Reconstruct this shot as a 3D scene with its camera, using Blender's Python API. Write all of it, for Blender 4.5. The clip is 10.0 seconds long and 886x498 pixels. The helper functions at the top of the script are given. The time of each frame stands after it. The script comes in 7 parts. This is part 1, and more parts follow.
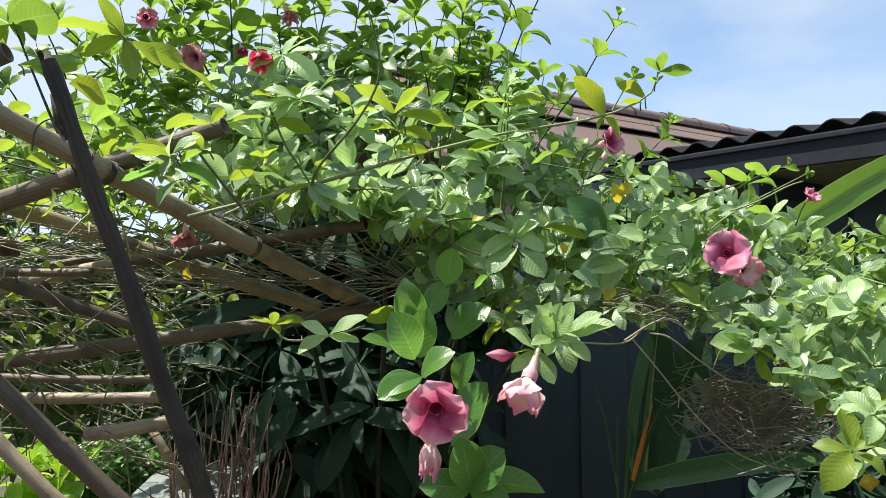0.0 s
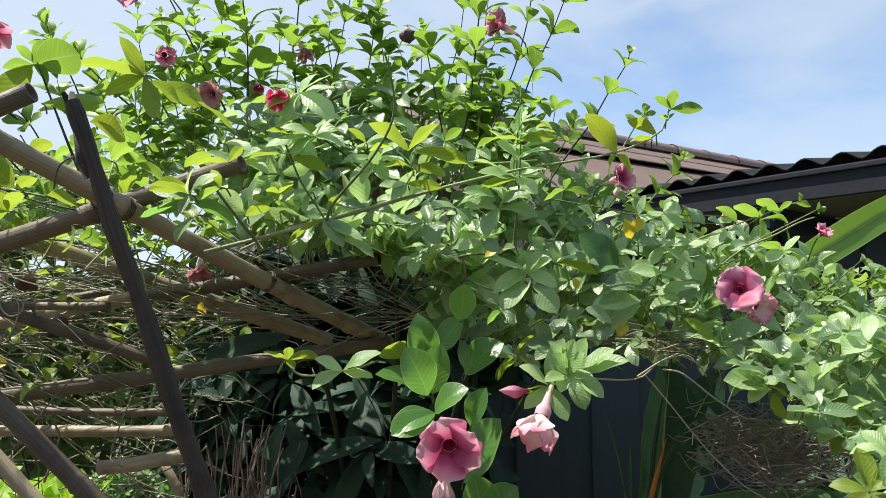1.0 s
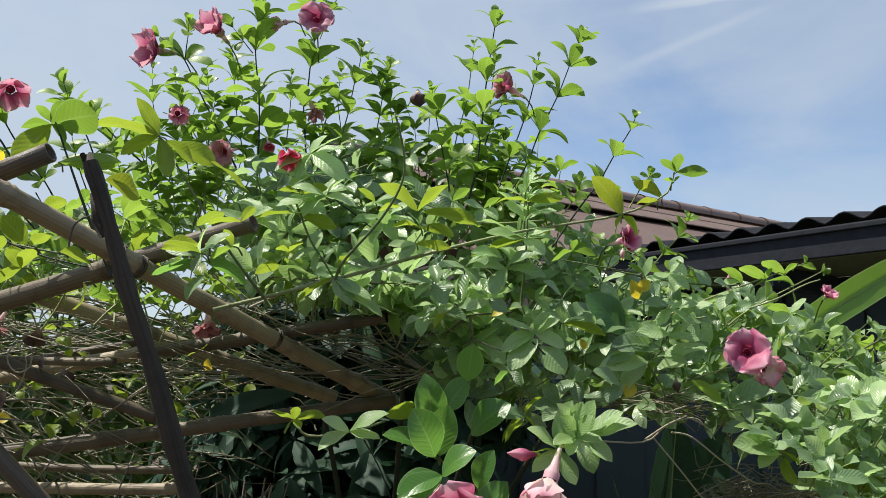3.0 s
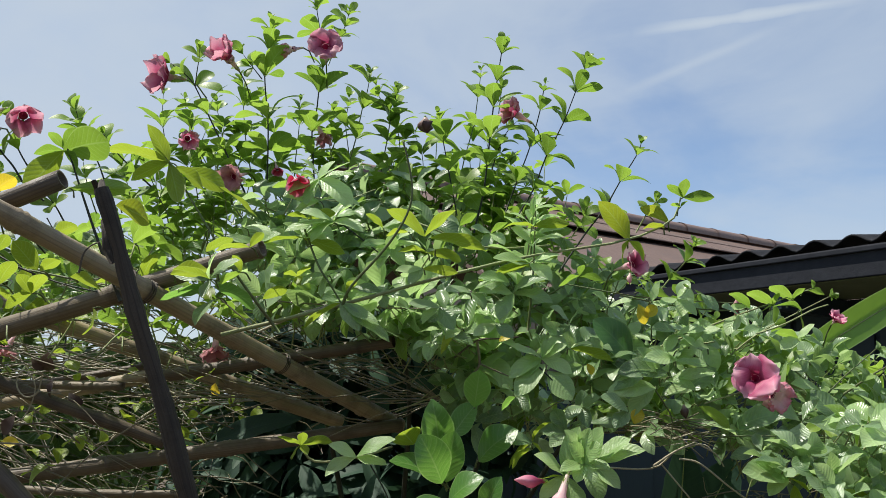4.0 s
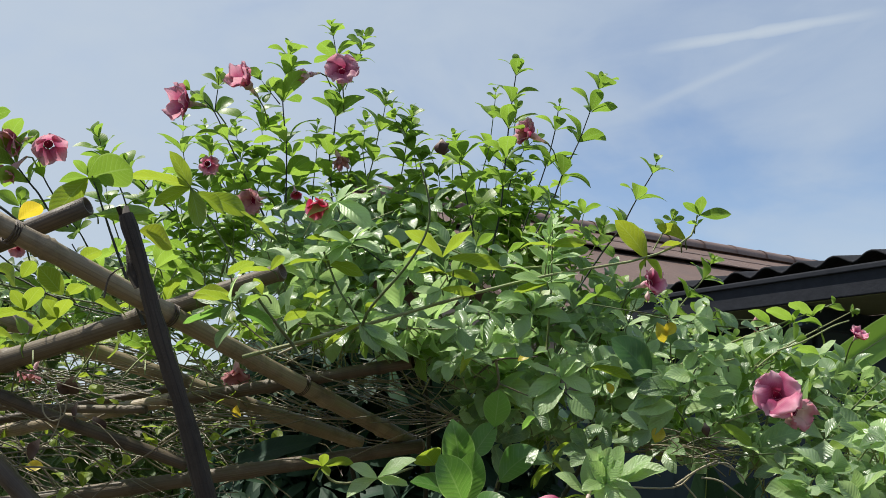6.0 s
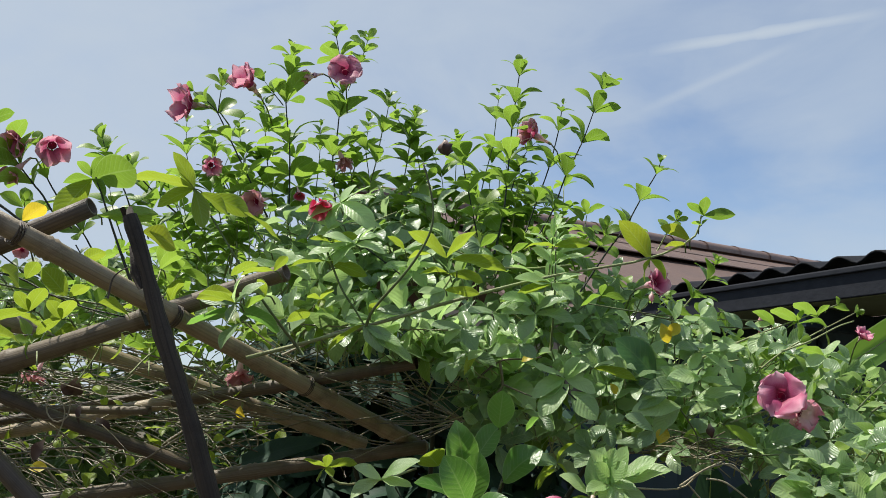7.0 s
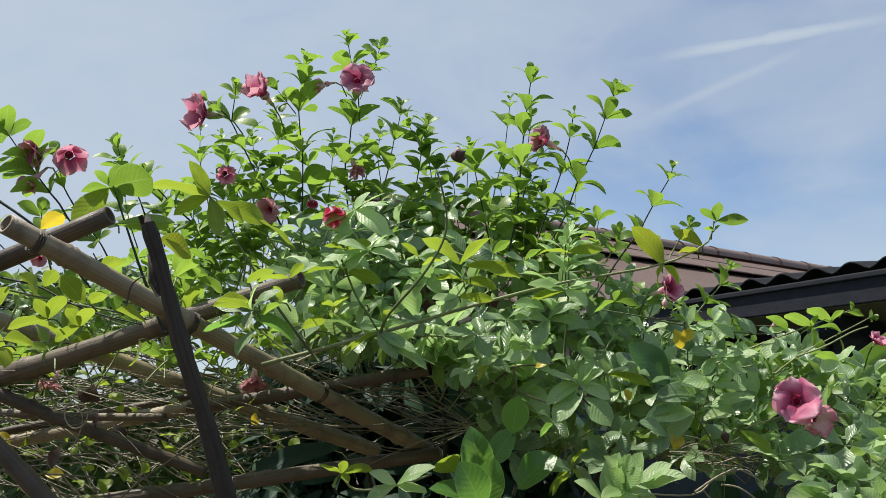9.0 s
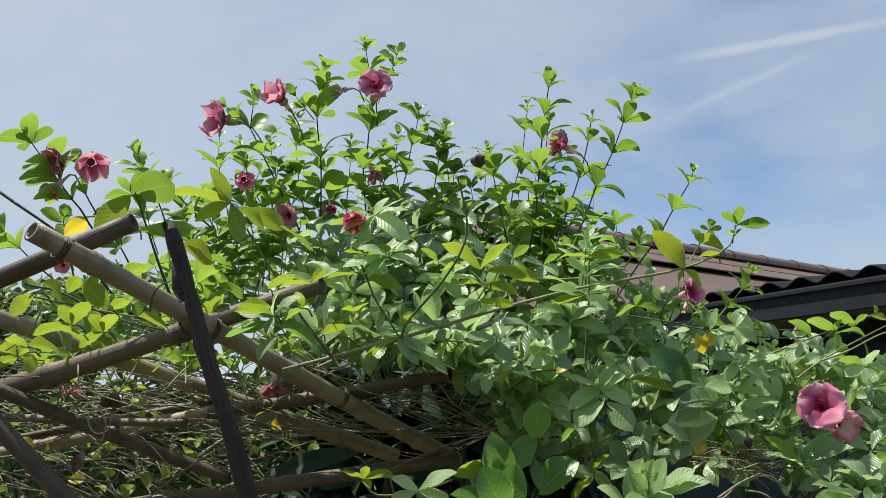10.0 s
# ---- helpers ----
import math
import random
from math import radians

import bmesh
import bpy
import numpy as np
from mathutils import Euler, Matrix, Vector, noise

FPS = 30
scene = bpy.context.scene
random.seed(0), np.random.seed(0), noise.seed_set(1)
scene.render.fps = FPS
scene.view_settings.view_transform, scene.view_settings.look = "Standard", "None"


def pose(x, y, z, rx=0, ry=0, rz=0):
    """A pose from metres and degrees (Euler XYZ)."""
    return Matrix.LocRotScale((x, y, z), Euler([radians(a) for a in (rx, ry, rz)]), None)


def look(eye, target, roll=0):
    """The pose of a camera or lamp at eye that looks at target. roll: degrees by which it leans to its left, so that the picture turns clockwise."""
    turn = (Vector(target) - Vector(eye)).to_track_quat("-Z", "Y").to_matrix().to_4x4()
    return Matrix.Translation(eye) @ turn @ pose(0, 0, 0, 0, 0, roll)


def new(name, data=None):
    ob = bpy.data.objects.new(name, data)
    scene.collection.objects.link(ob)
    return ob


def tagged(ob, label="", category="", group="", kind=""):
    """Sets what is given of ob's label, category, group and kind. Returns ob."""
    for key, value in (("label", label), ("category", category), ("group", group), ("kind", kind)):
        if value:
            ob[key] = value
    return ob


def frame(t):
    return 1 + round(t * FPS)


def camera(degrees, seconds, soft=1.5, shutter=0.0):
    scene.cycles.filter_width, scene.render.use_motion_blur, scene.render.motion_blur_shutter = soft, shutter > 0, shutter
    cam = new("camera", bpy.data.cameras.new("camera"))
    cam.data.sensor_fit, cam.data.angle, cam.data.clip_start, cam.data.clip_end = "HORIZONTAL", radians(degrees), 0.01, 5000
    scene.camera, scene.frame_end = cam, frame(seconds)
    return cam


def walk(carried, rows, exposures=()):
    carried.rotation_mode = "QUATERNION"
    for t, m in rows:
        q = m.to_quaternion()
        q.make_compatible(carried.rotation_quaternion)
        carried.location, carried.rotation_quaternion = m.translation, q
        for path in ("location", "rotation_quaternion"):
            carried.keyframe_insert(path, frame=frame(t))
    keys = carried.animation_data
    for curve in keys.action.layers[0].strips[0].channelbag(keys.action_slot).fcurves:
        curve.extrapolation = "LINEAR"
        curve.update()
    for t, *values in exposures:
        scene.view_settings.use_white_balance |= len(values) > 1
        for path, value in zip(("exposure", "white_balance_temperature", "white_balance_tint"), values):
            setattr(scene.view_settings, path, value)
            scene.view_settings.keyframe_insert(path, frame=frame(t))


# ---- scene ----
cam = camera(59.5, 10.0, soft=0.5)
PATH = [
    (0, (-0.033, -0.113, 1.541), (0.014, 1.883, 1.652), -0.1),
    (0.5, (-0.034, -0.119, 1.543), (-0.002, 1.875, 1.697), -0.1),
    (1, (-0.039, -0.122, 1.549), (-0.016, 1.869, 1.737), 0.1),
    (1.5, (-0.044, -0.126, 1.555), (-0.024, 1.861, 1.775), 0.4),
    (2, (-0.047, -0.13, 1.558), (-0.026, 1.854, 1.812), 0.5),
    (2.5, (-0.049, -0.129, 1.558), (-0.026, 1.85, 1.847), 0.6),
    (4, (-0.05, -0.136, 1.564), (-0.05, 1.828, 1.94), 0.8),
    (4.5, (-0.054, -0.138, 1.567), (-0.065, 1.823, 1.961), 0.8),
    (5, (-0.054, -0.143, 1.564), (-0.078, 1.814, 1.977), 0.6),
    (5.5, (-0.052, -0.146, 1.563), (-0.087, 1.809, 1.986), 0.4),
    (7, (-0.054, -0.144, 1.562), (-0.103, 1.808, 1.992), 0.3),
    (7.5, (-0.054, -0.147, 1.562), (-0.105, 1.805, 1.995), 0.3),
    (8, (-0.054, -0.148, 1.562), (-0.107, 1.804, 1.998), 0.4),
    (8.5, (-0.057, -0.149, 1.562), (-0.117, 1.801, 2.001), 0.4),
    (9, (-0.061, -0.15, 1.56), (-0.133, 1.798, 2.008), 0.2),
    (9.5, (-0.069, -0.15, 1.563), (-0.158, 1.796, 2.015), 0.3),
    (10, (-0.071, -0.15, 1.561), (-0.178, 1.794, 2.02), 0.2),
]
walk(cam, [(t, look(eye, target, roll)) for t, eye, target, roll in PATH],
     [(0.0, 0.92), (1.5, 0.76), (2.5, 0.54), (4.0, 0.45), (5.5, 0.42), (10.0, 0.40)])

# ---------------------------------------------------------------- light
SUN_EL, SUN_AZ = 66.0, -82.0        # degrees above the horizon; degrees to the right of straight ahead
sun_dir = Vector((math.sin(radians(SUN_AZ)) * math.cos(radians(SUN_EL)),
                  math.cos(radians(SUN_AZ)) * math.cos(radians(SUN_EL)), math.sin(radians(SUN_EL))))
sun = new("sun", bpy.data.lights.new("sun", "SUN"))
sun.data.energy, sun.data.angle, sun.data.color = 5.0, radians(0.6), (1.0, 0.95, 0.86)
sun.matrix_world = look(sun_dir * 30, (0, 0, 0))

world = bpy.data.worlds.new("sky")
scene.world = world
world.use_nodes = True


class Nodes:
    """A small writer of node trees."""

    def __init__(self, tree):
        self.tree = tree
        tree.nodes.clear()

    def add(self, kind, *links, **values):
        n = self.tree.nodes.new(kind)
        for key, v in values.items():
            if key == "operation":
                n.operation = v
            elif key == "bands_direction":
                n.bands_direction = v
            else:
                n.inputs[key.replace("_", " ")].default_value = v
        for socket, source in links:
            self.tree.links.new(source, n.inputs[socket])
        return n

    def ramp(self, source, *stops, mode="LINEAR"):
        n = self.add("ShaderNodeValToRGB", (0, source))
        n.color_ramp.interpolation = mode
        while len(n.color_ramp.elements) < len(stops):
            n.color_ramp.elements.new(0.5)
        for e, (at, c) in zip(n.color_ramp.elements, stops):
            e.position = at
            e.color = (*c, 1) if len(c) == 3 else c
        return n.outputs[0]

    def mix(self, factor, a, b, blend="MIX"):
        n = self.tree.nodes.new("ShaderNodeMix")
        n.data_type, n.blend_type = "RGBA", blend
        for i, v in ((0, factor), (6, a), (7, b)):
            if isinstance(v, (int, float, tuple)):
                n.inputs[i].default_value = v if i == 0 else (*v, 1)
            else:
                self.tree.links.new(v, n.inputs[i])
        return n.outputs[2]

    def math(self, op, a, b=0.0):
        n = self.tree.nodes.new("ShaderNodeMath")
        n.operation = op
        for i, v in enumerate((a, b)):
            if isinstance(v, (int, float)):
                n.inputs[i].default_value = v
            else:
                self.tree.links.new(v, n.inputs[i])
        return n.outputs[0]


# normal of the arc, its middle, half breadth, reach, strength
STREAKS = (((0.162, 0.407, -0.899), (0.345, 0.828, 0.443), 0.008, 0.994, 1.7), ((0.403, 0.263, -0.877), (0.301, 0.867, 0.398), 0.010, 0.995, 0.5))


def make_sky():
    w = Nodes(world.node_tree)
    sky = w.add("ShaderNodeTexSky")
    sky.sky_type, sky.sun_disc = "NISHITA", False
    sky.sun_elevation, sky.sun_rotation = radians(SUN_EL), radians(SUN_AZ)
    sky.altitude, sky.air_density, sky.dust_density, sky.ozone_density = 30.0, 1.0, 1.0, 2.0
    blue = w.add("ShaderNodeBackground", ("Color", sky.outputs[0]), Strength=0.112)
    co = w.add("ShaderNodeTexCoord").outputs["Generated"]
    # thin high cloud: broad veils and soft wisps
    m1 = w.add("ShaderNodeMapping", ("Vector", co), Rotation=(0.3, 0.5, 0.35), Scale=(1.0, 1.0, 1.7))
    n1 = w.add("ShaderNodeTexNoise", ("Vector", m1.outputs[0]), Scale=3.1, Detail=6.0, Roughness=0.52, Distortion=0.35)
    m2 = w.add("ShaderNodeMapping", ("Vector", co), Rotation=(0.2, 0.42, 0.1), Scale=(1.0, 1.0, 2.6))
    n2 = w.add("ShaderNodeTexNoise", ("Vector", m2.outputs[0]), Scale=5.5, Detail=7.0, Roughness=0.55, Distortion=0.7)
    veil = w.ramp(n1.outputs[0], (0.34, (0, 0, 0)), (0.66, (0.85, 0.85, 0.85)), mode="EASE")
    wisp = w.ramp(n2.outputs[0], (0.40, (0, 0, 0)), (0.80, (0.42, 0.42, 0.42)), mode="EASE")
    # the haze is thicker towards the sun
    sep = w.add("ShaderNodeVectorMath", (0, co), operation="DOT_PRODUCT")
    sep.inputs[1].default_value = (-0.75, 0.55, 0.36)
    side = w.ramp(sep.outputs["Value"], (0.36, (0, 0, 0)), (1.0, (0.66, 0.66, 0.66)), mode="EASE")
    # two drawn-out streaks of cirrus
    streaks = None
    for normal, middle, half, reach, strength in STREAKS:
        off = w.add("ShaderNodeVectorMath", (0, co), operation="DOT_PRODUCT")
        off.inputs[1].default_value = normal
        near = w.add("ShaderNodeVectorMath", (0, co), operation="DOT_PRODUCT")
        near.inputs[1].default_value = middle
        fray = w.math("ADD", w.math("ABSOLUTE", off.outputs["Value"]), w.math("MULTIPLY", w.math("SUBTRACT", n2.outputs[0], 0.5), 0.02))
        k = w.math("MULTIPLY", w.ramp(fray, (0.0, (strength,) * 3), (half, (0, 0, 0)), mode="EASE"), w.ramp(near.outputs["Value"], (reach, (0, 0, 0)), (0.999, (1, 1, 1)), mode="EASE"))
        streaks = k if streaks is None else w.math("ADD", streaks, k)
    cloud = w.math("MULTIPLY", w.math("ADD", veil, w.math("MULTIPLY", wisp, 0.8)), w.math("ADD", 0.72, w.math("MULTIPLY", side, 0.7)))
    total = w.math("ADD", cloud, w.math("ADD", side, streaks))
    # a soft shoulder, so that thick cloud never cuts off at an edge
    f = w.math("SUBTRACT", 1.0, w.math("POWER", 2.718, w.math("MULTIPLY", total, -1.35)))
    white = w.add("ShaderNodeBackground", Color=(0.80, 0.92, 1.06, 1), Strength=0.50)
    out = w.add("ShaderNodeMixShader", (0, f), (1, blue.outputs[0]), (2, white.outputs[0]))
    w.add("ShaderNodeOutputWorld", (0, out.outputs[0]))


make_sky()

# ---------------------------------------------------------------- materials


def material(name):
    m = bpy.data.materials.new(name)
    m.use_nodes = True
    return m, Nodes(m.node_tree)


def finish(w, surface):
    w.add("ShaderNodeOutputMaterial", (0, surface))


def vary(w):
    """A number from 0 to 1 for each piece, whether it is an object or an island of a mesh."""
    o = w.add("ShaderNodeObjectInfo").outputs["Random"]
    g = w.add("ShaderNodeNewGeometry").outputs["Random Per Island"]
    return w.math("FRACT", w.math("ADD", o, g))


def leaf_material(name, dark, mid, light, through_colour, vein=0.35, rough=0.42, clear=0.38, pale=(0.30, 0.42, 0.16), spots=0.0, coat=0.0, relief=0.22, spec=0.65):
    """A leaf: its blade with midrib and side veins along the UVs; light comes through it."""
    m, w = material(name)
    r = vary(w)
    base = w.ramp(r, (0.0, dark), (0.5, mid), (1.0, light))
    uv = w.add("ShaderNodeUVMap").outputs[0]
    sx = w.add("ShaderNodeSeparateXYZ", (0, uv))
    across = w.math("ABSOLUTE", w.math("SUBTRACT", sx.outputs[0], 0.5))
    rib = w.ramp(across, (0.0, (1, 1, 1)), (0.035, (0, 0, 0)))
    slant = w.math("SUBTRACT", w.math("MULTIPLY", sx.outputs[1], 9.0), w.math("MULTIPLY", across, 5.0))
    tooth = w.math("PINGPONG", slant, 0.5)
    side = w.ramp(tooth, (0.0, (1, 1, 1)), (0.12, (0, 0, 0)))
    veins = w.math("MAXIMUM", rib, w.math("MULTIPLY", side, 0.55))
    margin = w.ramp(across, (0.455, (0, 0, 0)), (0.495, (0.55, 0.55, 0.55)))
    co = w.add("ShaderNodeTexCoord").outputs["Object"]
    blotch = w.add("ShaderNodeTexNoise", ("Vector", co), Scale=45.0, Detail=4.0, Roughness=0.6)
    c1 = w.mix(w.ramp(blotch.outputs[0], (0.35, (0, 0, 0)), (0.75, (0.45, 0.45, 0.45))), base, light)
    c2 = w.mix(w.math("MAXIMUM", w.math("MULTIPLY", veins, vein), margin), c1, pale)
    if spots:
        spot = w.add("ShaderNodeTexNoise", ("Vector", co), Scale=160.0, Detail=2.0)
        c2 = w.mix(w.ramp(spot.outputs[0], (0.62, (0, 0, 0)), (0.70, (spots, spots, spots))), c2, (0.10, 0.05, 0.015))
    fine = w.add("ShaderNodeTexNoise", ("Vector", co), Scale=380.0, Detail=3.0)
    puff = w.math("ADD", w.math("MULTIPLY", tooth, 0.8), w.math("MULTIPLY", fine.outputs[0], 0.25))
    bump = w.add("ShaderNodeBump", ("Height", puff), Strength=relief, Distance=0.003)
    p = w.add("ShaderNodeBsdfPrincipled", ("Base Color", c2), ("Normal", bump.outputs[0]), Roughness=rough)
    p.inputs["Specular IOR Level"].default_value = spec
    p.inputs["Coat Weight"].default_value = coat
    p.inputs["Coat Roughness"].default_value = 0.3
    tc = w.mix(w.math("MULTIPLY", veins, 0.4), through_colour, tuple(0.55 * v for v in through_colour))
    tc2 = w.mix(0.5, tc, w.mix(1.0, c2, (3.2, 3.2, 3.2), "MULTIPLY"))
    t = w.add("ShaderNodeBsdfTranslucent", ("Color", tc2), ("Normal", bump.outputs[0]))
    out = w.add("ShaderNodeMixShader", (1, p.outputs[0]), (2, t.outputs[0]), Fac=clear)
    finish(w, out.outputs[0])
    return m


LEAF = leaf_material("leaf_mature", (0.040, 0.092, 0.034), (0.120, 0.208, 0.088), (0.27, 0.37, 0.205), (0.40, 0.56, 0.09), vein=0.4, rough=0.34, clear=0.36, relief=0.34, spec=0.7)
LEAF_YOUNG = leaf_material("leaf_young", (0.052, 0.112, 0.014), (0.112, 0.198, 0.023), (0.19, 0.29, 0.040), (0.23, 0.36, 0.030), clear=0.41, rough=0.42, vein=0.4, spec=0.4, relief=0.10)
LEAF_PALE = leaf_material("leaf_pale", (0.13, 0.240, 0.070), (0.26, 0.390, 0.150), (0.41, 0.54, 0.27), (0.44, 0.62, 0.13), vein=0.34, rough=0.36, clear=0.40, relief=0.34)
# lighter, yellower leaf copy; part of the sun's glow is put into its colour
LEAF_LIME = leaf_material("leaf_lime", (0.125, 0.190, 0.016), (0.165, 0.240, 0.020), (0.21, 0.28, 0.028), (0.29, 0.345, 0.018), clear=0.43, rough=0.42, relief=0.2, spec=0.4)
LEAF_ROUND = leaf_material("leaf_round", (0.045, 0.14, 0.028), (0.075, 0.20, 0.035), (0.12, 0.26, 0.05), (0.26, 0.42, 0.05), vein=0.4, rough=0.30, relief=0.16, clear=0.45)
# green darkened below a live leaf's, so deep shade sits in the colour
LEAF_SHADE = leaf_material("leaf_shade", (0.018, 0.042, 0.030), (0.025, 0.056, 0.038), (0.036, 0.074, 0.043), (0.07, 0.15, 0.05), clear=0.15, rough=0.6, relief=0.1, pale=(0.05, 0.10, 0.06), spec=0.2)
# olive leaf, darkened in its colour for the dimness behind the trellis
LEAF_OLIVE = leaf_material("leaf_olive", (0.030, 0.058, 0.015), (0.045, 0.085, 0.02), (0.08, 0.13, 0.03), (0.22, 0.30, 0.04), clear=0.3, rough=0.5, spec=0.35)
LEAF_YELLOW = leaf_material("leaf_yellow", (0.46, 0.35, 0.02), (0.56, 0.45, 0.025), (0.62, 0.50, 0.05), (0.52, 0.36, 0.03), spots=0.5, pale=(0.6, 0.5, 0.15))
LEAF_SPECKLED = leaf_material("leaf_turning", (0.17, 0.23, 0.015), (0.20, 0.26, 0.018), (0.25, 0.30, 0.02), (0.27, 0.27, 0.02), spots=0.8, clear=0.4)
BANANA = leaf_material("banana_blade", (0.09, 0.180, 0.024), (0.11, 0.205, 0.028), (0.135, 0.235, 0.035), (0.34, 0.50, 0.05), vein=0.06, rough=0.4, clear=0.42, relief=0.05)
# darker copy of the banana blade: shade under the vine put into its colour
BANANA_SHADED = leaf_material("shaded_banana_blade", (0.035, 0.10, 0.028), (0.045, 0.125, 0.033), (0.06, 0.15, 0.04), (0.14, 0.28, 0.05), vein=0.15, rough=0.4, clear=0.25)
SHRUB = leaf_material("shrub_leaf", (0.14, 0.25, 0.02), (0.24, 0.37, 0.03), (0.33, 0.46, 0.05), (0.56, 0.74, 0.05), clear=0.45)


def petal_material(name, edge, body, throat, clear=0.4, deep=None):
    m, w = material(name)
    uv = w.add("ShaderNodeUVMap").outputs[0]
    sx = w.add("ShaderNodeSeparateXYZ", (0, uv))
    co = w.add("ShaderNodeTexCoord").outputs["Object"]
    n = w.add("ShaderNodeTexNoise", ("Vector", co), Scale=55.0, Detail=5.0)
    u = w.math("ADD", sx.outputs[1], w.math("MULTIPLY", w.math("SUBTRACT", n.outputs[0], 0.5), 0.45))
    c = w.ramp(u, (0.10, throat), (0.40, deep or body), (0.64, body), (0.95, edge))
    stripe = w.add("ShaderNodeTexWave", ("Vector", uv), Scale=7.0, Distortion=2.0, Detail=2.0, bands_direction="X")
    c2 = w.mix(w.math("MULTIPLY", stripe.outputs[0], 0.07), c, edge)
    bump = w.add("ShaderNodeBump", ("Height", stripe.outputs[0]), Strength=0.05, Distance=0.002)
    p = w.add("ShaderNodeBsdfPrincipled", ("Base Color", c2), ("Normal", bump.outputs[0]), Roughness=0.55)
    t = w.add("ShaderNodeBsdfTranslucent", ("Color", c2), ("Normal", bump.outputs[0]))
    out = w.add("ShaderNodeMixShader", (1, p.outputs[0]), (2, t.outputs[0]), Fac=clear)
    finish(w, out.outputs[0])
    return m


PETAL = petal_material("petal_pink", (0.88, 0.50, 0.60), (0.80, 0.29, 0.43), (0.30, 0.012, 0.07), deep=(0.60, 0.09, 0.23))
PETAL_DEEP = petal_material("petal_deep_pink", (0.74, 0.40, 0.48), (0.66, 0.28, 0.38), (0.30, 0.025, 0.09), clear=0.5, deep=(0.52, 0.12, 0.23))
THROAT = petal_material("throat_maroon", (0.30, 0.018, 0.08), (0.28, 0.014, 0.07), (0.24, 0.012, 0.06), clear=0.2)
PETAL_RED = petal_material("petal_red", (0.66, 0.28, 0.38), (0.58, 0.06, 0.14), (0.44, 0.010, 0.04), deep=(0.54, 0.015, 0.06))
PETAL_PALE = petal_material("petal_pale", (0.76, 0.30, 0.40), (0.84, 0.56, 0.60), (0.80, 0.66, 0.60), deep=(0.84, 0.66, 0.64))
PETAL_OLD = petal_material("petal_fading", (0.62, 0.34, 0.36), (0.54, 0.24, 0.27), (0.40, 0.12, 0.15), clear=0.35)
PETAL_DEAD = petal_material("petal_dried", (0.06, 0.035, 0.025), (0.09, 0.05, 0.04), (0.35, 0.25, 0.2), clear=0.1)


def fibre_material(name, light, dark, scale=1.0, rough=0.6, streak=14.0, dirt=(0.05, 0.035, 0.025), dirt_amount=0.6, spec=0.35, bump_d=0.002):
    """Wood, cane and stems: streaks along the length (UV: x round, y metres along), stains and grain."""
    m, w = material(name)
    uv = w.add("ShaderNodeUVMap").outputs[0]
    r = vary(w)
    mp = w.add("ShaderNodeMapping", ("Vector", uv), Scale=(streak * scale, 3.0 * scale, 1))
    n = w.add("ShaderNodeTexNoise", ("Vector", mp.outputs[0]), Scale=1.5, Detail=5.0, Roughness=0.6)
    co = w.add("ShaderNodeTexCoord").outputs["Object"]
    big = w.add("ShaderNodeTexNoise", ("Vector", co), Scale=14.0 * scale, Detail=5.0, Roughness=0.65)
    c = w.mix(w.ramp(n.outputs[0], (0.3, (0, 0, 0)), (0.7, (1, 1, 1))), dark, light)
    c1 = w.mix(w.math("MULTIPLY", r, 0.45), c, dark)
    k = dirt_amount
    c2 = w.mix(w.ramp(big.outputs[0], (0.48, (0, 0, 0)), (0.70, (k, k, k))), c1, dirt)
    fine = w.add("ShaderNodeTexNoise", ("Vector", co), Scale=260.0, Detail=3.0)
    h = w.math("ADD", n.outputs[0], w.math("MULTIPLY", fine.outputs[0], 0.4))
    bump = w.add("ShaderNodeBump", ("Height", h), Strength=0.5, Distance=bump_d)
    p = w.add("ShaderNodeBsdfPrincipled", ("Base Color", c2), ("Normal", bump.outputs[0]), Roughness=rough)
    p.inputs["Specular IOR Level"].default_value = spec
    finish(w, p.outputs[0])
    return m


BAMBOO = fibre_material("weathered_bamboo", (0.42, 0.35, 0.235), (0.24, 0.192, 0.128), rough=0.45, dirt=(0.075, 0.055, 0.036), dirt_amount=0.75)
BAMBOO_GREY = fibre_material("grey_bamboo", (0.21, 0.172, 0.118), (0.105, 0.083, 0.057), rough=0.5, dirt=(0.05, 0.038, 0.026), dirt_amount=0.75)
BAMBOO_DARK = fibre_material("dark_bamboo", (0.155, 0.12, 0.08), (0.062, 0.048, 0.034), rough=0.5, dirt=(0.02, 0.016, 0.014))
CHARRED = fibre_material("charred_wood", (0.082, 0.066, 0.050), (0.030, 0.025, 0.021), rough=0.8, streak=5.0, dirt=(0.016, 0.014, 0.013), dirt_amount=0.7, bump_d=0.005)
TWIG = fibre_material("dry_twig", (0.33, 0.29, 0.175), (0.10, 0.088, 0.050), rough=0.34, dirt=(0.05, 0.038, 0.024), dirt_amount=0.85, spec=0.7)
TWIG_DARK = fibre_material("dark_twig", (0.20, 0.165, 0.13), (0.07, 0.055, 0.042), rough=0.6)
STEM = fibre_material("green_stem", (0.17, 0.22, 0.08), (0.08, 0.12, 0.04), rough=0.45, dirt=(0.09, 0.06, 0.03))
STEM_PALE = fibre_material("pale_runner", (0.36, 0.41, 0.19), (0.22, 0.27, 0.11), rough=0.45, dirt=(0.16, 0.12, 0.06))
STEM_DARK = fibre_material("dark_stem", (0.035, 0.05, 0.03), (0.018, 0.026, 0.018), rough=0.5)
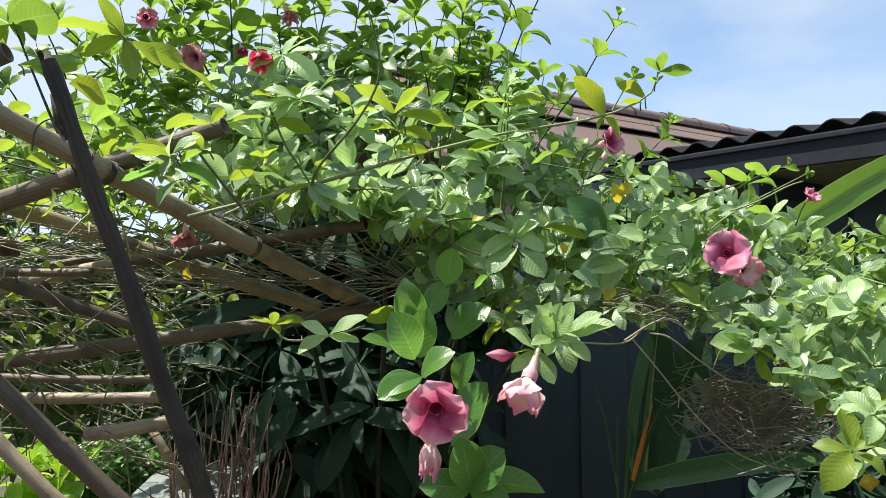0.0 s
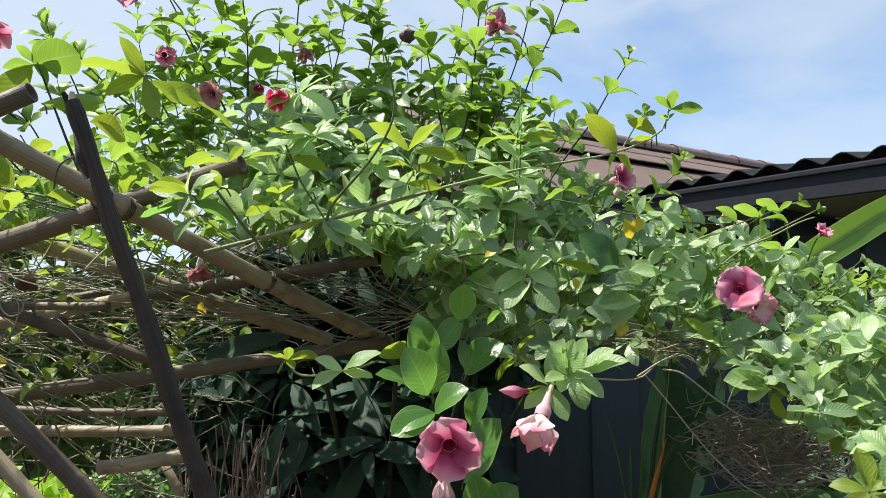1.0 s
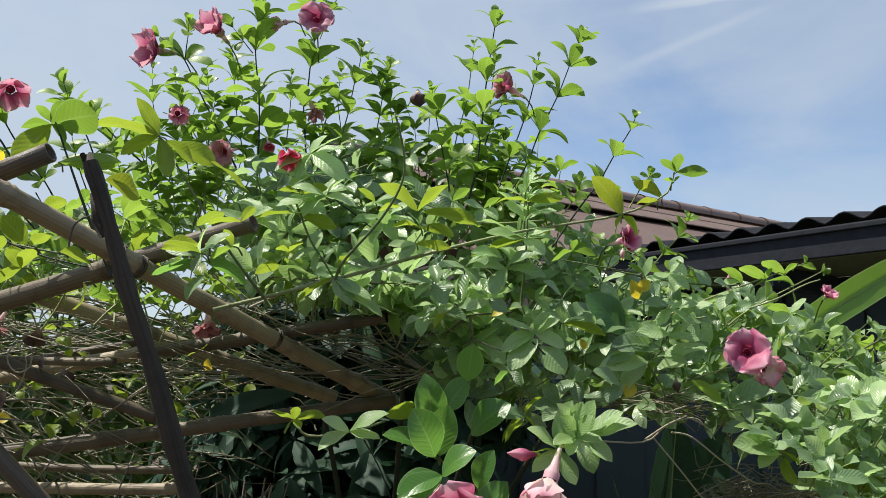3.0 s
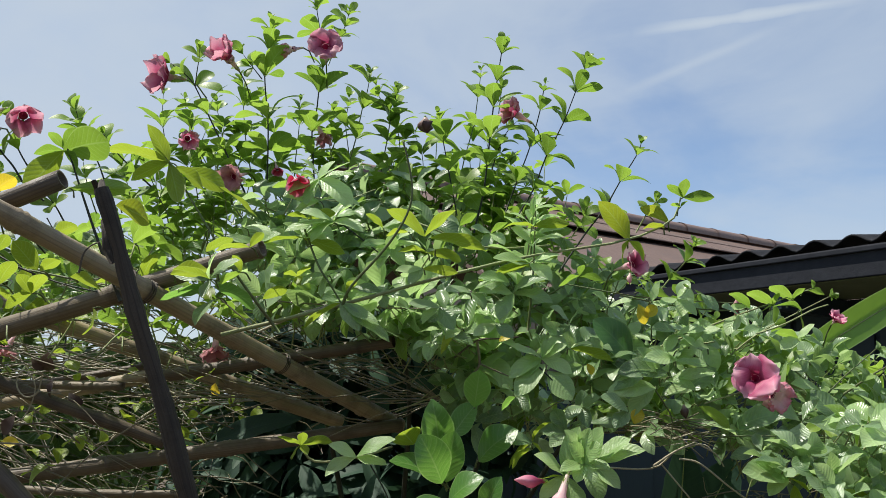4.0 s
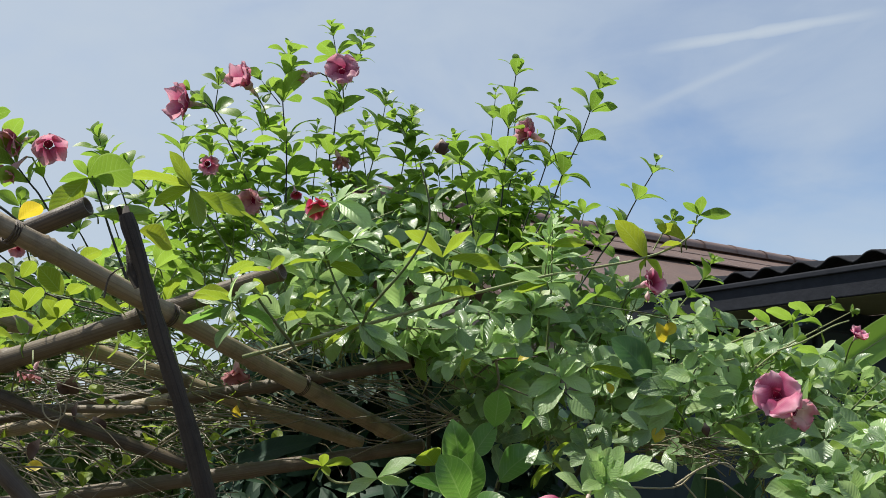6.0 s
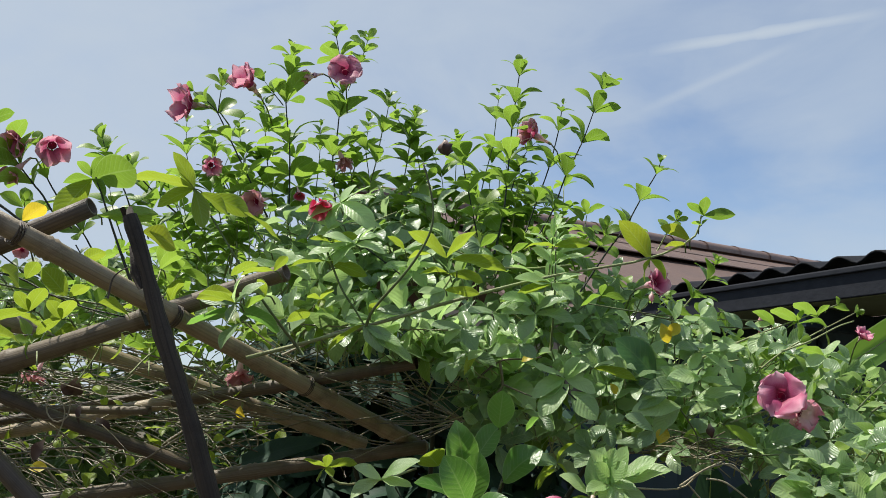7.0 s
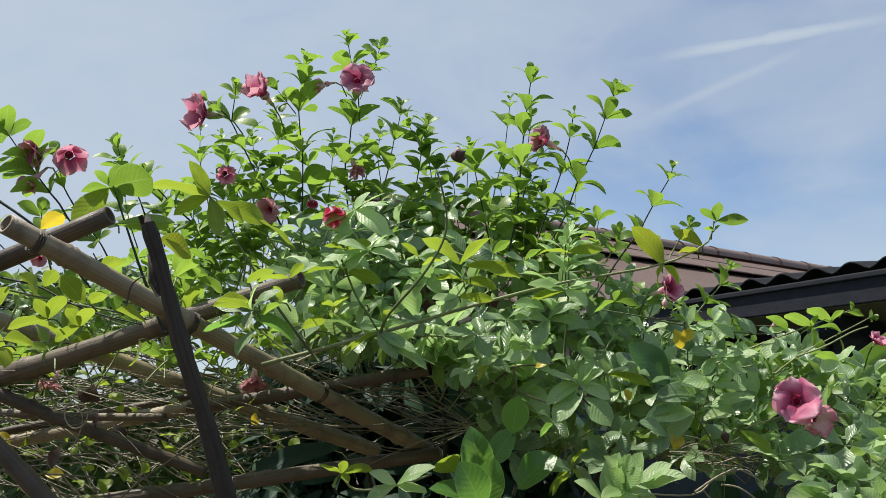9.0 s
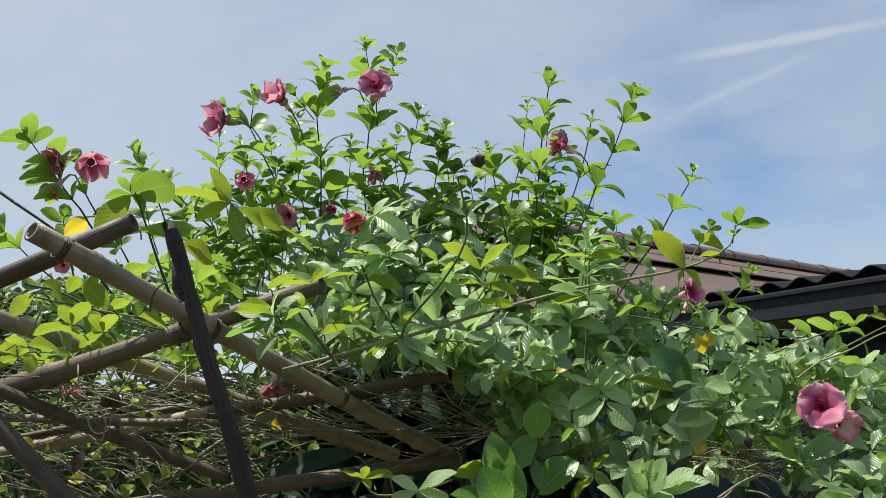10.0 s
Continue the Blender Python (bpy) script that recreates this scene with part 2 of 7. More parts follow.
# pale dead runner, its colour lightened so that shaded ones look sunlit
RUNNER_DRY_LIT = fibre_material("dry_lit_runner", (0.50, 0.46, 0.33), (0.30, 0.27, 0.18), rough=0.5, dirt=(0.25, 0.2, 0.12), dirt_amount=0.4)
NEST = fibre_material("grey_twig", (0.46, 0.43, 0.39), (0.12, 0.105, 0.092), rough=0.5)
BRACT = fibre_material("orange_bract", (0.60, 0.22, 0.03), (0.42, 0.12, 0.02), rough=0.5, dirt=(0.2, 0.07, 0.02))


def surface_material(name, a, b, scale, rough=0.7, bump=0.3, stain=(0.05, 0.04, 0.035), stain_amount=0.4, spec=0.4, stretch=(1, 1, 1)):
    m, w = material(name)
    co = w.add("ShaderNodeTexCoord").outputs["Object"]
    mp = w.add("ShaderNodeMapping", ("Vector", co), Scale=stretch)
    n = w.add("ShaderNodeTexNoise", ("Vector", mp.outputs[0]), Scale=scale, Detail=6.0, Roughness=0.6)
    big = w.add("ShaderNodeTexNoise", ("Vector", co), Scale=scale * 0.13, Detail=4.0, Roughness=0.6)
    r = vary(w)
    c = w.mix(w.ramp(n.outputs[0], (0.3, (0, 0, 0)), (0.7, (1, 1, 1))), a, b)
    c1 = w.mix(w.math("MULTIPLY", r, 0.35), c, a)
    k = stain_amount
    c2 = w.mix(w.ramp(big.outputs[0], (0.45, (0, 0, 0)), (0.72, (k, k, k))), c1, stain)
    bp = w.add("ShaderNodeBump", ("Height", n.outputs[0]), Strength=bump, Distance=0.01)
    p = w.add("ShaderNodeBsdfPrincipled", ("Base Color", c2), ("Normal", bp.outputs[0]), Roughness=rough)
    p.inputs["Specular IOR Level"].default_value = spec
    finish(w, p.outputs[0])
    return m


TILE = surface_material("brown_roof_tile", (0.118, 0.077, 0.060), (0.158, 0.103, 0.080), 22, rough=0.6, stain=(0.085, 0.06, 0.05))
CAP = surface_material("brown_ridge_cap", (0.185, 0.124, 0.102), (0.24, 0.16, 0.13), 26, rough=0.55, stain=(0.12, 0.085, 0.07))
ROOF_BLACK = surface_material("black_roof_sheet", (0.012, 0.013, 0.016), (0.022, 0.023, 0.027), 30, rough=0.8, stain=(0.035, 0.035, 0.035), spec=0.12)
FASCIA = surface_material("grey_fascia_paint", (0.019, 0.021, 0.027), (0.028, 0.031, 0.039), 18, rough=0.7, stain=(0.022, 0.024, 0.03), spec=0.15)
SOFFIT = surface_material("grey_green_soffit", (0.15, 0.18, 0.11), (0.20, 0.235, 0.15), 12, rough=0.7, stain=(0.07, 0.08, 0.07))
WALL = surface_material("dark_wall_boards", (0.030, 0.048, 0.060), (0.044, 0.066, 0.082), 9, rough=0.6, stain=(0.018, 0.022, 0.032), stretch=(1, 1, 0.15))
FENCE = surface_material("red_brown_fence_board", (0.17, 0.085, 0.07), (0.24, 0.13, 0.105), 25, rough=0.6, stretch=(1, 1, 0.1))
PLASTER = surface_material("brown_plaster", (0.30, 0.24, 0.20), (0.37, 0.30, 0.25), 6, rough=0.85)
EARTH = surface_material("garden_earth", (0.055, 0.040, 0.026), (0.11, 0.085, 0.055), 3.0, rough=0.95, bump=0.9, stain=(0.045, 0.065, 0.02), stain_amount=0.8)
TIN = surface_material("weathered_sheet_metal", (0.20, 0.23, 0.215), (0.29, 0.32, 0.30), 14, rough=0.35, stain=(0.16, 0.15, 0.12))

# ---------------------------------------------------------------- mesh helpers
rng = np.random.default_rng(7)


class Buffer:
    """Collects vertices, faces and UVs of one mesh."""

    def __init__(self):
        self.v, self.f, self.uv, self.n = [], [], [], 0

    def add(self, verts, faces, uvs):
        """faces: (n, 4) indices; uvs: one for each vertex."""
        self.v.append(np.asarray(verts, float))
        self.f.append(np.asarray(faces, int) + self.n)
        self.uv.append(np.asarray(uvs, float))
        self.n += len(verts)

    def mesh(self, name, mat, smooth=True):
        me = bpy.data.meshes.new(name)
        if self.n:
            v, f, uv = np.concatenate(self.v), np.concatenate(self.f), np.concatenate(self.uv)
            me.from_pydata(v.tolist(), [], f.tolist())
            layer = me.uv_layers.new(name="UVMap")
            loops = np.empty(len(me.loops), dtype=np.int32)
            me.loops.foreach_get("vertex_index", loops)
            layer.data.foreach_set("uv", uv[loops].ravel())
            if smooth:
                me.polygons.foreach_set("use_smooth", np.ones(len(me.polygons), bool))
        me.materials.append(mat)
        me.update()
        return me


def part(name, me, parent, label="", kind=""):
    """Links a mesh as one object under a thing or part, with its place in the world kept."""
    ob = new(name, me)
    ob.parent = parent
    ob.matrix_parent_inverse = ORIGIN.get(parent.name, Matrix.Identity(4)).inverted()
    ORIGIN[ob.name] = Matrix.Identity(4)
    return tagged(ob, label=label, kind=kind)


ORIGIN = {}


def thing(name, at, label, category, group="", kind=""):
    """An empty at a thing's base."""
    e = new(name)
    e.empty_display_size = 0.05
    e.location = at
    ORIGIN[e.name] = Matrix.Translation(at)
    return tagged(e, label, category, group, kind)


def bm_mesh(bm, name, mat, smooth=False):
    me = bpy.data.meshes.new(name)
    bm.to_mesh(me)
    bm.free()
    me.materials.append(mat)
    if smooth:
        me.polygons.foreach_set("use_smooth", np.ones(len(me.polygons), bool))
    return me


def box_mesh(name, mat, size, bevel=0.004, m=None):
    """A bevelled board of that size about its own middle, laid at m."""
    bm = bmesh.new()
    bmesh.ops.create_cube(bm, size=1, matrix=Matrix.Diagonal((*size, 1)))
    if bevel:
        bmesh.ops.bevel(bm, geom=bm.edges[:], offset=bevel, segments=2, affect="EDGES", profile=0.6)
    if m is not None:
        bm.transform(m)
    return bm_mesh(bm, name, mat)


def curve_points(points, steps):
    """A smooth line through the given points (Catmull-Rom)."""
    p = [Vector(q) for q in points]
    if len(p) == 2:
        return [p[0].lerp(p[1], i / steps) for i in range(steps + 1)]
    q = [p[0] * 2 - p[1], *p, p[-1] * 2 - p[-2]]
    out, spans = [], len(p) - 1
    for i in range(steps + 1):
        s = i / steps * spans
        k = min(int(s), spans - 1)
        t = s - k
        a, b, c, d = q[k:k + 4]
        out.append(0.5 * (2 * b + (c - a) * t + (2 * a - 5 * b + 4 * c - d) * t * t + (3 * b - a - 3 * c + d) * t ** 3))
    return out


def tube(buf, pts, radii, sides=6, lump=0.0, close=True):
    """A round bar along pts."""
    pts = [Vector(p) for p in pts]
    n = len(pts)
    rad = radii if hasattr(radii, "__len__") else [radii] * n
    ref = Vector((0.13, 0.21, 0.97))
    verts, uvs, length = [], [], 0.0
    for i, p in enumerate(pts):
        d = (pts[min(i + 1, n - 1)] - pts[max(i - 1, 0)]).normalized()
        side = d.cross(ref)
        if side.length < 0.05:
            side = d.cross(Vector((1, 0, 0)))
        side.normalize()
        up = side.cross(d)
        if i:
            length += (p - pts[i - 1]).length
        for k in range(sides):
            a = 2 * math.pi * k / sides
            r = rad[i] * (1 + (lump * (rng.random() - 0.5) if lump else 0))
            verts.append(p + (side * math.cos(a) + up * math.sin(a)) * r)
            uvs.append((abs(2 * k / sides - 1), length))
    faces = [(i * sides + k, i * sides + (k + 1) % sides, (i + 1) * sides + (k + 1) % sides, (i + 1) * sides + k)
             for i in range(n - 1) for k in range(sides)]
    if close and sides == 4:
        faces += [(3, 2, 1, 0), tuple((n - 1) * 4 + k for k in range(4))]
    elif close and sides == 6:
        for o in (0, (n - 1) * 6):
            faces += [(o, o + 1, o + 2, o + 3), (o, o + 3, o + 4, o + 5)]
    buf.add(np.array([tuple(v) for v in verts]), faces, uvs)


def leaf_shape(width, fold, curl, tip, wave, along=7, across=5, peak=0.5):
    """A leaf blade of length 1 along y, its upper face to z: verts, faces, uvs."""
    verts, uvs = [], []
    ph = rng.random() * 6
    for i in range(along):
        u = i / (along - 1)
        s = math.sin(math.pi * u ** (math.log(0.5) / math.log(peak)))
        w = width * max(0.0, s) ** tip
        w = max(w, 0.012)
        a = curl * u
        y = math.sin(a) / curl if abs(curl) > 1e-3 else u
        z = -(1 - math.cos(a)) / curl if abs(curl) > 1e-3 else 0
        for k in range(across):
            v = 2 * k / (across - 1) - 1
            lift = fold * abs(v) * w + wave * abs(v) * math.sin(u * 9 + ph + v) * w
            verts.append((v * w * (1 - 0.12 * fold), y + 0.0 * v, z + lift))
            uvs.append((0.5 + v / 2, u))
    faces = [(i * across + k, i * across + k + 1, (i + 1) * across + k + 1, (i + 1) * across + k)
             for i in range(along - 1) for k in range(across - 1)]
    return np.array(verts), np.array(faces), np.array(uvs)


def chord_true(shape):
    """The same blade turned and sized so that it runs from its stalk straight to (0, 1, 0)."""
    v, f, uv = shape
    tip = v[np.argmax(uv[:, 1] - np.abs(uv[:, 0] - 0.5))]
    a, k = math.atan2(tip[2], tip[1]), 1 / math.hypot(tip[1], tip[2])
    c, s = math.cos(-a) * k, math.sin(-a) * k
    return np.stack((v[:, 0] * k, c * v[:, 1] - s * v[:, 2], s * v[:, 1] + c * v[:, 2]), 1), f, uv


OVAL = [leaf_shape(0.218 + 0.028 * (k % 3), 0.20 + 0.17 * (k % 3), 0.15 + 0.40 * (k % 4), 0.72, 0.16, along=9, peak=0.58) for k in range(12)]
SPRAY = [chord_true(leaf_shape(0.235 + 0.02 * (k % 3), 0.10 + 0.10 * (k % 3), 0.70 + 0.28 * (k % 4), 0.56, 0.08, along=10, peak=0.63)) for k in range(12)]
ROUND = [leaf_shape(0.29, 0.20 + 0.07 * k, 0.35 + 0.25 * k, 0.62, 0.08, along=12, across=7, peak=0.56) for k in range(4)]
LONG = [leaf_shape(0.14, 0.25, 0.3 + 0.3 * k, 0.75, 0.06, peak=0.45) for k in range(4)]
BLADE = [chord_true(leaf_shape(0.268, 0.10 + 0.10 * (k % 3), 0.25 + 0.22 * (k % 4), 0.66, 0.12, along=10, across=7, peak=0.56)) for k in range(12)]
ROUND_BLADE = [chord_true(q) for q in ROUND]


def leaf_matrix(at, way, normal, length, width=1.0):
    y = Vector(way).normalized()
    x = y.cross(Vector(normal))
    if x.length < 1e-4:
        x = y.cross(Vector((0.3, 0.9, 0.2)))
    x.normalize()
    z = x.cross(y)
    m = Matrix((x * length * width, y * length, z * length)).transposed().to_4x4()
    m.translation = Vector(at)
    return m


def lay(buf, shape, m):
    """Adds a leaf blade, laid by m, to a buffer."""
    a = np.array(m)
    buf.add(shape[0] @ a[:3, :3].T + a[:3, 3], shape[1], shape[2])


_shared = {}


def leaf_object(shape_list, mat, m, parent, name="leaf", label=""):
    """One leaf as an object of its own; alike leaves share their mesh."""
    k = int(rng.integers(len(shape_list)))
    key = (id(shape_list), k, mat.name)
    if key not in _shared:
        b = Buffer()
        b.add(*shape_list[k])
        _shared[key] = b.mesh("leaf", mat)
    ob = part(name, _shared[key], parent, label)
    ob.matrix_basis = m
    return ob


def turned(axis, spread, azimuth):
    """A way that leans by spread degrees off the axis, at an azimuth round it."""
    a = Vector(axis).normalized()
    p = a.orthogonal().normalized()
    q = a.cross(p)
    s, z = radians(spread), radians(azimuth)
    return (a * math.cos(s) + (p * math.cos(z) + q * math.sin(z)) * math.sin(s)).normalized()


def whorl_leaves(at, axis, n, size, spread, jitter=1.0):
    """The matrices of a ring of leaves round a stem."""
    first, out = rng.random() * 360, []
    for k in range(n):
        way = turned(axis, spread + jitter * rng.normal(0, 9), first + 360 * k / n + jitter * rng.normal(0, 12))
        nor = Vector(axis) + Vector(rng.normal(0, 0.18 * jitter, 3))
        s = size * (1 + jitter * rng.normal(0, 0.13))
        out.append(leaf_matrix(Vector(at) + way * size * 0.06, way, nor, s, 0.95 + 0.3 * rng.random()))
    return out


# ---------------------------------------------------------------- ground
def build_ground():
    bm = bmesh.new()
    n, size = 60, 60.0
    bmesh.ops.create_grid(bm, x_segments=n, y_segments=n, size=size)
    for v in bm.verts:
        d = v.co.length
        v.co.z = 0.05 * noise.noise(v.co * 0.35) * min(1, d / 4)
    for v in bm.verts:
        if abs(abs(v.co.x) - size) < 0.1 or abs(abs(v.co.y) - size) < 0.1:
            v.co.x *= 25
            v.co.y *= 25
            v.co.z = 0
    ob = new("ground", bm_mesh(bm, "ground", EARTH, True))
    tagged(ob, "dark garden earth with patches of moss", "ground", kind="structure")


build_ground()

# ---------------------------------------------------------------- houses
def local_frame(origin, along, up=(0, 0, 1)):
    """x along the eave, z up, y into the house."""
    x = Vector(along).normalized()
    z = Vector(up)
    y = z.cross(x)
    m = Matrix((x, y, z)).transposed().to_4x4()
    m.translation = Vector(origin)
    return m


def corrugated(length, depth, pitch, height, thick=0.008, step=8):
    """A waved sheet roof: waves along x, sloping up along y; a closed slab."""
    b = Buffer()
    n = int(length / pitch) * step
    xs = [i * pitch / step for i in range(n + 1)]
    ys = [0.0, 0.02, depth * 0.5, depth]
    rows, slope = [], math.tan(radians(8))
    for top in (1, 0):
        for y in ys:
            for i, x in enumerate(xs):
                c = 0.5 - 0.5 * math.cos(2 * math.pi * x / pitch)
                z = height * c ** 0.8 + y * slope + (thick if top else 0.0)
                rows.append((x, y, z))
    w, h = len(xs), len(ys)
    f = []
    for r in range(h - 1):
        for i in range(w - 1):
            a = r * w + i
            f.append((a, a + 1, a + 1 + w, a + w))
            c = a + h * w
            f.append((c, c + w, c + w + 1, c + 1))
    for i in range(w - 1):
        f.append((i, i + h * w, i + 1 + h * w, i + 1))
    b.add(rows, f, [(p[0], p[1]) for p in rows])
    return b


EAVE_A = Vector((1.481, 3.000, 2.224)) - Vector((0, 0, 0.044))
EAVE_WAY = Vector((-0.604, 0.797, 0))


def build_near_house():
    x = EAVE_WAY.normalized()
    # the frame's x runs from the far end of the eave to the near one
    far = EAVE_A + x * 1.4497
    m = local_frame(far, -x)
    length = 5.2
    h = thing("dark_roofed_house", (far.x, far.y, 0), "dark boarded house with a black waved sheet roof", "house")
    roof = corrugated(length, 3.2, 0.1526, 0.036).mesh("roof", ROOF_BLACK)
    roof.transform(m)
    part("roof", roof, h, "black waved roof sheets")
    def board(name, mat, size, at, label="", bevel=0.004):
        part(name, box_mesh(name, mat, size, bevel, m @ Matrix.Translation(at)), h, label)
    board("fascia", FASCIA, (length, 0.022, 0.125), (length / 2, 0.012, -0.068), "grey painted fascia board")
    board("fascia_trim", FASCIA, (length, 0.012, 0.022), (length / 2, -0.008, -0.022))
    board("soffit", SOFFIT, (length, 0.62, 0.012), (length / 2, 0.335, -0.128), "grey-green soffit sheet")
    board("wall", WALL, (length, 0.08, 2.2), (length / 2, 0.68, -1.235), "dark board wall", 0)
    board("side_wall", WALL, (0.08, 2.6, 2.2), (0.04, 2.03, -1.235), "", 0)
    board("eave_beam", FASCIA, (0.07, 2.4, 0.10), (0.2, 1.2, -0.19), "grey eave beam")
    for i in range(26):
        board("wall_board", WALL, (0.17, 0.022, 2.1), (0.12 + i * 0.196, 0.629, -1.24), "", 0.006)
    for i in range(6):
        board("rafter", WALL, (0.05, 0.6, 0.09), (0.4 + i * 0.85, 0.33, -0.182))


build_near_house()


def build_far_house():
    """Brown tiled roof behind: ridge caps, tile courses, gable wall."""
    a, b = Vector((-0.95, 5.83, 3.33)), Vector((6.0, 10.19, 3.33))
    x = (b - a).normalized()
    m = local_frame(a, x)
    length, slope, run = (b - a).length, radians(27), 2.3
    h = thing("brown_tiled_house", (a.x, a.y, 0), "house with a brown concrete tile roof and capped ridge", "house")
    down = Matrix.Rotation(slope, 4, "X")
    # under-roof
    part("roof_deck", box_mesh("roof_deck", TILE, (length, run / math.cos(slope), 0.03), 0,
         m @ Matrix.Rotation(slope, 4, "X") @ Matrix.Translation((length / 2, -run / math.cos(slope) / 2, -0.03))), h)
    part("back_roof", box_mesh("back_roof", TILE, (length, 2.5, 0.05), 0,
         m @ Matrix.Rotation(-slope, 4, "X") @ Matrix.Translation((length / 2, 1.25, -0.03))), h)
    tile = bmesh.new()
    bmesh.ops.create_cube(tile, size=1, matrix=Matrix.Translation((0, 0, 0.012)) @ Matrix.Diagonal((0.3292, 0.36, 0.014, 1)))
    bmesh.ops.bevel(tile, geom=[e for e in tile.edges], offset=0.006, segments=1, affect="EDGES")
    tile_me = bm_mesh(tile, "roof_tile", TILE)
    for row in range(2):
        for i in range(int(length / 0.33)):
            ob = part("roof_tile", tile_me, h)
            ob.matrix_basis = m @ down @ Matrix.Translation((0.165 + 0.33 * i + 0.165 * (row % 2), -0.26 - 0.34 * row, 0.012)) @ Matrix.Rotation(radians(-1.2), 4, "X")
    cap = Buffer()
    prof = [(0.155 * math.cos(t), 0.105 * math.sin(t)) for t in np.linspace(-0.15, math.pi + 0.15, 11)]
    vs = [(x0, py * s, pz * s) for x0, s in ((0, 1.03), (0.025, 1.03), (0.035, 0.99), (0.53, 0.96)) for py, pz in prof]
    fs = [(r * 11 + k, r * 11 + k + 1, (r + 1) * 11 + k + 1, (r + 1) * 11 + k) for r in range(3) for k in range(10)]
    cap.add(vs, fs, [(v[1], v[0]) for v in vs])
    cap_me = cap.mesh("ridge_cap", CAP)
    for i in range(int(length / 0.50)):
        ob = part("ridge_cap", cap_me, h)
        ob.matrix_basis = m @ Matrix.Translation((0.50 * i, 0, 0.0)) @ Matrix.Rotation(radians(rng.normal(0, 0.4)), 4, "Z")
    part("wall", box_mesh("wall", PLASTER, (length - 0.6, 0.12, 2.3), 0, m @ Matrix.Translation((length / 2, -run + 0.5, -3.33 + 1.15))), h, "brown plastered wall")
    part("gable_wall", box_mesh("gable_wall", PLASTER, (0.12, run + 1.6, 2.3), 0, m @ Matrix.Translation((0.4, -0.2, -3.33 + 1.15))), h)


build_far_house()


def build_screen():
    """A low dark board wall in the shade under the vine."""
    e = thing("dark_board_wall", (0.45, 2.76, 0), "low wall of dark blue-black boards in deep shade", "wall")
    x = -0.32
    k = 0
    while x < 1.35:
        w = 0.145 + 0.02 * math.sin(k * 2.3)
        part("wall_board", box_mesh("wall_board", WALL, (w + 0.012, 0.02, 1.62), 0.004, Matrix.Translation((x + w / 2, 2.75 + 0.021 * (k % 2), 0.81))), e)
        x += w
        k += 1
    for z in (0.3, 1.35):
        part("rail", box_mesh("rail", WALL, (1.65, 0.045, 0.07), 0.004, Matrix.Translation((0.51, 2.795, z))), e)


build_screen()

# ---------------------------------------------------------------- bamboo trellis
trellis = thing("bamboo_trellis", (-0.40, 0.80, 0), "weathered bamboo poles lashed into a garden trellis", "trellis")


def pole(p0, p1, r0, r1, mat, name="bamboo_pole", label="", node=0.21, phase=0.3, hollow=(True, True), bend=0.0016):
    """A cane: bulged joints, a slight bend, cut ends that show the hollow."""
    a, b = Vector(p0), Vector(p1)
    length = (b - a).length
    d = (b - a).normalized()
    side = d.cross(Vector((0.2, -0.4, 0.9))).normalized()
    stations, s = [0.0, length], node * phase
    while s < length:
        stations += [s - 0.010, s - 0.004, s, s + 0.004, s + 0.010]
        s += node * (1 + 0.1 * math.sin(s * 37))
    k = np.arange(0.0, length, 0.06).tolist()
    nodes = [v for v in stations if 0 <= v <= length]
    allst = sorted(set(round(v, 4) for v in nodes + k if 0 <= v <= length))
    joints, s = [], node * phase
    while s < length:
        joints.append(s)
        s += node * (1 + 0.1 * math.sin(s * 37))
    pts, rad = [], []
    for v in allst:
        f = v / length
        bulge = 0.0
        for j in joints:
            e = abs(v - j)
            if e < 0.003:
                bulge = 0.05
            elif e < 0.006:
                bulge = 0.19
            elif e < 0.012:
                bulge = max(bulge, 0.04)
        pts.append(a.lerp(b, f) + side * bend * math.sin(f * math.pi * 2.1 + phase * 7) + Vector((0, 0, bend * math.sin(f * 5 + phase * 3))))
        rad.append((r0 + (r1 - r0) * f) * (1 + bulge))
    for e, on in ((0, hollow[0]), (-1, hollow[1])):
        if on:
            o = pts[e]
            inward = d if e == 0 else -d
            extra = [(o, rad[e] * 0.74), (o + inward * 0.05, rad[e] * 0.70), (o + inward * 0.051, 0.0005)]
            if e == 0:
                for q, r in extra:
                    pts.insert(0, q)
                    rad.insert(0, r)
            else:
                for q, r in extra:
                    pts.append(q)
                    rad.append(r)
    buf = Buffer()
    sides = 16
    ref = side
    up = side.cross(d)
    verts, uvs, along = [], [], 0.0
    for i, p in enumerate(pts):
        for q in range(sides):
            t = 2 * math.pi * q / sides
            verts.append(tuple(p + (ref * math.cos(t) + up * math.sin(t)) * rad[i]))
            uvs.append((abs(2 * q / sides - 1), (p - a).dot(d)))
    faces = [(i * sides + q, i * sides + (q + 1) % sides, (i + 1) * sides + (q + 1) % sides, (i + 1) * sides + q)
             for i in range(len(pts) - 1) for q in range(sides)]
    buf.add(verts, faces, uvs)
    ob = part(name, buf.mesh(name, mat), trellis, label)
    return ob


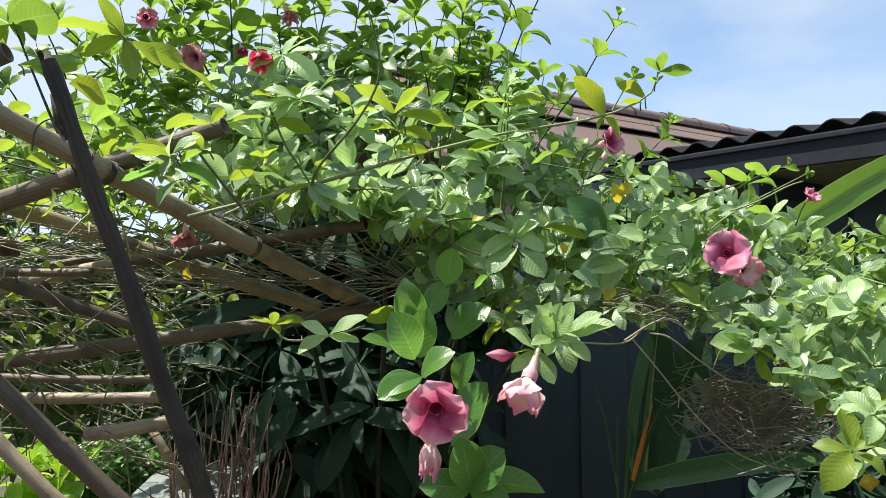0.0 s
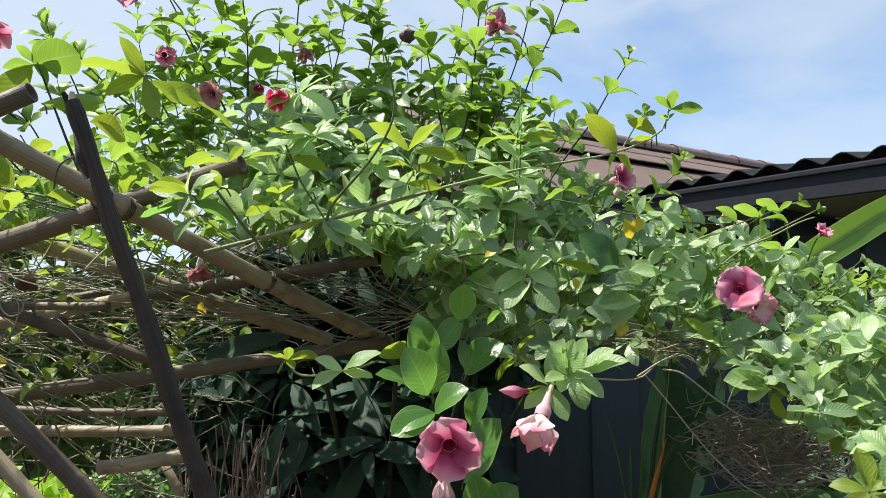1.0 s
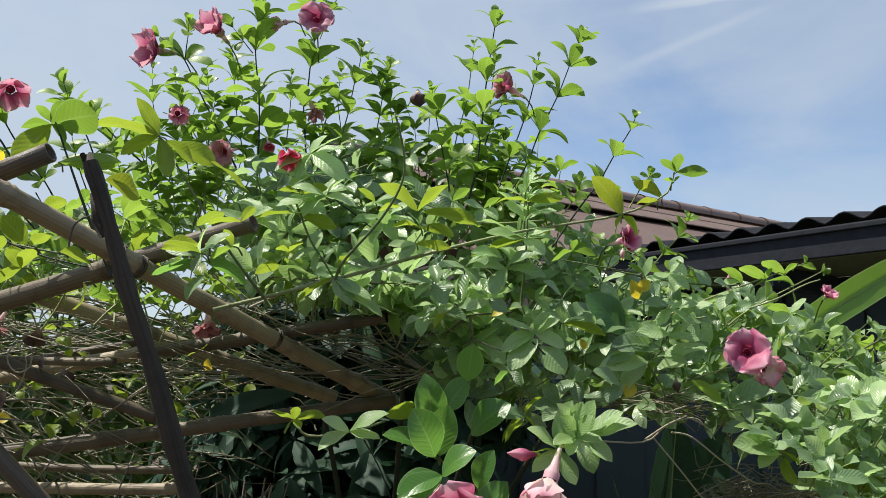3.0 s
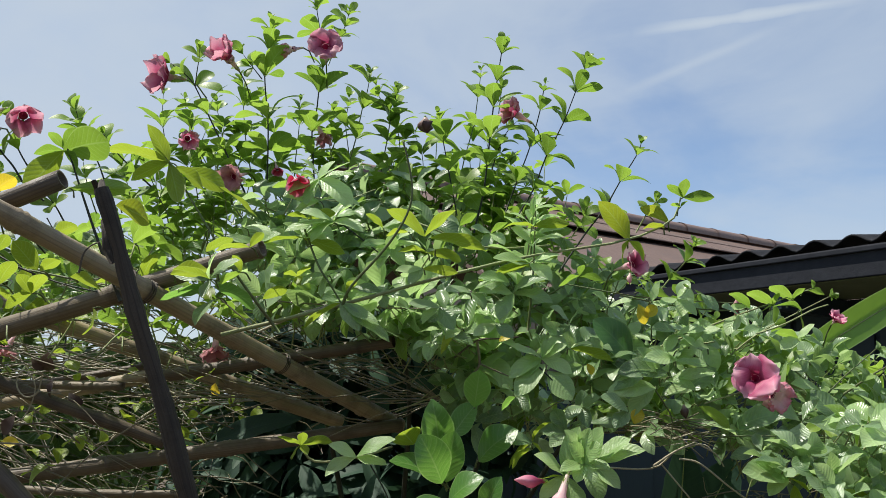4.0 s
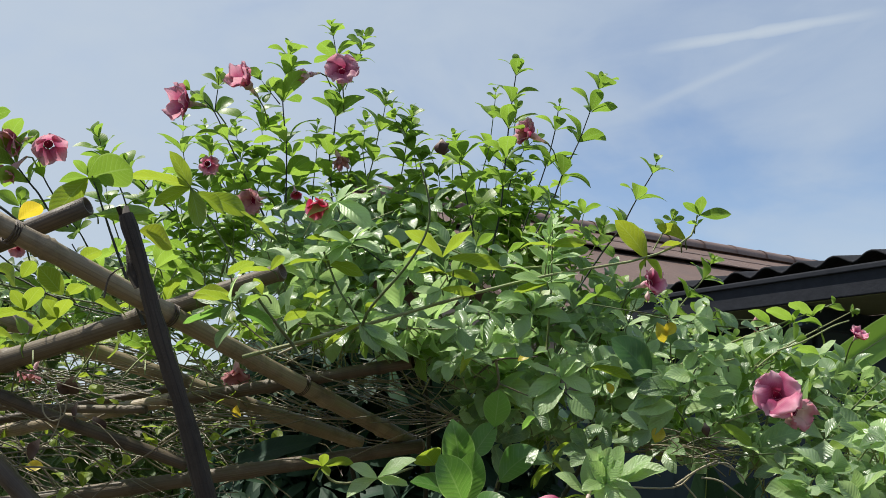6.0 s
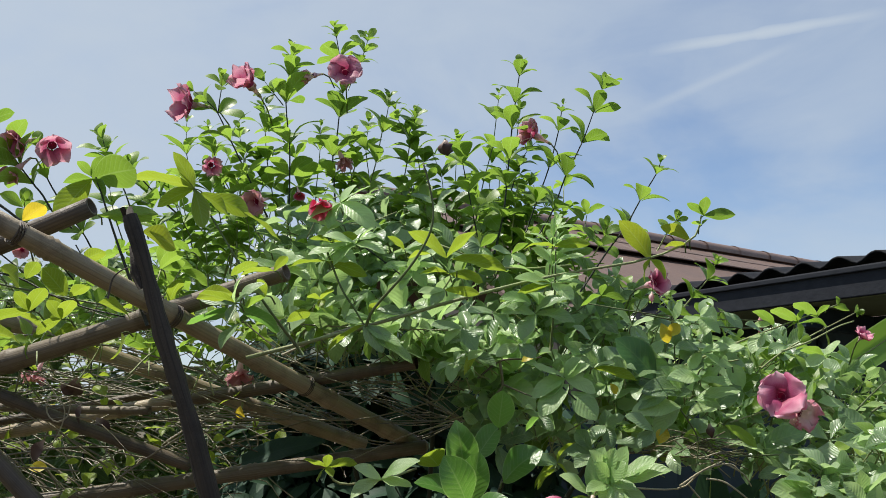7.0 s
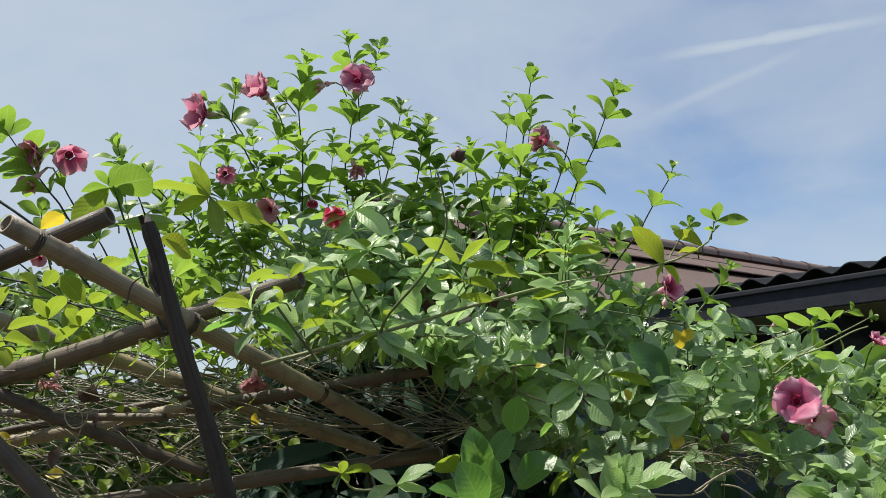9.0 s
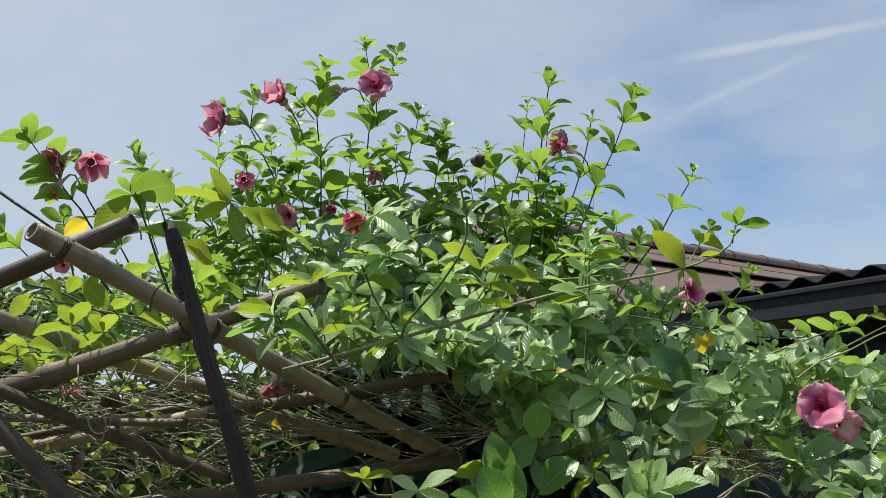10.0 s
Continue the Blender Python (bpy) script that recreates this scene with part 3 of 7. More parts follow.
def build_trellis():
    big = pole((-0.600, 0.700, 1.787), (-0.136, 1.500, 1.506), 0.0128, 0.0162, BAMBOO, label="thick pale bamboo pole, sawn open at its end", node=0.20, phase=0.42)
    pole((-0.922, 1.100, 1.606), (-0.301, 0.920, 1.762), 0.0185, 0.0118, BAMBOO_GREY, label="grey bamboo pole with a dark open end", node=0.24, phase=0.75)
    pole((-0.905, 0.830, 1.678), (-0.527, 0.800, 1.825), 0.0130, 0.0125, BAMBOO_DARK, label="dark bamboo pole with an open end", node=0.3, phase=0.5)
    pole((-0.131, 1.170, 1.653), (-0.577, 1.280, 1.592), 0.0105, 0.0120, BAMBOO_DARK, label="sooty thin pole with a broken end", node=0.19, phase=0.3, hollow=(False, False))
    pole((-0.572, 1.285, 1.593), (-1.215, 1.420, 1.487), 0.0118, 0.0130, BAMBOO, node=0.23, phase=0.5, hollow=(False, True))
    pole((-0.127, 1.430, 1.509), (-0.912, 1.240, 1.403), 0.0130, 0.0145, BAMBOO_GREY, label="bamboo rail", node=0.22, phase=0.6)
    pole((-1.039, 1.060, 1.794), (-0.272, 1.620, 1.510), 0.0150, 0.0160, BAMBOO, node=0.25, phase=0.2)
    pole((-0.873, 1.020, 1.640), (-0.498, 1.160, 1.484), 0.0105, 0.0100, BAMBOO_DARK, node=0.2, phase=0.7)
    pole((-0.730, 0.800, 1.618), (-0.350, 0.800, 1.274), 0.0108, 0.0112, BAMBOO_DARK, node=0.3, phase=0.2)
    pole((-0.697, 0.920, 1.452), (-0.474, 0.920, 1.240), 0.0100, 0.0100, BAMBOO, node=0.24, phase=0.4)
    pole((-1.035, 1.500, 1.370), (-0.549, 1.480, 1.366), 0.0085, 0.0080, BAMBOO_GREY, node=0.2, phase=0.5)
    pole((-1.027, 1.420, 1.334), (-0.523, 1.400, 1.343), 0.0110, 0.0105, BAMBOO, node=0.21, phase=0.3)
    pole((-0.637, 1.300, 1.287), (-0.460, 1.300, 1.315), 0.0130, 0.0125, BAMBOO, node=0.25, phase=0.8)
    pole((-1.084, 1.280, 1.585), (-0.589, 1.200, 1.575), 0.0075, 0.0070, BAMBOO_GREY, node=0.2, phase=0.4)
    pole((-1.109, 1.300, 1.513), (-0.567, 1.400, 1.630), 0.0080, 0.0070, BAMBOO_DARK, node=0.2, phase=0.1)
    pole((-0.640, 1.620, 1.254), (-0.551, 1.620, 1.110), 0.0095, 0.0095, BAMBOO, node=0.2, phase=0.4)
    # charred front post, forked near its head
    top, low = Vector((-0.461, 0.765, 1.804)), Vector((-0.284, 0.800, 1.299))
    way = (low - top).normalized()
    foot = top + way * ((top.z + 0.05) / -way.z)
    b = Buffer()
    pts = [top.lerp(foot, f) + Vector((0.0012 * math.sin(f * 60), 0, 0)) for f in np.linspace(0, 1, 60) ** 1.2]
    rad = [0.0088 + 0.0010 * math.sin(i * 1.1) + 0.0008 * math.sin(i * 2.9) + 0.0026 * min(1, i / 14) for i in range(60)]
    tube(b, pts, rad, sides=12, lump=0.07)
    tube(b, [top + Vector((0, 0, 0.0004)), top - way * 0.012 + Vector((0.004, 0, 0))], [0.007, 0.003], sides=6, lump=0.4)
    tube(b, [top - way * 0.010 + Vector((-0.006, -0.002, 0)), top + way * 0.02], [0.003, 0.006], sides=6, lump=0.4)
    k = Vector((-0.452, 0.772, 1.747))
    tube(b, [k + Vector((0.012, 0.004, -0.030)), k + Vector((0.004, 0, -0.012)), k, k + Vector((-0.006, -0.003, 0.020))], [0.006, 0.0085, 0.0070, 0.002], sides=6, lump=0.4)
    part("post", b.mesh("post", CHARRED), trellis, "charred rough wooden post with a broken knot")
    # a second post further left carries the canes
    pole((-0.98, 1.25, 1.72), (-1.0, 1.27, -0.05), 0.016, 0.018, BAMBOO_DARK, name="post", node=0.3)
    # lashings
    for at, r, ax in (((-0.581, 0.735, 1.775), 0.0150, (0.52, 0.80, -0.30)), ((-0.461, 0.938, 1.703), 0.0160, (0.52, 0.80, -0.30)), ((-0.480, 0.907, 1.715), 0.0157, (0.52, 0.80, -0.30)),
                      ((-0.319, 1.185, 1.617), 0.0172, (0.52, 0.80, -0.30)), ((-0.151, 1.480, 1.514), 0.019, (0.52, 0.80, -0.30))):
        b = Buffer()
        a = Vector(ax).normalized()
        p = a.orthogonal().normalized()
        q = a.cross(p)
        pts = [Vector(at) + (p * math.cos(t) + q * math.sin(t)) * r + a * (0.0035 * (t / 6.28 - 1.5)) for t in np.linspace(0, 18.8, 42)]
        tube(b, pts, 0.0013, sides=4)
        part("lashing", b.mesh("lashing", TWIG_DARK), trellis)


build_trellis()

# ---------------------------------------------------------------- the flowering vine
vine = thing("allamanda_vine", (0.35, 1.75, 0), "pink-flowered allamanda vine sprawling over a bamboo trellis", "vine")
leaves_mature, leaves_young, leaves_pale, stems_fill, twigs_dry, nest, leaves_lime = Buffer(), Buffer(), Buffer(), Buffer(), Buffer(), Buffer(), Buffer()
count = {"leaf": 0}
FILL = {"leaf_mature": leaves_mature, "leaf_young": leaves_young, "leaf_pale": leaves_pale}


def put_leaf(m, mat, parent, shapes=OVAL):
    if count["leaf"] < 900 or mat.name not in FILL:
        count["leaf"] += 1
        return leaf_object(shapes, mat, m, parent)
    lay(FILL[mat.name], shapes[int(rng.integers(len(shapes)))], m)


def shoot(points, whorls=5, size=0.046, n=4, mat=LEAF_YOUNG, stem=STEM, r=0.0018, start=0.25, spread=62, tip=0.46, tuft=True, label="", shapes=OVAL):
    """A stem through the points, with rings of leaves that shrink towards its tip."""
    pts = curve_points(points, 14)
    b = Buffer()
    tube(b, pts, [r * (1.25 - 0.75 * i / 14) for i in range(15)], sides=6)
    ob = part("shoot", b.mesh("shoot", stem), vine, label)
    for k in range(whorls):
        f = start + (1 - start) * (k / max(1, whorls - 1)) ** 0.9 if whorls > 1 else 1.0
        s = f * 14
        i = min(int(s), 13)
        at = pts[i].lerp(pts[i + 1], s - i)
        axis = (pts[i + 1] - pts[i]).normalized()
        q = k / max(1, whorls - 1)
        z = size * (1 - (1 - tip) * q ** 1.5) * (1 + rng.normal(0, 0.06))
        for m in whorl_leaves(at, axis, n, z, spread - 18 * q ** 3):
            put_leaf(m, mat, ob, shapes)
    if tuft:
        axis = (pts[-1] - pts[-2]).normalized()
        for m in whorl_leaves(pts[-1], axis, 4, size * tip * 0.75, 34):
            put_leaf(m, mat, ob, shapes)
    return ob


def rosette(at, axis, n, size, mat=LEAF, spread=72, back=0.08, shapes=OVAL, stem=STEM):
    """The end of a side shoot: a ring of large leaves on a short stem."""
    a = Vector(axis).normalized()
    b = Buffer()
    tube(b, curve_points([Vector(at) - a * back * 0.5 + Vector((0.02, 0.05, 0.012)), Vector(at) - a * back * 0.3 + Vector((0.005, 0.015, 0.004)), at], 6), [0.0018] * 7, sides=6)
    ob = part("side_shoot", b.mesh("side_shoot", stem), vine)
    for m in whorl_leaves(at, a, n, size, spread):
        put_leaf(m, mat, ob, shapes)
    for m in whorl_leaves(Vector(at) + a * 0.006, a, 2, size * 0.35, 32):
        put_leaf(m, mat, ob, shapes)
    return ob


def single(base, end, mat, width=1.0, roll=0.0, shapes=OVAL, name="leaf", parent=None, label="", face=(-0.1, -0.86, 0.48)):
    """One leaf from its stalk to its tip, its face turned to the viewer's side by roll degrees from upright."""
    a, b = Vector(base), Vector(end)
    way = b - a
    nor = Matrix.Rotation(radians(roll * 0.5), 3, way.normalized()) @ Vector(face)
    return leaf_object(shapes, mat, leaf_matrix(a, way, nor, way.length, width), parent or vine, name, label)


def level_ring(axis, n, spread, jitter=1.0):
    """Ways of a ring of leaves round a stem, a pair of them along x."""
    a = Vector(axis).normalized()
    p = (Vector((1, 0, 0)) - a * a.x).normalized()
    q = a.cross(p)
    first, out = rng.normal(0, 20), []
    for k in range(n):
        z = radians(first + 360 * k / n + jitter * rng.normal(0, 11))
        s = radians(spread + jitter * rng.normal(0, 8))
        out.append((a * math.cos(s) + (p * math.cos(z) + q * math.sin(z)) * math.sin(s)).normalized())
    return out


def sprig(nodes, mat=LEAF_YOUNG, stem=STEM, r=0.0018):
    """An upright stem through the nodes, each with the length of its ring of four leaves; 0: none."""
    pts = curve_points([q[:3] for q in nodes], 3 * (len(nodes) - 1))
    b = Buffer()
    tube(b, pts, [r * (0.95 - 0.55 * i / (len(pts) - 1)) for i in range(len(pts))], sides=6)
    ob = part("shoot", b.mesh("shoot", stem), vine)
    for i, (x, y, z, size) in enumerate(nodes):
        if not size:
            continue
        k = 3 * i
        axis = (pts[min(k + 1, len(pts) - 1)] - pts[max(k - 1, 0)]).normalized()
        tip = i == len(nodes) - 1
        for way in level_ring(axis, 3 if tip else 4, 36 if tip else 62 + 8 * (i < len(nodes) // 2)):
            nor = axis + Vector(rng.normal(0, 0.16, 3))
            s = size * (1.06 + rng.normal(0, 0.11))
            put_leaf(leaf_matrix(Vector((x, y, z)) + way * s * 0.05, way, nor, s, 1.0 + 0.25 * rng.random()), mat, ob, SPRAY)
    return ob


def fan(base, leaves, shapes=BLADE):
    """Leaves that spring from one point of a short side stem: the tip, material, breadth and roll of each."""
    a = Vector(base)
    mid = sum((Vector(q[0]) for q in leaves), Vector()) / len(leaves)
    back = (a - mid) * 0.12 + Vector((0.003, 0.030, -0.006))
    b = Buffer()
    tube(b, curve_points([a + back, a + back * 0.45 + Vector((0, 0.004, 0.004)), a], 6), [0.0013 - 0.00008 * i for i in range(7)], sides=6)
    ob = part("side_shoot", b.mesh("side_shoot", STEM), vine)
    for tip, mat, width, roll in leaves:
        # faces set for the camera: thin leaves turn up and away to seem back-lit, old ones tip towards it
        thin = mat in (LEAF_LIME, LEAF_YOUNG, LEAF_SPECKLED, LEAF_YELLOW) or (mat is LEAF_ROUND and shapes is BLADE)
        face = (-0.15 + rng.normal(0, 0.15), 0.55 + rng.normal(0, 0.15), 0.8) if thin else (rng.normal(-0.15, 0.15), rng.uniform(-0.80, -0.45), 0.70)
        single(a, tip, mat, width * (1.3 if shapes is ROUND_BLADE else 0.96 if thin else 1.05), roll, shapes, parent=ob, face=face)
    return ob


def flower(at, facing, size=0.08, flare=78, petal=PETAL, tube_mat=PETAL_PALE, spin=0.0, twist=18, label="", tube_len=0.055, cup=0.0, crumple=0.0, neck=1.0, broad=1.30):
    """A trumpet flower: five overlapping petals, a tube and a green calyx. at: the middle of its mouth."""
    z = Vector(facing).normalized()
    x = z.orthogonal().normalized()
    m = Matrix((x, z.cross(x), z)).transposed().to_4x4()
    m.translation = Vector(at)
    m = m @ Matrix.Rotation(radians(spin), 4, "Z")
    k = size / 0.08
    b = Buffer()
    prof = [(-tube_len - 0.012, 0.0022), (-tube_len, 0.0035), (-tube_len * 0.7, 0.0045), (-tube_len * 0.45, 0.0085), (-0.014, 0.0086), (-0.0066, 0.0083)]
    vs = [(r * neck * math.cos(a) * k, r * neck * math.sin(a) * k, h * k) for h, r in prof for a in np.linspace(0, 2 * math.pi, 13)[:-1]]
    fs = [(i * 12 + q, i * 12 + (q + 1) % 12, (i + 1) * 12 + (q + 1) % 12, (i + 1) * 12 + q) for i in range(len(prof) - 1) for q in range(12)]
    b.add([tuple(m @ Vector(v)) for v in vs], fs, [(q / 12, 0.35 + 0.4 * i / 5) for i in range(len(prof)) for q in range(12)])
    ob = part("flower", b.mesh("flower_tube", tube_mat), vine, label)
    for p in range(5):
        b = Buffer()
        nu, nv = 12, 11
        rows, uvs = [], []
        r, h = 0.0085 * neck, -0.006
        turn = radians(flare + rng.normal(0, 6))
        ripple = 1 + 0.04 * np.sin(np.arange(nu) * 0.9 + rng.uniform(0, 6))
        wave = rng.uniform(0, 6)
        for i in range(nu):
            u = i / (nu - 1)
            ang = turn * min(1.0, 0.25 + 1.6 * u) + 0.35 * max(0.0, u - 0.6) - cup * max(0.0, u - 0.25)
            if i:
                r += 0.0350 / (nu - 1) * math.sin(ang)
                h += 0.0350 / (nu - 1) * math.cos(ang)
            w = 0.0235 * broad * (math.sin(math.pi * (0.10 + 0.85 * u)) ** 0.62) * (0.78 + 0.22 * min(1, u * 1.7)) * ripple[i] * (0.72 + 0.28 * math.sin(min(turn, 1.57)))
            if flare <= 45:
                w *= 0.25 + 0.75 * min(1.0, u * 2.2)
            for j in range(nv):
                v = 2 * j / (nv - 1) - 1
                ruff = 0.0030 * math.sin(5.5 * v + wave + 4 * u) * u * u + 0.0032 * v * u - 0.0040 * v * v * u
                ruff += crumple * 0.006 * math.sin(9 * v + 3 * wave) * math.sin(7 * u + 2 * wave + 3 * v) * u + crumple * 0.010 * math.sin(2.3 * wave + p * 2 + 3 * v) * u * u
                rr = r - 0.004 * v * v * u * (0.3 + 0.7 * u * u) + crumple * 0.005 * math.sin(6 * v + 8 * u + wave) * u
                a = 2 * math.pi * p / 5 + math.atan2(v * w, max(rr, 0.004)) + radians(twist) * u * 0.6
                q = math.hypot(rr, v * w) if flare > 45 else math.hypot(rr, v * w * 0.6)
                rows.append(tuple(m @ Vector((q * math.cos(a) * k, q * math.sin(a) * k, (h + ruff) * k))))
                uvs.append((0.5 + v / 2, u))
        fs = [(i * nv + j, i * nv + j + 1, (i + 1) * nv + j + 1, (i + 1) * nv + j) for i in range(nu - 1) for j in range(nv - 1)]
        b.add(rows, fs, uvs)
        part("petal", b.mesh("petal", petal), ob)
    b = Buffer()
    d = min(0.028, 0.4 * tube_len)
    prof = [(-d - 0.002, 0.0005), (-d, 0.004), (-0.45 * d, 0.0066), (-0.0088, 0.0076), (-0.0068, 0.0112 if flare > 45 else 0.0078)]
    vs = [(r * neck * math.cos(a) * k, r * neck * math.sin(a) * k, h * k) for h, r in prof for a in np.linspace(0, 2 * math.pi, 13)[:-1]]
    fs = [(i * 12 + q, i * 12 + (q + 1) % 12, (i + 1) * 12 + (q + 1) % 12, (i + 1) * 12 + q) for i in range(4) for q in range(12)]
    b.add([tuple(m @ Vector(v)) for v in vs], fs, [(q / 12, 0.05) for i in range(5) for q in range(12)])
    part("throat", b.mesh("throat", THROAT), ob, "dark maroon throat")
    b = Buffer()
    for p in range(5):
        a = 2 * math.pi * p / 5
        way = m.to_3x3() @ Vector((math.cos(a) * 0.35, math.sin(a) * 0.35, 1))
        base = m @ Vector((0, 0, -(tube_len + 0.012) * k))
        lay(b, LONG[0], leaf_matrix(base, way, m.to_3x3() @ Vector((math.cos(a), math.sin(a), 0)), 0.016 * k, 1.3))
    part("calyx", b.mesh("calyx", LEAF_YOUNG), ob)
    b = Buffer()
    end = m @ Vector((0, 0, -(tube_len + 0.010) * k))
    tube(b, [end, end - z * 0.02 * k + Vector((0, 0.004, -0.008)), end - z * 0.035 * k + Vector((0, 0.015, -0.03))], 0.0015, sides=6)
    part("stalk", b.mesh("stalk", STEM), ob)
    return ob


def bud(at, way, length, mat=PETAL_OLD, width=0.3, label=""):
    """A furled or withered bloom: twisted lobes on a short calyx."""
    b = Buffer()
    w = Vector(way).normalized()
    s = w.orthogonal().normalized()
    q = w.cross(s)
    pts = curve_points([Vector(at), Vector(at) + w * length * 0.5 + s * length * 0.04, Vector(at) + w * length], 10)
    rad = [length * width * v for v in (0.18, 0.22, 0.30, 0.42, 0.50, 0.52, 0.48, 0.40, 0.28, 0.15, 0.03)]
    verts, uvs = [], []
    for i, p in enumerate(pts):
        for k in range(10):
            a = 2 * math.pi * k / 10 + i * 0.16
            r = rad[i] * (1 + 0.22 * math.cos(5 * (2 * math.pi * k / 10)) * min(1, i / 4))
            verts.append(tuple(p + (s * math.cos(a) + q * math.sin(a)) * r))
            uvs.append((k / 10, i / 10))
    fs = [(i * 10 + k, i * 10 + (k + 1) % 10, (i + 1) * 10 + (k + 1) % 10, (i + 1) * 10 + k) for i in range(10) for k in range(10)]
    b.add(verts, fs, uvs)
    ob = part("bud", b.mesh("bud", mat), vine, label)
    c = Buffer()
    for k in range(4):
        a = turned(w, 28, 90 * k)
        lay(c, LONG[1], leaf_matrix(Vector(at) - w * 0.006, a, a - w, length * 0.3, 1.3))
    part("calyx", c.mesh("calyx", LEAF_YOUNG), ob)
    return ob


def build_shoots():
    # bare canes of the near shoots
    shoot([(-0.507, 0.960, 1.692), (-0.549, 0.950, 1.791), (-0.601, 0.950, 1.915)], 0, 0.06, 4, LEAF_YOUNG, STEM_DARK, 0.0024, tuft=False)
    shoot([(-0.288, 1.000, 1.654), (-0.356, 0.980, 1.744), (-0.462, 1.000, 1.900), (-0.500, 1.000, 1.955)], 0, 0.06, 4, LEAF_YOUNG, STEM, 0.002, tuft=False)
    # the long runner that arches over to its tip
    shoot([(-0.378, 1.020, 1.651), (-0.205, 1.040, 1.700), (-0.043, 1.060, 1.751), (0.093, 1.080, 1.788), (0.242, 1.100, 1.818), (0.325, 1.110, 1.855), (0.343, 1.110, 1.895)], 0, 0.052, 3, LEAF_YOUNG, STEM_PALE, 0.0026, start=1, spread=55, tuft=False, label="long pale runner arching across the leaves")
    # bare stem that hooks over
    b = Buffer()
    tube(b, curve_points([(-0.201, 1.030, 1.697), (-0.186, 1.010, 1.725), (-0.135, 0.990, 1.780), (-0.104, 0.980, 1.829), (-0.097, 0.975, 1.868), (-0.105, 0.970, 1.914), (-0.113, 0.970, 1.941)], 24), [0.0025 - 0.00005 * i for i in range(25)], sides=6)
    part("bare_stem", b.mesh("bare_stem", STEM), vine, "bare green stem hooking over at its tip")
    b = Buffer()
    tube(b, curve_points([(-0.246, 0.970, 1.501), (-0.223, 0.970, 1.475), (-0.164, 0.990, 1.480), (-0.122, 1.050, 1.491)], 12), 0.0018, sides=6)
    part("side_stem", b.mesh("side_stem", STEM_PALE), vine)
    shoot([(0.089, 1.120, 1.672), (0.096, 1.100, 1.761), (0.100, 1.090, 1.875)], 0, 0.07, 4, LEAF_PALE, STEM, tuft=False)
    rosette((0.396, 1.250, 1.683), (0.1, -0.5, 0.8), 6, 0.056, LEAF_PALE, 70)
    single((0.285, 1.240, 1.634), (0.228, 1.200, 1.706), BANANA_SHADED, 1.15, 10, ROUND)
    rosette((0.470, 0.800, 1.352), (0.0, -0.6, 0.65), 5, 0.048, LEAF_LIME, 72)
    rosette((0.508, 0.820, 1.392), (0.1, -0.6, 0.7), 5, 0.048, LEAF_PALE, 72)
    rosette((0.556, 1.000, 1.400), (-0.1, -0.6, 0.7), 5, 0.054, LEAF_LIME, 70)
    rosette((0.520, 1.020, 1.405), (0.1, -0.6, 0.7), 5, 0.052, LEAF_PALE, 70)
    rosette((0.603, 0.980, 1.434), (0.0, -0.6, 0.7), 5, 0.060, LEAF_PALE, 70)
    shoot([(-0.909, 1.000, 1.973), (-0.826, 1.000, 1.919), (-0.739, 1.020, 1.857), (-0.694, 1.100, 1.784)], 0, 0.03, 3, stem=STEM_DARK, tuft=False, r=0.0026, label="bare dark cane")
    # tall upright shoots against the sky
    sprig([(-0.330, 1.480, 2.019, 0.000), (-0.334, 1.472, 2.075, 0.056), (-0.337, 1.465, 2.125, 0.070), (-0.328, 1.458, 2.172, 0.000), (-0.324, 1.450, 2.208, 0.063), (-0.316, 1.442, 2.262, 0.037), (-0.324, 1.435, 2.339, 0.051), (-0.332, 1.427, 2.389, 0.037), (-0.335, 1.420, 2.407, 0.020)], LEAF_YOUNG, STEM_DARK, 0.0021)
    sprig([(-0.423, 1.440, 1.903, 0.000), (-0.420, 1.431, 1.981, 0.065), (-0.420, 1.423, 2.067, 0.062), (-0.422, 1.414, 2.134, 0.068), (-0.432, 1.406, 2.225, 0.063), (-0.425, 1.397, 2.280, 0.050), (-0.421, 1.389, 2.321, 0.045), (-0.419, 1.380, 2.340, 0.017)], LEAF_YOUNG, STEM_DARK, 0.0022)
    sprig([(-0.311, 1.480, 2.285, 0.000), (-0.285, 1.465, 2.346, 0.043), (-0.273, 1.450, 2.363, 0.044), (-0.264, 1.435, 2.383, 0.031), (-0.261, 1.420, 2.389, 0.014)], LEAF_YOUNG, STEM, 0.0014)
    sprig([(-0.462, 1.420, 1.975, 0.000), (-0.483, 1.410, 2.017, 0.054), (-0.504, 1.400, 2.061, 0.056), (-0.540, 1.390, 2.132, 0.062), (-0.569, 1.380, 2.191, 0.000), (-0.589, 1.370, 2.213, 0.035), (-0.616, 1.360, 2.232, 0.024)], LEAF_YOUNG, STEM_DARK, 0.0022)
    sprig([(-0.582, 1.420, 2.207, 0.058), (-0.574, 1.400, 2.229, 0.000), (-0.565, 1.380, 2.250, 0.041), (-0.559, 1.360, 2.263, 0.019)], LEAF_YOUNG, STEM_DARK, 0.0015)
    sprig([(-0.446, 1.440, 2.234, 0.000), (-0.460, 1.410, 2.248, 0.036), (-0.473, 1.380, 2.262, 0.033)], LEAF_YOUNG, STEM_DARK, 0.0014)
    sprig([(-0.275, 1.520, 1.984, 0.000), (-0.263, 1.510, 2.059, 0.062), (-0.246, 1.500, 2.121, 0.060), (-0.233, 1.490, 2.188, 0.060), (-0.224, 1.480, 2.215, 0.000), (-0.218, 1.470, 2.241, 0.045), (-0.216, 1.460, 2.258, 0.023)], LEAF_YOUNG, STEM, 0.0018)
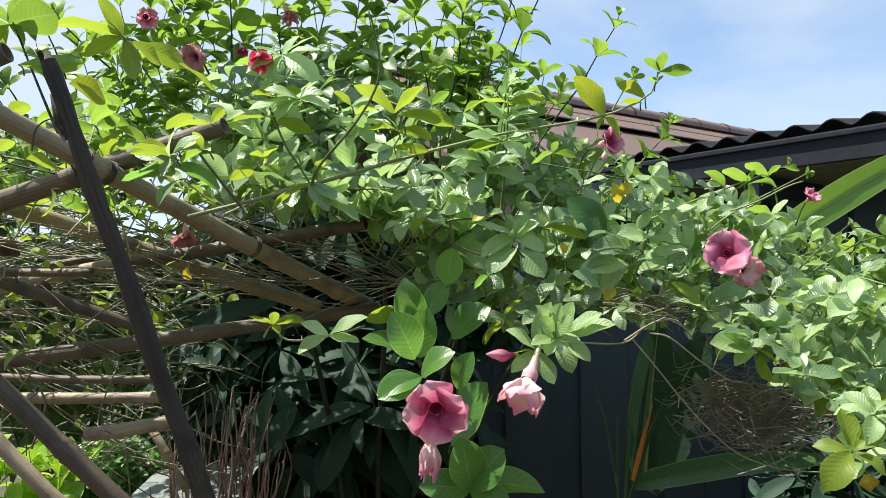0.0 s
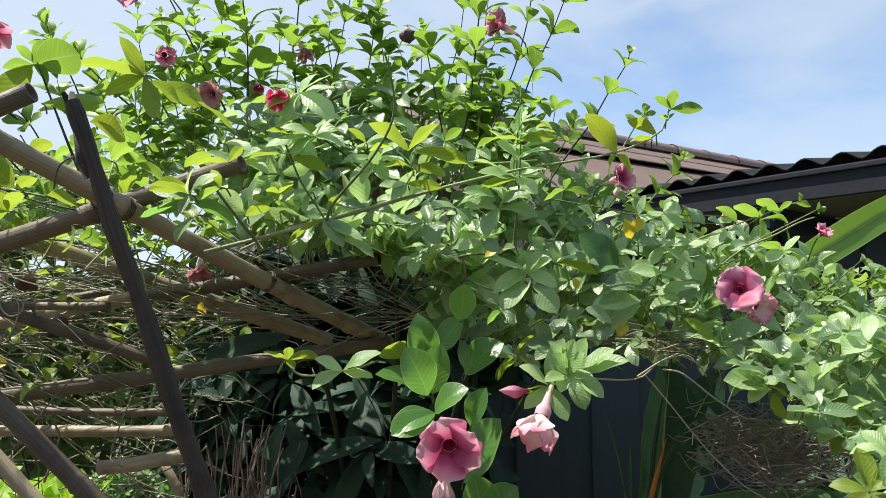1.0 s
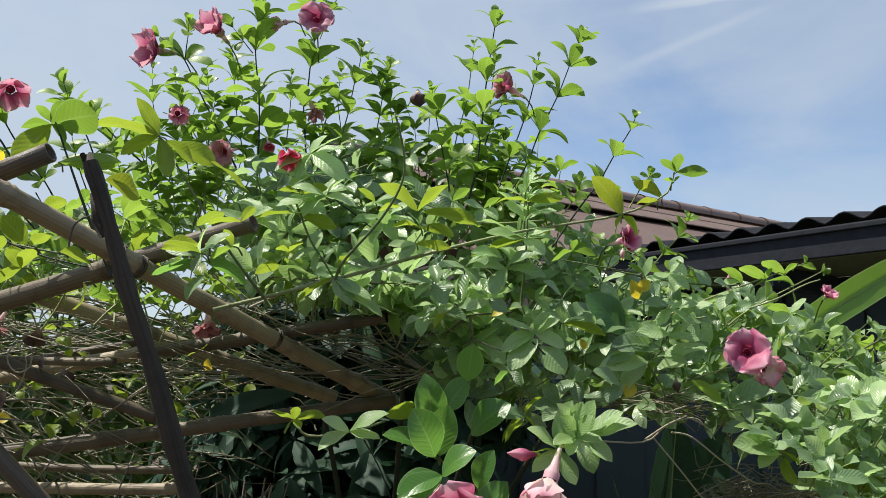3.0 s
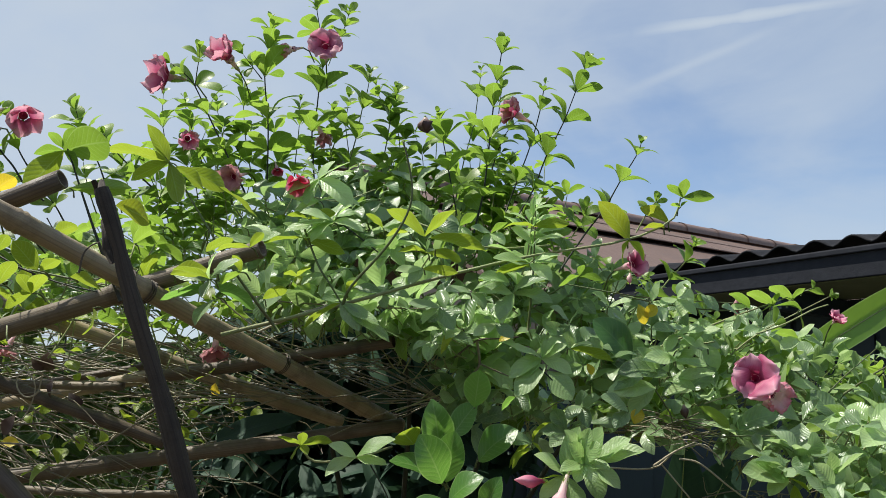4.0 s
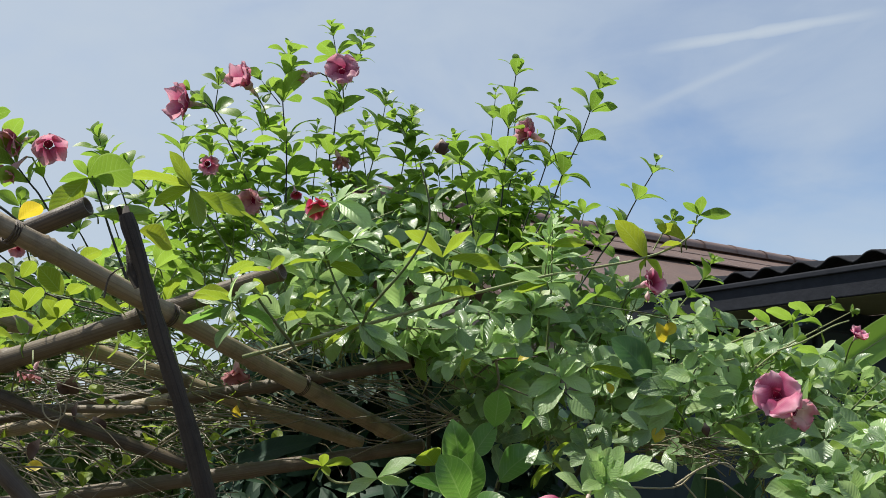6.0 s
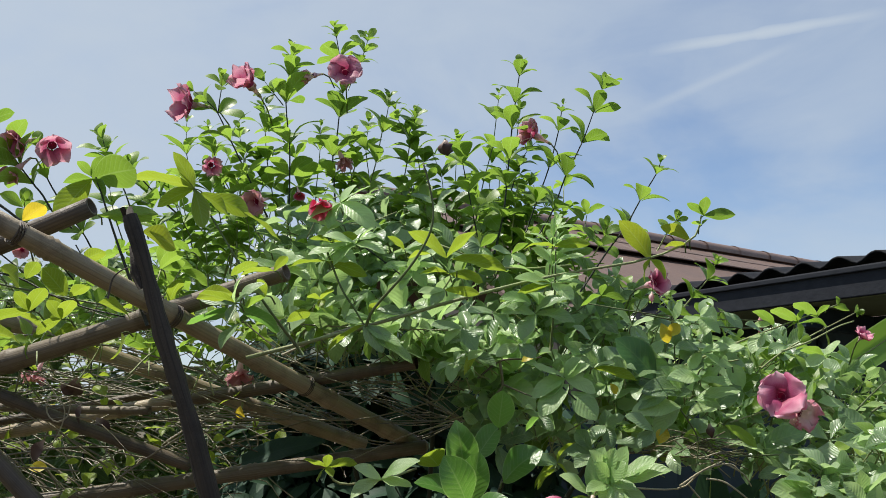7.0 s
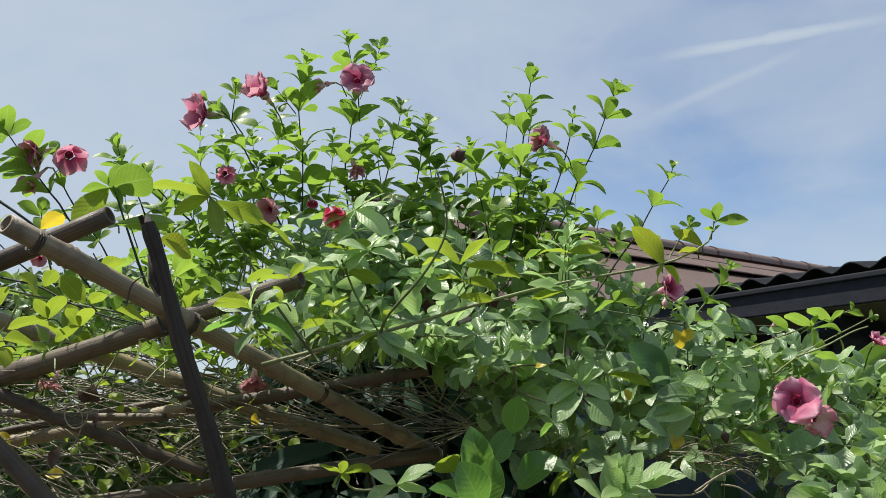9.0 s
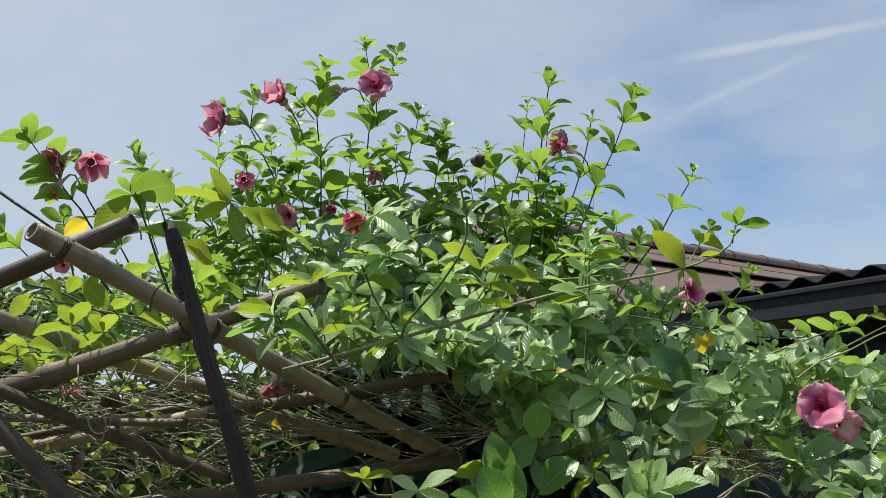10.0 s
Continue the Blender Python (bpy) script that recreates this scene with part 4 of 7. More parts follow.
    sprig([(-0.200, 1.560, 1.993, 0.000), (-0.191, 1.550, 2.070, 0.061), (-0.180, 1.540, 2.132, 0.061), (-0.173, 1.530, 2.175, 0.055), (-0.164, 1.520, 2.203, 0.046), (-0.161, 1.510, 2.230, 0.035), (-0.159, 1.500, 2.243, 0.017)], LEAF_YOUNG, STEM, 0.0017)
    sprig([(-0.145, 1.580, 2.024, 0.000), (-0.149, 1.568, 2.096, 0.059), (-0.158, 1.556, 2.165, 0.053), (-0.177, 1.544, 2.202, 0.044), (-0.200, 1.532, 2.234, 0.041), (-0.206, 1.520, 2.255, 0.023)], LEAF_YOUNG, STEM, 0.0015)
    sprig([(0.010, 1.360, 1.883, 0.000), (0.027, 1.351, 1.955, 0.050), (0.035, 1.343, 2.017, 0.056), (0.040, 1.334, 2.071, 0.066), (0.046, 1.326, 2.131, 0.059), (0.053, 1.317, 2.184, 0.054), (0.061, 1.309, 2.238, 0.041), (0.063, 1.300, 2.256, 0.019)], LEAF_YOUNG, STEM_DARK, 0.0022)
    sprig([(-0.025, 1.560, 1.991, 0.000), (-0.005, 1.548, 2.092, 0.064), (0.015, 1.536, 2.167, 0.058), (0.024, 1.524, 2.232, 0.049), (0.029, 1.512, 2.274, 0.026), (0.030, 1.500, 2.286, 0.013)], LEAF_YOUNG, STEM, 0.0016)
    sprig([(0.099, 1.400, 1.926, 0.000), (0.132, 1.390, 1.982, 0.062), (0.158, 1.380, 2.050, 0.062), (0.192, 1.370, 2.118, 0.060), (0.216, 1.360, 2.180, 0.055), (0.234, 1.350, 2.227, 0.044), (0.238, 1.340, 2.240, 0.018)], LEAF_YOUNG, STEM_DARK, 0.0020)
    sprig([(0.082, 1.460, 1.952, 0.000), (0.104, 1.448, 2.014, 0.059), (0.131, 1.436, 2.087, 0.059), (0.152, 1.424, 2.165, 0.046), (0.158, 1.412, 2.204, 0.027), (0.160, 1.400, 2.215, 0.012)], LEAF_YOUNG, STEM_DARK, 0.0020)
    sprig([(0.052, 1.510, 2.049, 0.000), (0.073, 1.490, 2.111, 0.034), (0.088, 1.470, 2.136, 0.042), (0.105, 1.450, 2.149, 0.027)], LEAF_YOUNG, STEM_DARK, 0.0016)
    sprig([(0.069, 1.540, 2.158, 0.000), (0.073, 1.510, 2.215, 0.037), (0.076, 1.480, 2.237, 0.024)], LEAF_YOUNG, STEM, 0.0014)
    sprig([(-0.023, 1.360, 1.917, 0.000), (-0.031, 1.348, 1.955, 0.050), (-0.041, 1.336, 2.003, 0.058), (-0.052, 1.324, 2.057, 0.058), (-0.060, 1.312, 2.097, 0.035), (-0.062, 1.300, 2.108, 0.013)], LEAF_YOUNG, STEM_DARK, 0.0018)
    sprig([(0.154, 1.210, 1.783, 0.000), (0.199, 1.198, 1.849, 0.000), (0.233, 1.186, 1.894, 0.040), (0.258, 1.174, 1.939, 0.044), (0.286, 1.162, 1.984, 0.033), (0.291, 1.150, 2.000, 0.016)], LEAF_YOUNG, STEM_DARK, 0.0019)
    sprig([(0.300, 1.240, 1.863, 0.000), (0.317, 1.225, 1.895, 0.025), (0.321, 1.210, 1.905, 0.000), (0.325, 1.195, 1.908, 0.020), (0.324, 1.180, 1.914, 0.011)], LEAF_YOUNG, STEM_PALE, 0.0016)
    sprig([(0.308, 1.240, 1.717, 0.000), (0.328, 1.228, 1.745, 0.038), (0.349, 1.216, 1.773, 0.040), (0.375, 1.204, 1.803, 0.040), (0.387, 1.192, 1.828, 0.024), (0.387, 1.180, 1.835, 0.011)], LEAF_YOUNG, STEM_PALE, 0.0017)
    sprig([(0.185, 1.260, 1.855, 0.000), (0.195, 1.240, 1.871, 0.041), (0.202, 1.220, 1.887, 0.034), (0.203, 1.200, 1.898, 0.018)], LEAF_YOUNG, STEM_PALE, 0.0015)
    # shorter shoots behind them
    sprig([(-0.381, 1.580, 1.986, 0.000), (-0.391, 1.568, 2.058, 0.062), (-0.386, 1.556, 2.116, 0.062), (-0.381, 1.544, 2.167, 0.053), (-0.380, 1.532, 2.201, 0.032), (-0.377, 1.520, 2.216, 0.018)], LEAF_YOUNG, STEM, 0.0016)
    sprig([(-0.476, 1.560, 1.996, 0.000), (-0.489, 1.548, 2.074, 0.061), (-0.500, 1.536, 2.138, 0.062), (-0.505, 1.524, 2.203, 0.053), (-0.505, 1.512, 2.240, 0.038), (-0.507, 1.500, 2.256, 0.020)], LEAF_YOUNG, STEM, 0.0016)
    sprig([(-0.655, 1.560, 1.998, 0.000), (-0.672, 1.545, 2.089, 0.059), (-0.685, 1.530, 2.153, 0.053), (-0.684, 1.515, 2.200, 0.038), (-0.679, 1.500, 2.218, 0.020)], LEAF_YOUNG, STEM, 0.0015)
    sprig([(-0.587, 1.600, 2.007, 0.000), (-0.613, 1.585, 2.100, 0.060), (-0.634, 1.570, 2.166, 0.057), (-0.647, 1.555, 2.214, 0.033), (-0.645, 1.540, 2.226, 0.015)], LEAF_YOUNG, STEM, 0.0015)
    sprig([(-0.429, 1.620, 1.997, 0.000), (-0.436, 1.605, 2.090, 0.063), (-0.446, 1.590, 2.163, 0.060), (-0.485, 1.575, 2.219, 0.045), (-0.481, 1.560, 2.245, 0.024)], LEAF_YOUNG, STEM, 0.0015)
    sprig([(-0.254, 1.620, 1.995, 0.000), (-0.270, 1.605, 2.102, 0.063), (-0.281, 1.590, 2.182, 0.057), (-0.276, 1.575, 2.226, 0.036), (-0.272, 1.560, 2.241, 0.021)], LEAF_YOUNG, STEM, 0.0015)
    sprig([(-0.081, 1.580, 1.957, 0.000), (-0.095, 1.560, 2.045, 0.064), (-0.100, 1.540, 2.100, 0.055), (-0.117, 1.520, 2.141, 0.037)], LEAF_YOUNG, STEM, 0.0015)
    sprig([(0.098, 1.580, 1.929, 0.000), (0.092, 1.560, 2.003, 0.063), (0.086, 1.540, 2.064, 0.057), (0.073, 1.520, 2.098, 0.040)], LEAF_YOUNG, STEM, 0.0015)
    sprig([(-0.339, 1.610, 1.980, 0.000), (-0.322, 1.595, 2.072, 0.063), (-0.305, 1.580, 2.136, 0.060), (-0.310, 1.565, 2.187, 0.045), (-0.306, 1.550, 2.207, 0.024)], LEAF_YOUNG, STEM, 0.0015)
    sprig([(-0.561, 1.580, 2.002, 0.000), (-0.553, 1.565, 2.093, 0.059), (-0.559, 1.550, 2.158, 0.053), (-0.566, 1.535, 2.194, 0.038), (-0.566, 1.520, 2.211, 0.021)], LEAF_YOUNG, STEM, 0.0015)
    sprig([(0.026, 1.640, 1.983, 0.000), (0.019, 1.620, 2.047, 0.063), (0.010, 1.600, 2.103, 0.056), (0.016, 1.580, 2.145, 0.041)], LEAF_YOUNG, STEM, 0.0015)
    sprig([(-0.539, 1.600, 1.993, 0.000), (-0.527, 1.580, 2.049, 0.065), (-0.514, 1.560, 2.098, 0.059), (-0.518, 1.540, 2.133, 0.041)], LEAF_YOUNG, STEM, 0.0015)
    sprig([(-0.600, 1.560, 1.970, 0.000), (-0.604, 1.540, 2.019, 0.064), (-0.620, 1.520, 2.060, 0.058), (-0.622, 1.500, 2.094, 0.037)], LEAF_YOUNG, STEM, 0.0015)
    sprig([(0.062, 1.600, 1.960, 0.000), (0.072, 1.580, 2.002, 0.064), (0.093, 1.560, 2.036, 0.058), (0.099, 1.540, 2.077, 0.037)], LEAF_YOUNG, STEM, 0.0015)
    sprig([(-0.011, 1.560, 1.952, 0.000), (-0.020, 1.540, 1.986, 0.065), (-0.011, 1.520, 2.020, 0.056), (-0.023, 1.500, 2.053, 0.036)], LEAF_YOUNG, STEM, 0.0015)
    sprig([(-0.673, 1.410, 1.911, 0.000), (-0.682, 1.390, 1.943, 0.058), (-0.687, 1.370, 1.980, 0.052), (-0.691, 1.350, 2.005, 0.034)], LEAF_YOUNG, STEM, 0.0015)
    sprig([(-0.613, 1.410, 1.923, 0.000), (-0.627, 1.390, 1.954, 0.058), (-0.638, 1.370, 1.986, 0.052), (-0.647, 1.350, 2.016, 0.034)], LEAF_YOUNG, STEM, 0.0015)
    sprig([(-0.737, 1.360, 1.912, 0.000), (-0.743, 1.340, 1.943, 0.051), (-0.746, 1.320, 1.973, 0.046), (-0.745, 1.300, 2.000, 0.030)], LEAF_YOUNG, STEM, 0.0015)
    # shoots over the end of the trellis
    sprig([(-0.748, 1.180, 1.892, 0.000), (-0.777, 1.171, 1.914, 0.000), (-0.799, 1.163, 1.948, 0.000), (-0.813, 1.154, 1.966, 0.064), (-0.835, 1.146, 1.995, 0.059), (-0.853, 1.137, 2.021, 0.053), (-0.885, 1.129, 2.064, 0.050), (-0.892, 1.120, 2.076, 0.021)], LEAF_YOUNG, STEM_DARK, 0.0022)
    sprig([(-0.781, 1.220, 1.913, 0.000), (-0.790, 1.205, 1.949, 0.026), (-0.809, 1.190, 1.987, 0.047), (-0.815, 1.175, 2.019, 0.000), (-0.816, 1.160, 2.037, 0.028)], LEAF_YOUNG, STEM_DARK, 0.0019)
    sprig([(-0.625, 1.340, 1.963, 0.000), (-0.653, 1.325, 1.988, 0.056), (-0.681, 1.310, 2.017, 0.000), (-0.698, 1.295, 2.036, 0.043), (-0.702, 1.280, 2.050, 0.015)], LEAF_YOUNG, STEM_DARK, 0.0019)
    sprig([(-0.716, 1.360, 1.948, 0.000), (-0.733, 1.345, 2.004, 0.000), (-0.759, 1.330, 2.063, 0.044), (-0.766, 1.315, 2.080, 0.044), (-0.769, 1.300, 2.103, 0.031)], LEAF_YOUNG, STEM_DARK, 0.0018)
    sprig([(-0.855, 1.260, 1.857, 0.000), (-0.868, 1.240, 1.919, 0.000), (-0.863, 1.220, 1.940, 0.041), (-0.851, 1.200, 1.948, 0.019)], LEAF_YOUNG, STEM, 0.0016)
    sprig([(-0.816, 1.220, 1.796, 0.000), (-0.881, 1.200, 1.847, 0.046), (-0.915, 1.180, 1.883, 0.051), (-0.933, 1.160, 1.905, 0.034)], LEAF_YOUNG, STEM_DARK, 0.0018)
    sprig([(-0.736, 1.240, 1.863, 0.000), (-0.742, 1.210, 1.889, 0.040), (-0.750, 1.180, 1.908, 0.030)], LEAF_YOUNG, STEM_DARK, 0.0018)
    # side shoots and leaves that stand out singly
    fan((-0.606, 0.950, 1.910), [((-0.532, 0.930, 1.918), LEAF_YOUNG, 1.45, -25), ((-0.638, 0.930, 1.898), LEAF_YOUNG, 1.00, 0), ((-0.637, 0.920, 1.838), LEAF_LIME, 0.95, 30), ((-0.579, 0.940, 1.877), LEAF_YOUNG, 1.10, 10)])
    fan((-0.618, 0.970, 1.921), [((-0.631, 0.950, 1.938), LEAF_YOUNG, 1.10, 0), ((-0.583, 0.950, 1.943), LEAF_YOUNG, 1.20, -20)])
    fan((-0.586, 0.940, 1.851), [((-0.489, 0.920, 1.847), LEAF_YOUNG, 0.50, -75)])
    fan((-0.469, 1.000, 1.910), [((-0.560, 0.980, 1.921), LEAF_LIME, 0.75, -15), ((-0.499, 0.980, 1.963), LEAF_LIME, 0.75, 40), ((-0.516, 0.980, 1.875), LEAF_LIME, 0.80, 0), ((-0.443, 0.980, 1.842), LEAF_LIME, 0.80, 10)])
    fan((-0.460, 1.000, 1.902), [((-0.407, 0.980, 1.862), LEAF_LIME, 0.90, 10)])
    fan((-0.386, 0.990, 1.869), [((-0.323, 0.970, 1.819), LEAF_LIME, 0.90, 0)])
    fan((-0.460, 1.020, 1.904), [((-0.380, 1.000, 1.867), LEAF_LIME, 0.70, -50)])
    fan((-0.715, 0.970, 1.851), [((-0.672, 0.950, 1.869), LEAF_YELLOW, 1.10, -15)])
    fan((-0.535, 0.980, 1.836), [((-0.476, 0.960, 1.808), LEAF_SPECKLED, 1.30, -30)])
    fan((-0.626, 0.860, 1.699), [((-0.667, 0.840, 1.683), LEAF_LIME, 1.10, 0), ((-0.636, 0.840, 1.723), LEAF_LIME, 1.10, 20), ((-0.597, 0.840, 1.727), LEAF_LIME, 1.00, 30)])
    fan((-0.602, 0.900, 1.694), [((-0.613, 0.880, 1.717), LEAF_LIME, 1.25, 10), ((-0.579, 0.880, 1.717), LEAF_LIME, 1.20, 15), ((-0.624, 0.880, 1.671), LEAF_LIME, 1.00, 0)])
    fan((-0.577, 0.950, 1.724), [((-0.521, 0.930, 1.700), LEAF_LIME, 1.00, 20)])
    fan((-0.620, 0.950, 1.732), [((-0.585, 0.930, 1.746), LEAF_LIME, 1.00, 0)])
    fan((-0.635, 0.970, 1.737), [((-0.665, 0.950, 1.775), LEAF_LIME, 1.30, 15)])
    fan((-0.751, 0.970, 1.762), [((-0.771, 0.950, 1.725), LEAF_LIME, 1.10, -20)])
    fan((-0.740, 0.970, 1.779), [((-0.697, 0.950, 1.750), LEAF_LIME, 1.30, -20)])
    fan((-0.716, 1.000, 1.767), [((-0.690, 0.980, 1.790), LEAF_LIME, 1.10, 10)])
    fan((-0.518, 0.900, 1.675), [((-0.520, 0.880, 1.638), LEAF_LIME, 1.10, 40)])
    fan((-0.494, 1.000, 1.731), [((-0.470, 0.980, 1.764), LEAF_LIME, 1.00, 30)])
    fan((-0.720, 0.920, 1.678), [((-0.743, 0.900, 1.685), LEAF_LIME, 1.00, 0), ((-0.657, 0.900, 1.660), LEAF_LIME, 1.10, 0)])
    fan((-0.720, 0.920, 1.668), [((-0.701, 0.900, 1.637), LEAF_LIME, 1.00, 20)])
    fan((-0.633, 1.000, 1.793), [((-0.590, 0.980, 1.806), LEAF_LIME, 1.00, 0)])
    fan((-0.647, 1.050, 1.794), [((-0.602, 1.030, 1.772), LEAF_YOUNG, 1.00, 0)])
    fan((-0.520, 1.020, 1.787), [((-0.477, 1.000, 1.810), LEAF_YOUNG, 1.00, 0)])
    fan((-0.476, 1.020, 1.814), [((-0.496, 1.000, 1.826), LEAF_YOUNG, 1.10, 0)])
    fan((-0.372, 0.900, 1.754), [((-0.331, 0.880, 1.769), LEAF_LIME, 1.00, 0)])
    fan((-0.418, 0.900, 1.722), [((-0.363, 0.880, 1.727), LEAF_LIME, 0.90, -40)])
    fan((-0.078, 1.020, 1.804), [((-0.136, 1.000, 1.841), LEAF_LIME, 0.85, -20), ((-0.032, 1.000, 1.841), LEAF_LIME, 0.80, 30)])
    fan((-0.069, 1.010, 1.800), [((0.013, 0.990, 1.778), LEAF_LIME, 0.65, -35)])
    fan((-0.061, 1.010, 1.782), [((-0.023, 0.990, 1.761), LEAF_LIME, 0.70, -40)])
    fan((-0.104, 1.030, 1.813), [((-0.136, 1.010, 1.802), LEAF_LIME, 0.80, -30)])
    fan((-0.373, 0.950, 1.713), [((-0.440, 0.930, 1.690), LEAF_ROUND, 1.05, -15), ((-0.308, 0.930, 1.681), LEAF_ROUND, 1.00, 10)])
    fan((-0.365, 0.940, 1.694), [((-0.386, 0.920, 1.655), LEAF, 1.15, 15)])
    fan((-0.375, 0.950, 1.723), [((-0.426, 0.930, 1.727), LEAF, 0.90, -30)])
    fan((-0.356, 0.890, 1.726), [((-0.317, 0.870, 1.742), LEAF, 0.90, -20), ((-0.327, 0.950, 1.735), LEAF_PALE, 0.80, -40)])
    fan((-0.260, 1.100, 1.909), [((-0.301, 1.080, 1.920), LEAF_PALE, 1.00, 10), ((-0.228, 1.080, 1.940), LEAF_PALE, 0.90, 35), ((-0.197, 1.080, 1.918), LEAF_PALE, 0.75, -10), ((-0.326, 1.070, 1.892), LEAF_YOUNG, 0.85, -25)])
    fan((-0.252, 1.090, 1.875), [((-0.228, 1.070, 1.903), LEAF_PALE, 0.80, 30), ((-0.309, 1.070, 1.878), LEAF_PALE, 0.80, -20), ((-0.183, 1.070, 1.862), LEAF_PALE, 0.70, -30), ((-0.289, 1.070, 1.844), LEAF_PALE, 1.00, 0)])
    fan((0.253, 1.100, 1.818), [((0.200, 1.080, 1.879), LEAF_SPECKLED, 0.85, 12), ((0.238, 1.080, 1.779), LEAF_LIME, 1.35, 8), ((0.270, 1.080, 1.782), LEAF_LIME, 1.10, 20)])
    fan((0.347, 1.110, 1.895), [((0.347, 1.090, 1.922), LEAF_YOUNG, 1.30, 30), ((0.392, 1.090, 1.891), LEAF_YOUNG, 0.85, -35), ((0.315, 1.090, 1.911), LEAF_YOUNG, 0.70, -15)])
    fan((0.342, 1.110, 1.878), [((0.349, 1.090, 1.884), LEAF_YOUNG, 0.60, 0), ((0.319, 1.090, 1.877), LEAF_YOUNG, 0.70, -20)])
    fan((0.315, 1.110, 1.844), [((0.274, 1.090, 1.837), LEAF_SPECKLED, 0.90, -25)])
    fan((0.334, 1.150, 1.861), [((0.280, 1.130, 1.882), LEAF_SPECKLED, 0.80, -25)])
    fan((0.094, 1.080, 1.852), [((0.096, 1.060, 1.881), LEAF_PALE, 0.70, 40), ((0.113, 1.060, 1.871), LEAF_PALE, 0.70, 0)])
    fan((0.095, 1.080, 1.836), [((0.109, 1.060, 1.856), LEAF_PALE, 0.80, 0), ((0.082, 1.060, 1.857), LEAF_PALE, 0.80, 0), ((0.150, 1.060, 1.836), LEAF_LIME, 0.60, -50), ((0.043, 1.060, 1.826), LEAF_LIME, 0.60, -50)])
    fan((0.092, 1.080, 1.804), [((0.057, 1.060, 1.829), LEAF_PALE, 1.00, 0), ((0.140, 1.060, 1.816), LEAF_PALE, 0.85, -20)])
    fan((0.088, 1.070, 1.773), [((0.028, 1.050, 1.778), LEAF_PALE, 0.90, -10), ((0.119, 1.050, 1.744), LEAF_PALE, 1.00, 5), ((0.133, 1.050, 1.784), LEAF_PALE, 0.85, -30), ((0.028, 1.050, 1.746), LEAF_LIME, 0.80, -25)])
    fan((0.060, 1.060, 1.724), [((0.006, 1.040, 1.724), LEAF, 0.95, -10), ((0.110, 1.040, 1.744), LEAF, 1.10, -5), ((0.037, 1.040, 1.681), LEAF, 1.00, 10), ((0.041, 1.040, 1.675), LEAF_PALE, 1.00, 20), ((0.119, 1.040, 1.708), LEAF, 0.90, 0)])
    fan((0.054, 1.060, 1.741), [((0.004, 1.040, 1.745), LEAF_PALE, 0.80, -20)])
    fan((0.102, 1.050, 1.624), [((0.054, 1.030, 1.641), LEAF_PALE, 1.05, 5), ((0.125, 1.030, 1.654), LEAF_PALE, 1.05, 20), ((0.136, 1.020, 1.643), LEAF_PALE, 0.70, 40), ((0.050, 1.030, 1.593), LEAF_PALE, 0.80, -15), ((0.075, 1.030, 1.591), LEAF_PALE, 0.80, 30), ((0.146, 1.040, 1.602), LEAF_PALE, 0.90, 0)])
    fan((0.110, 1.040, 1.605), [((0.142, 1.020, 1.562), LEAF_PALE, 1.20, 5)])
    fan((0.106, 1.040, 1.615), [((0.059, 1.020, 1.567), LEAF_PALE, 0.90, -10)])
    fan((0.150, 1.080, 1.641), [((0.181, 1.060, 1.648), LEAF_PALE, 0.75, -30), ((0.213, 1.060, 1.621), LEAF_LIME, 0.60, -30), ((0.120, 1.060, 1.658), LEAF_PALE, 1.00, 0)])
    fan((0.267, 1.100, 1.600), [((0.217, 1.080, 1.578), LEAF, 0.90, -15)])
    fan((0.306, 1.100, 1.607), [((0.223, 1.080, 1.604), LEAF, 1.00, -20)])
    fan((0.305, 1.100, 1.596), [((0.344, 1.080, 1.579), LEAF_PALE, 0.85, -20)])
    fan((0.295, 1.100, 1.599), [((0.254, 1.080, 1.644), LEAF_PALE, 1.00, 10)])
    fan((0.314, 1.100, 1.600), [((0.375, 1.080, 1.607), LEAF_PALE, 0.90, -20)])
    fan((0.287, 1.100, 1.583), [((0.204, 1.080, 1.570), LEAF_PALE, 0.80, -30), ((0.243, 1.080, 1.537), LEAF, 1.00, 20)])
    fan((0.333, 1.120, 1.643), [((0.368, 1.100, 1.672), LEAF_PALE, 1.00, 0)])
    fan((0.327, 1.120, 1.627), [((0.274, 1.100, 1.642), LEAF_PALE, 0.80, -20)])
    fan((0.381, 1.120, 1.647), [((0.327, 1.100, 1.653), LEAF_PALE, 0.80, -20)])
    fan((0.210, 1.130, 1.628), [((0.188, 1.110, 1.662), LEAF, 1.00, 0)])
    fan((0.357, 1.110, 1.556), [((0.397, 1.090, 1.523), LEAF_YOUNG, 0.80, -30)])
    fan((0.354, 1.120, 1.584), [((0.304, 1.100, 1.573), LEAF_PALE, 0.90, -20)])
    fan((0.368, 1.160, 1.750), [((0.345, 1.140, 1.699), LEAF_PALE, 0.90, 0)])
    fan((0.386, 1.160, 1.741), [((0.406, 1.140, 1.710), LEAF, 0.90, 10)])
    fan((0.498, 1.240, 1.727), [((0.456, 1.220, 1.751), LEAF_YOUNG, 0.95, -25), ((0.455, 1.220, 1.719), LEAF_PALE, 0.90, 0)])
    fan((0.541, 1.240, 1.733), [((0.487, 1.220, 1.753), LEAF_YOUNG, 0.90, -20), ((0.544, 1.220, 1.753), LEAF_YOUNG, 0.90, 10), ((0.505, 1.220, 1.707), LEAF_YOUNG, 0.90, -20)])
    fan((0.575, 1.240, 1.743), [((0.528, 1.220, 1.765), LEAF_YOUNG, 1.00, -30), ((0.591, 1.220, 1.762), LEAF_YOUNG, 1.00, 0)])
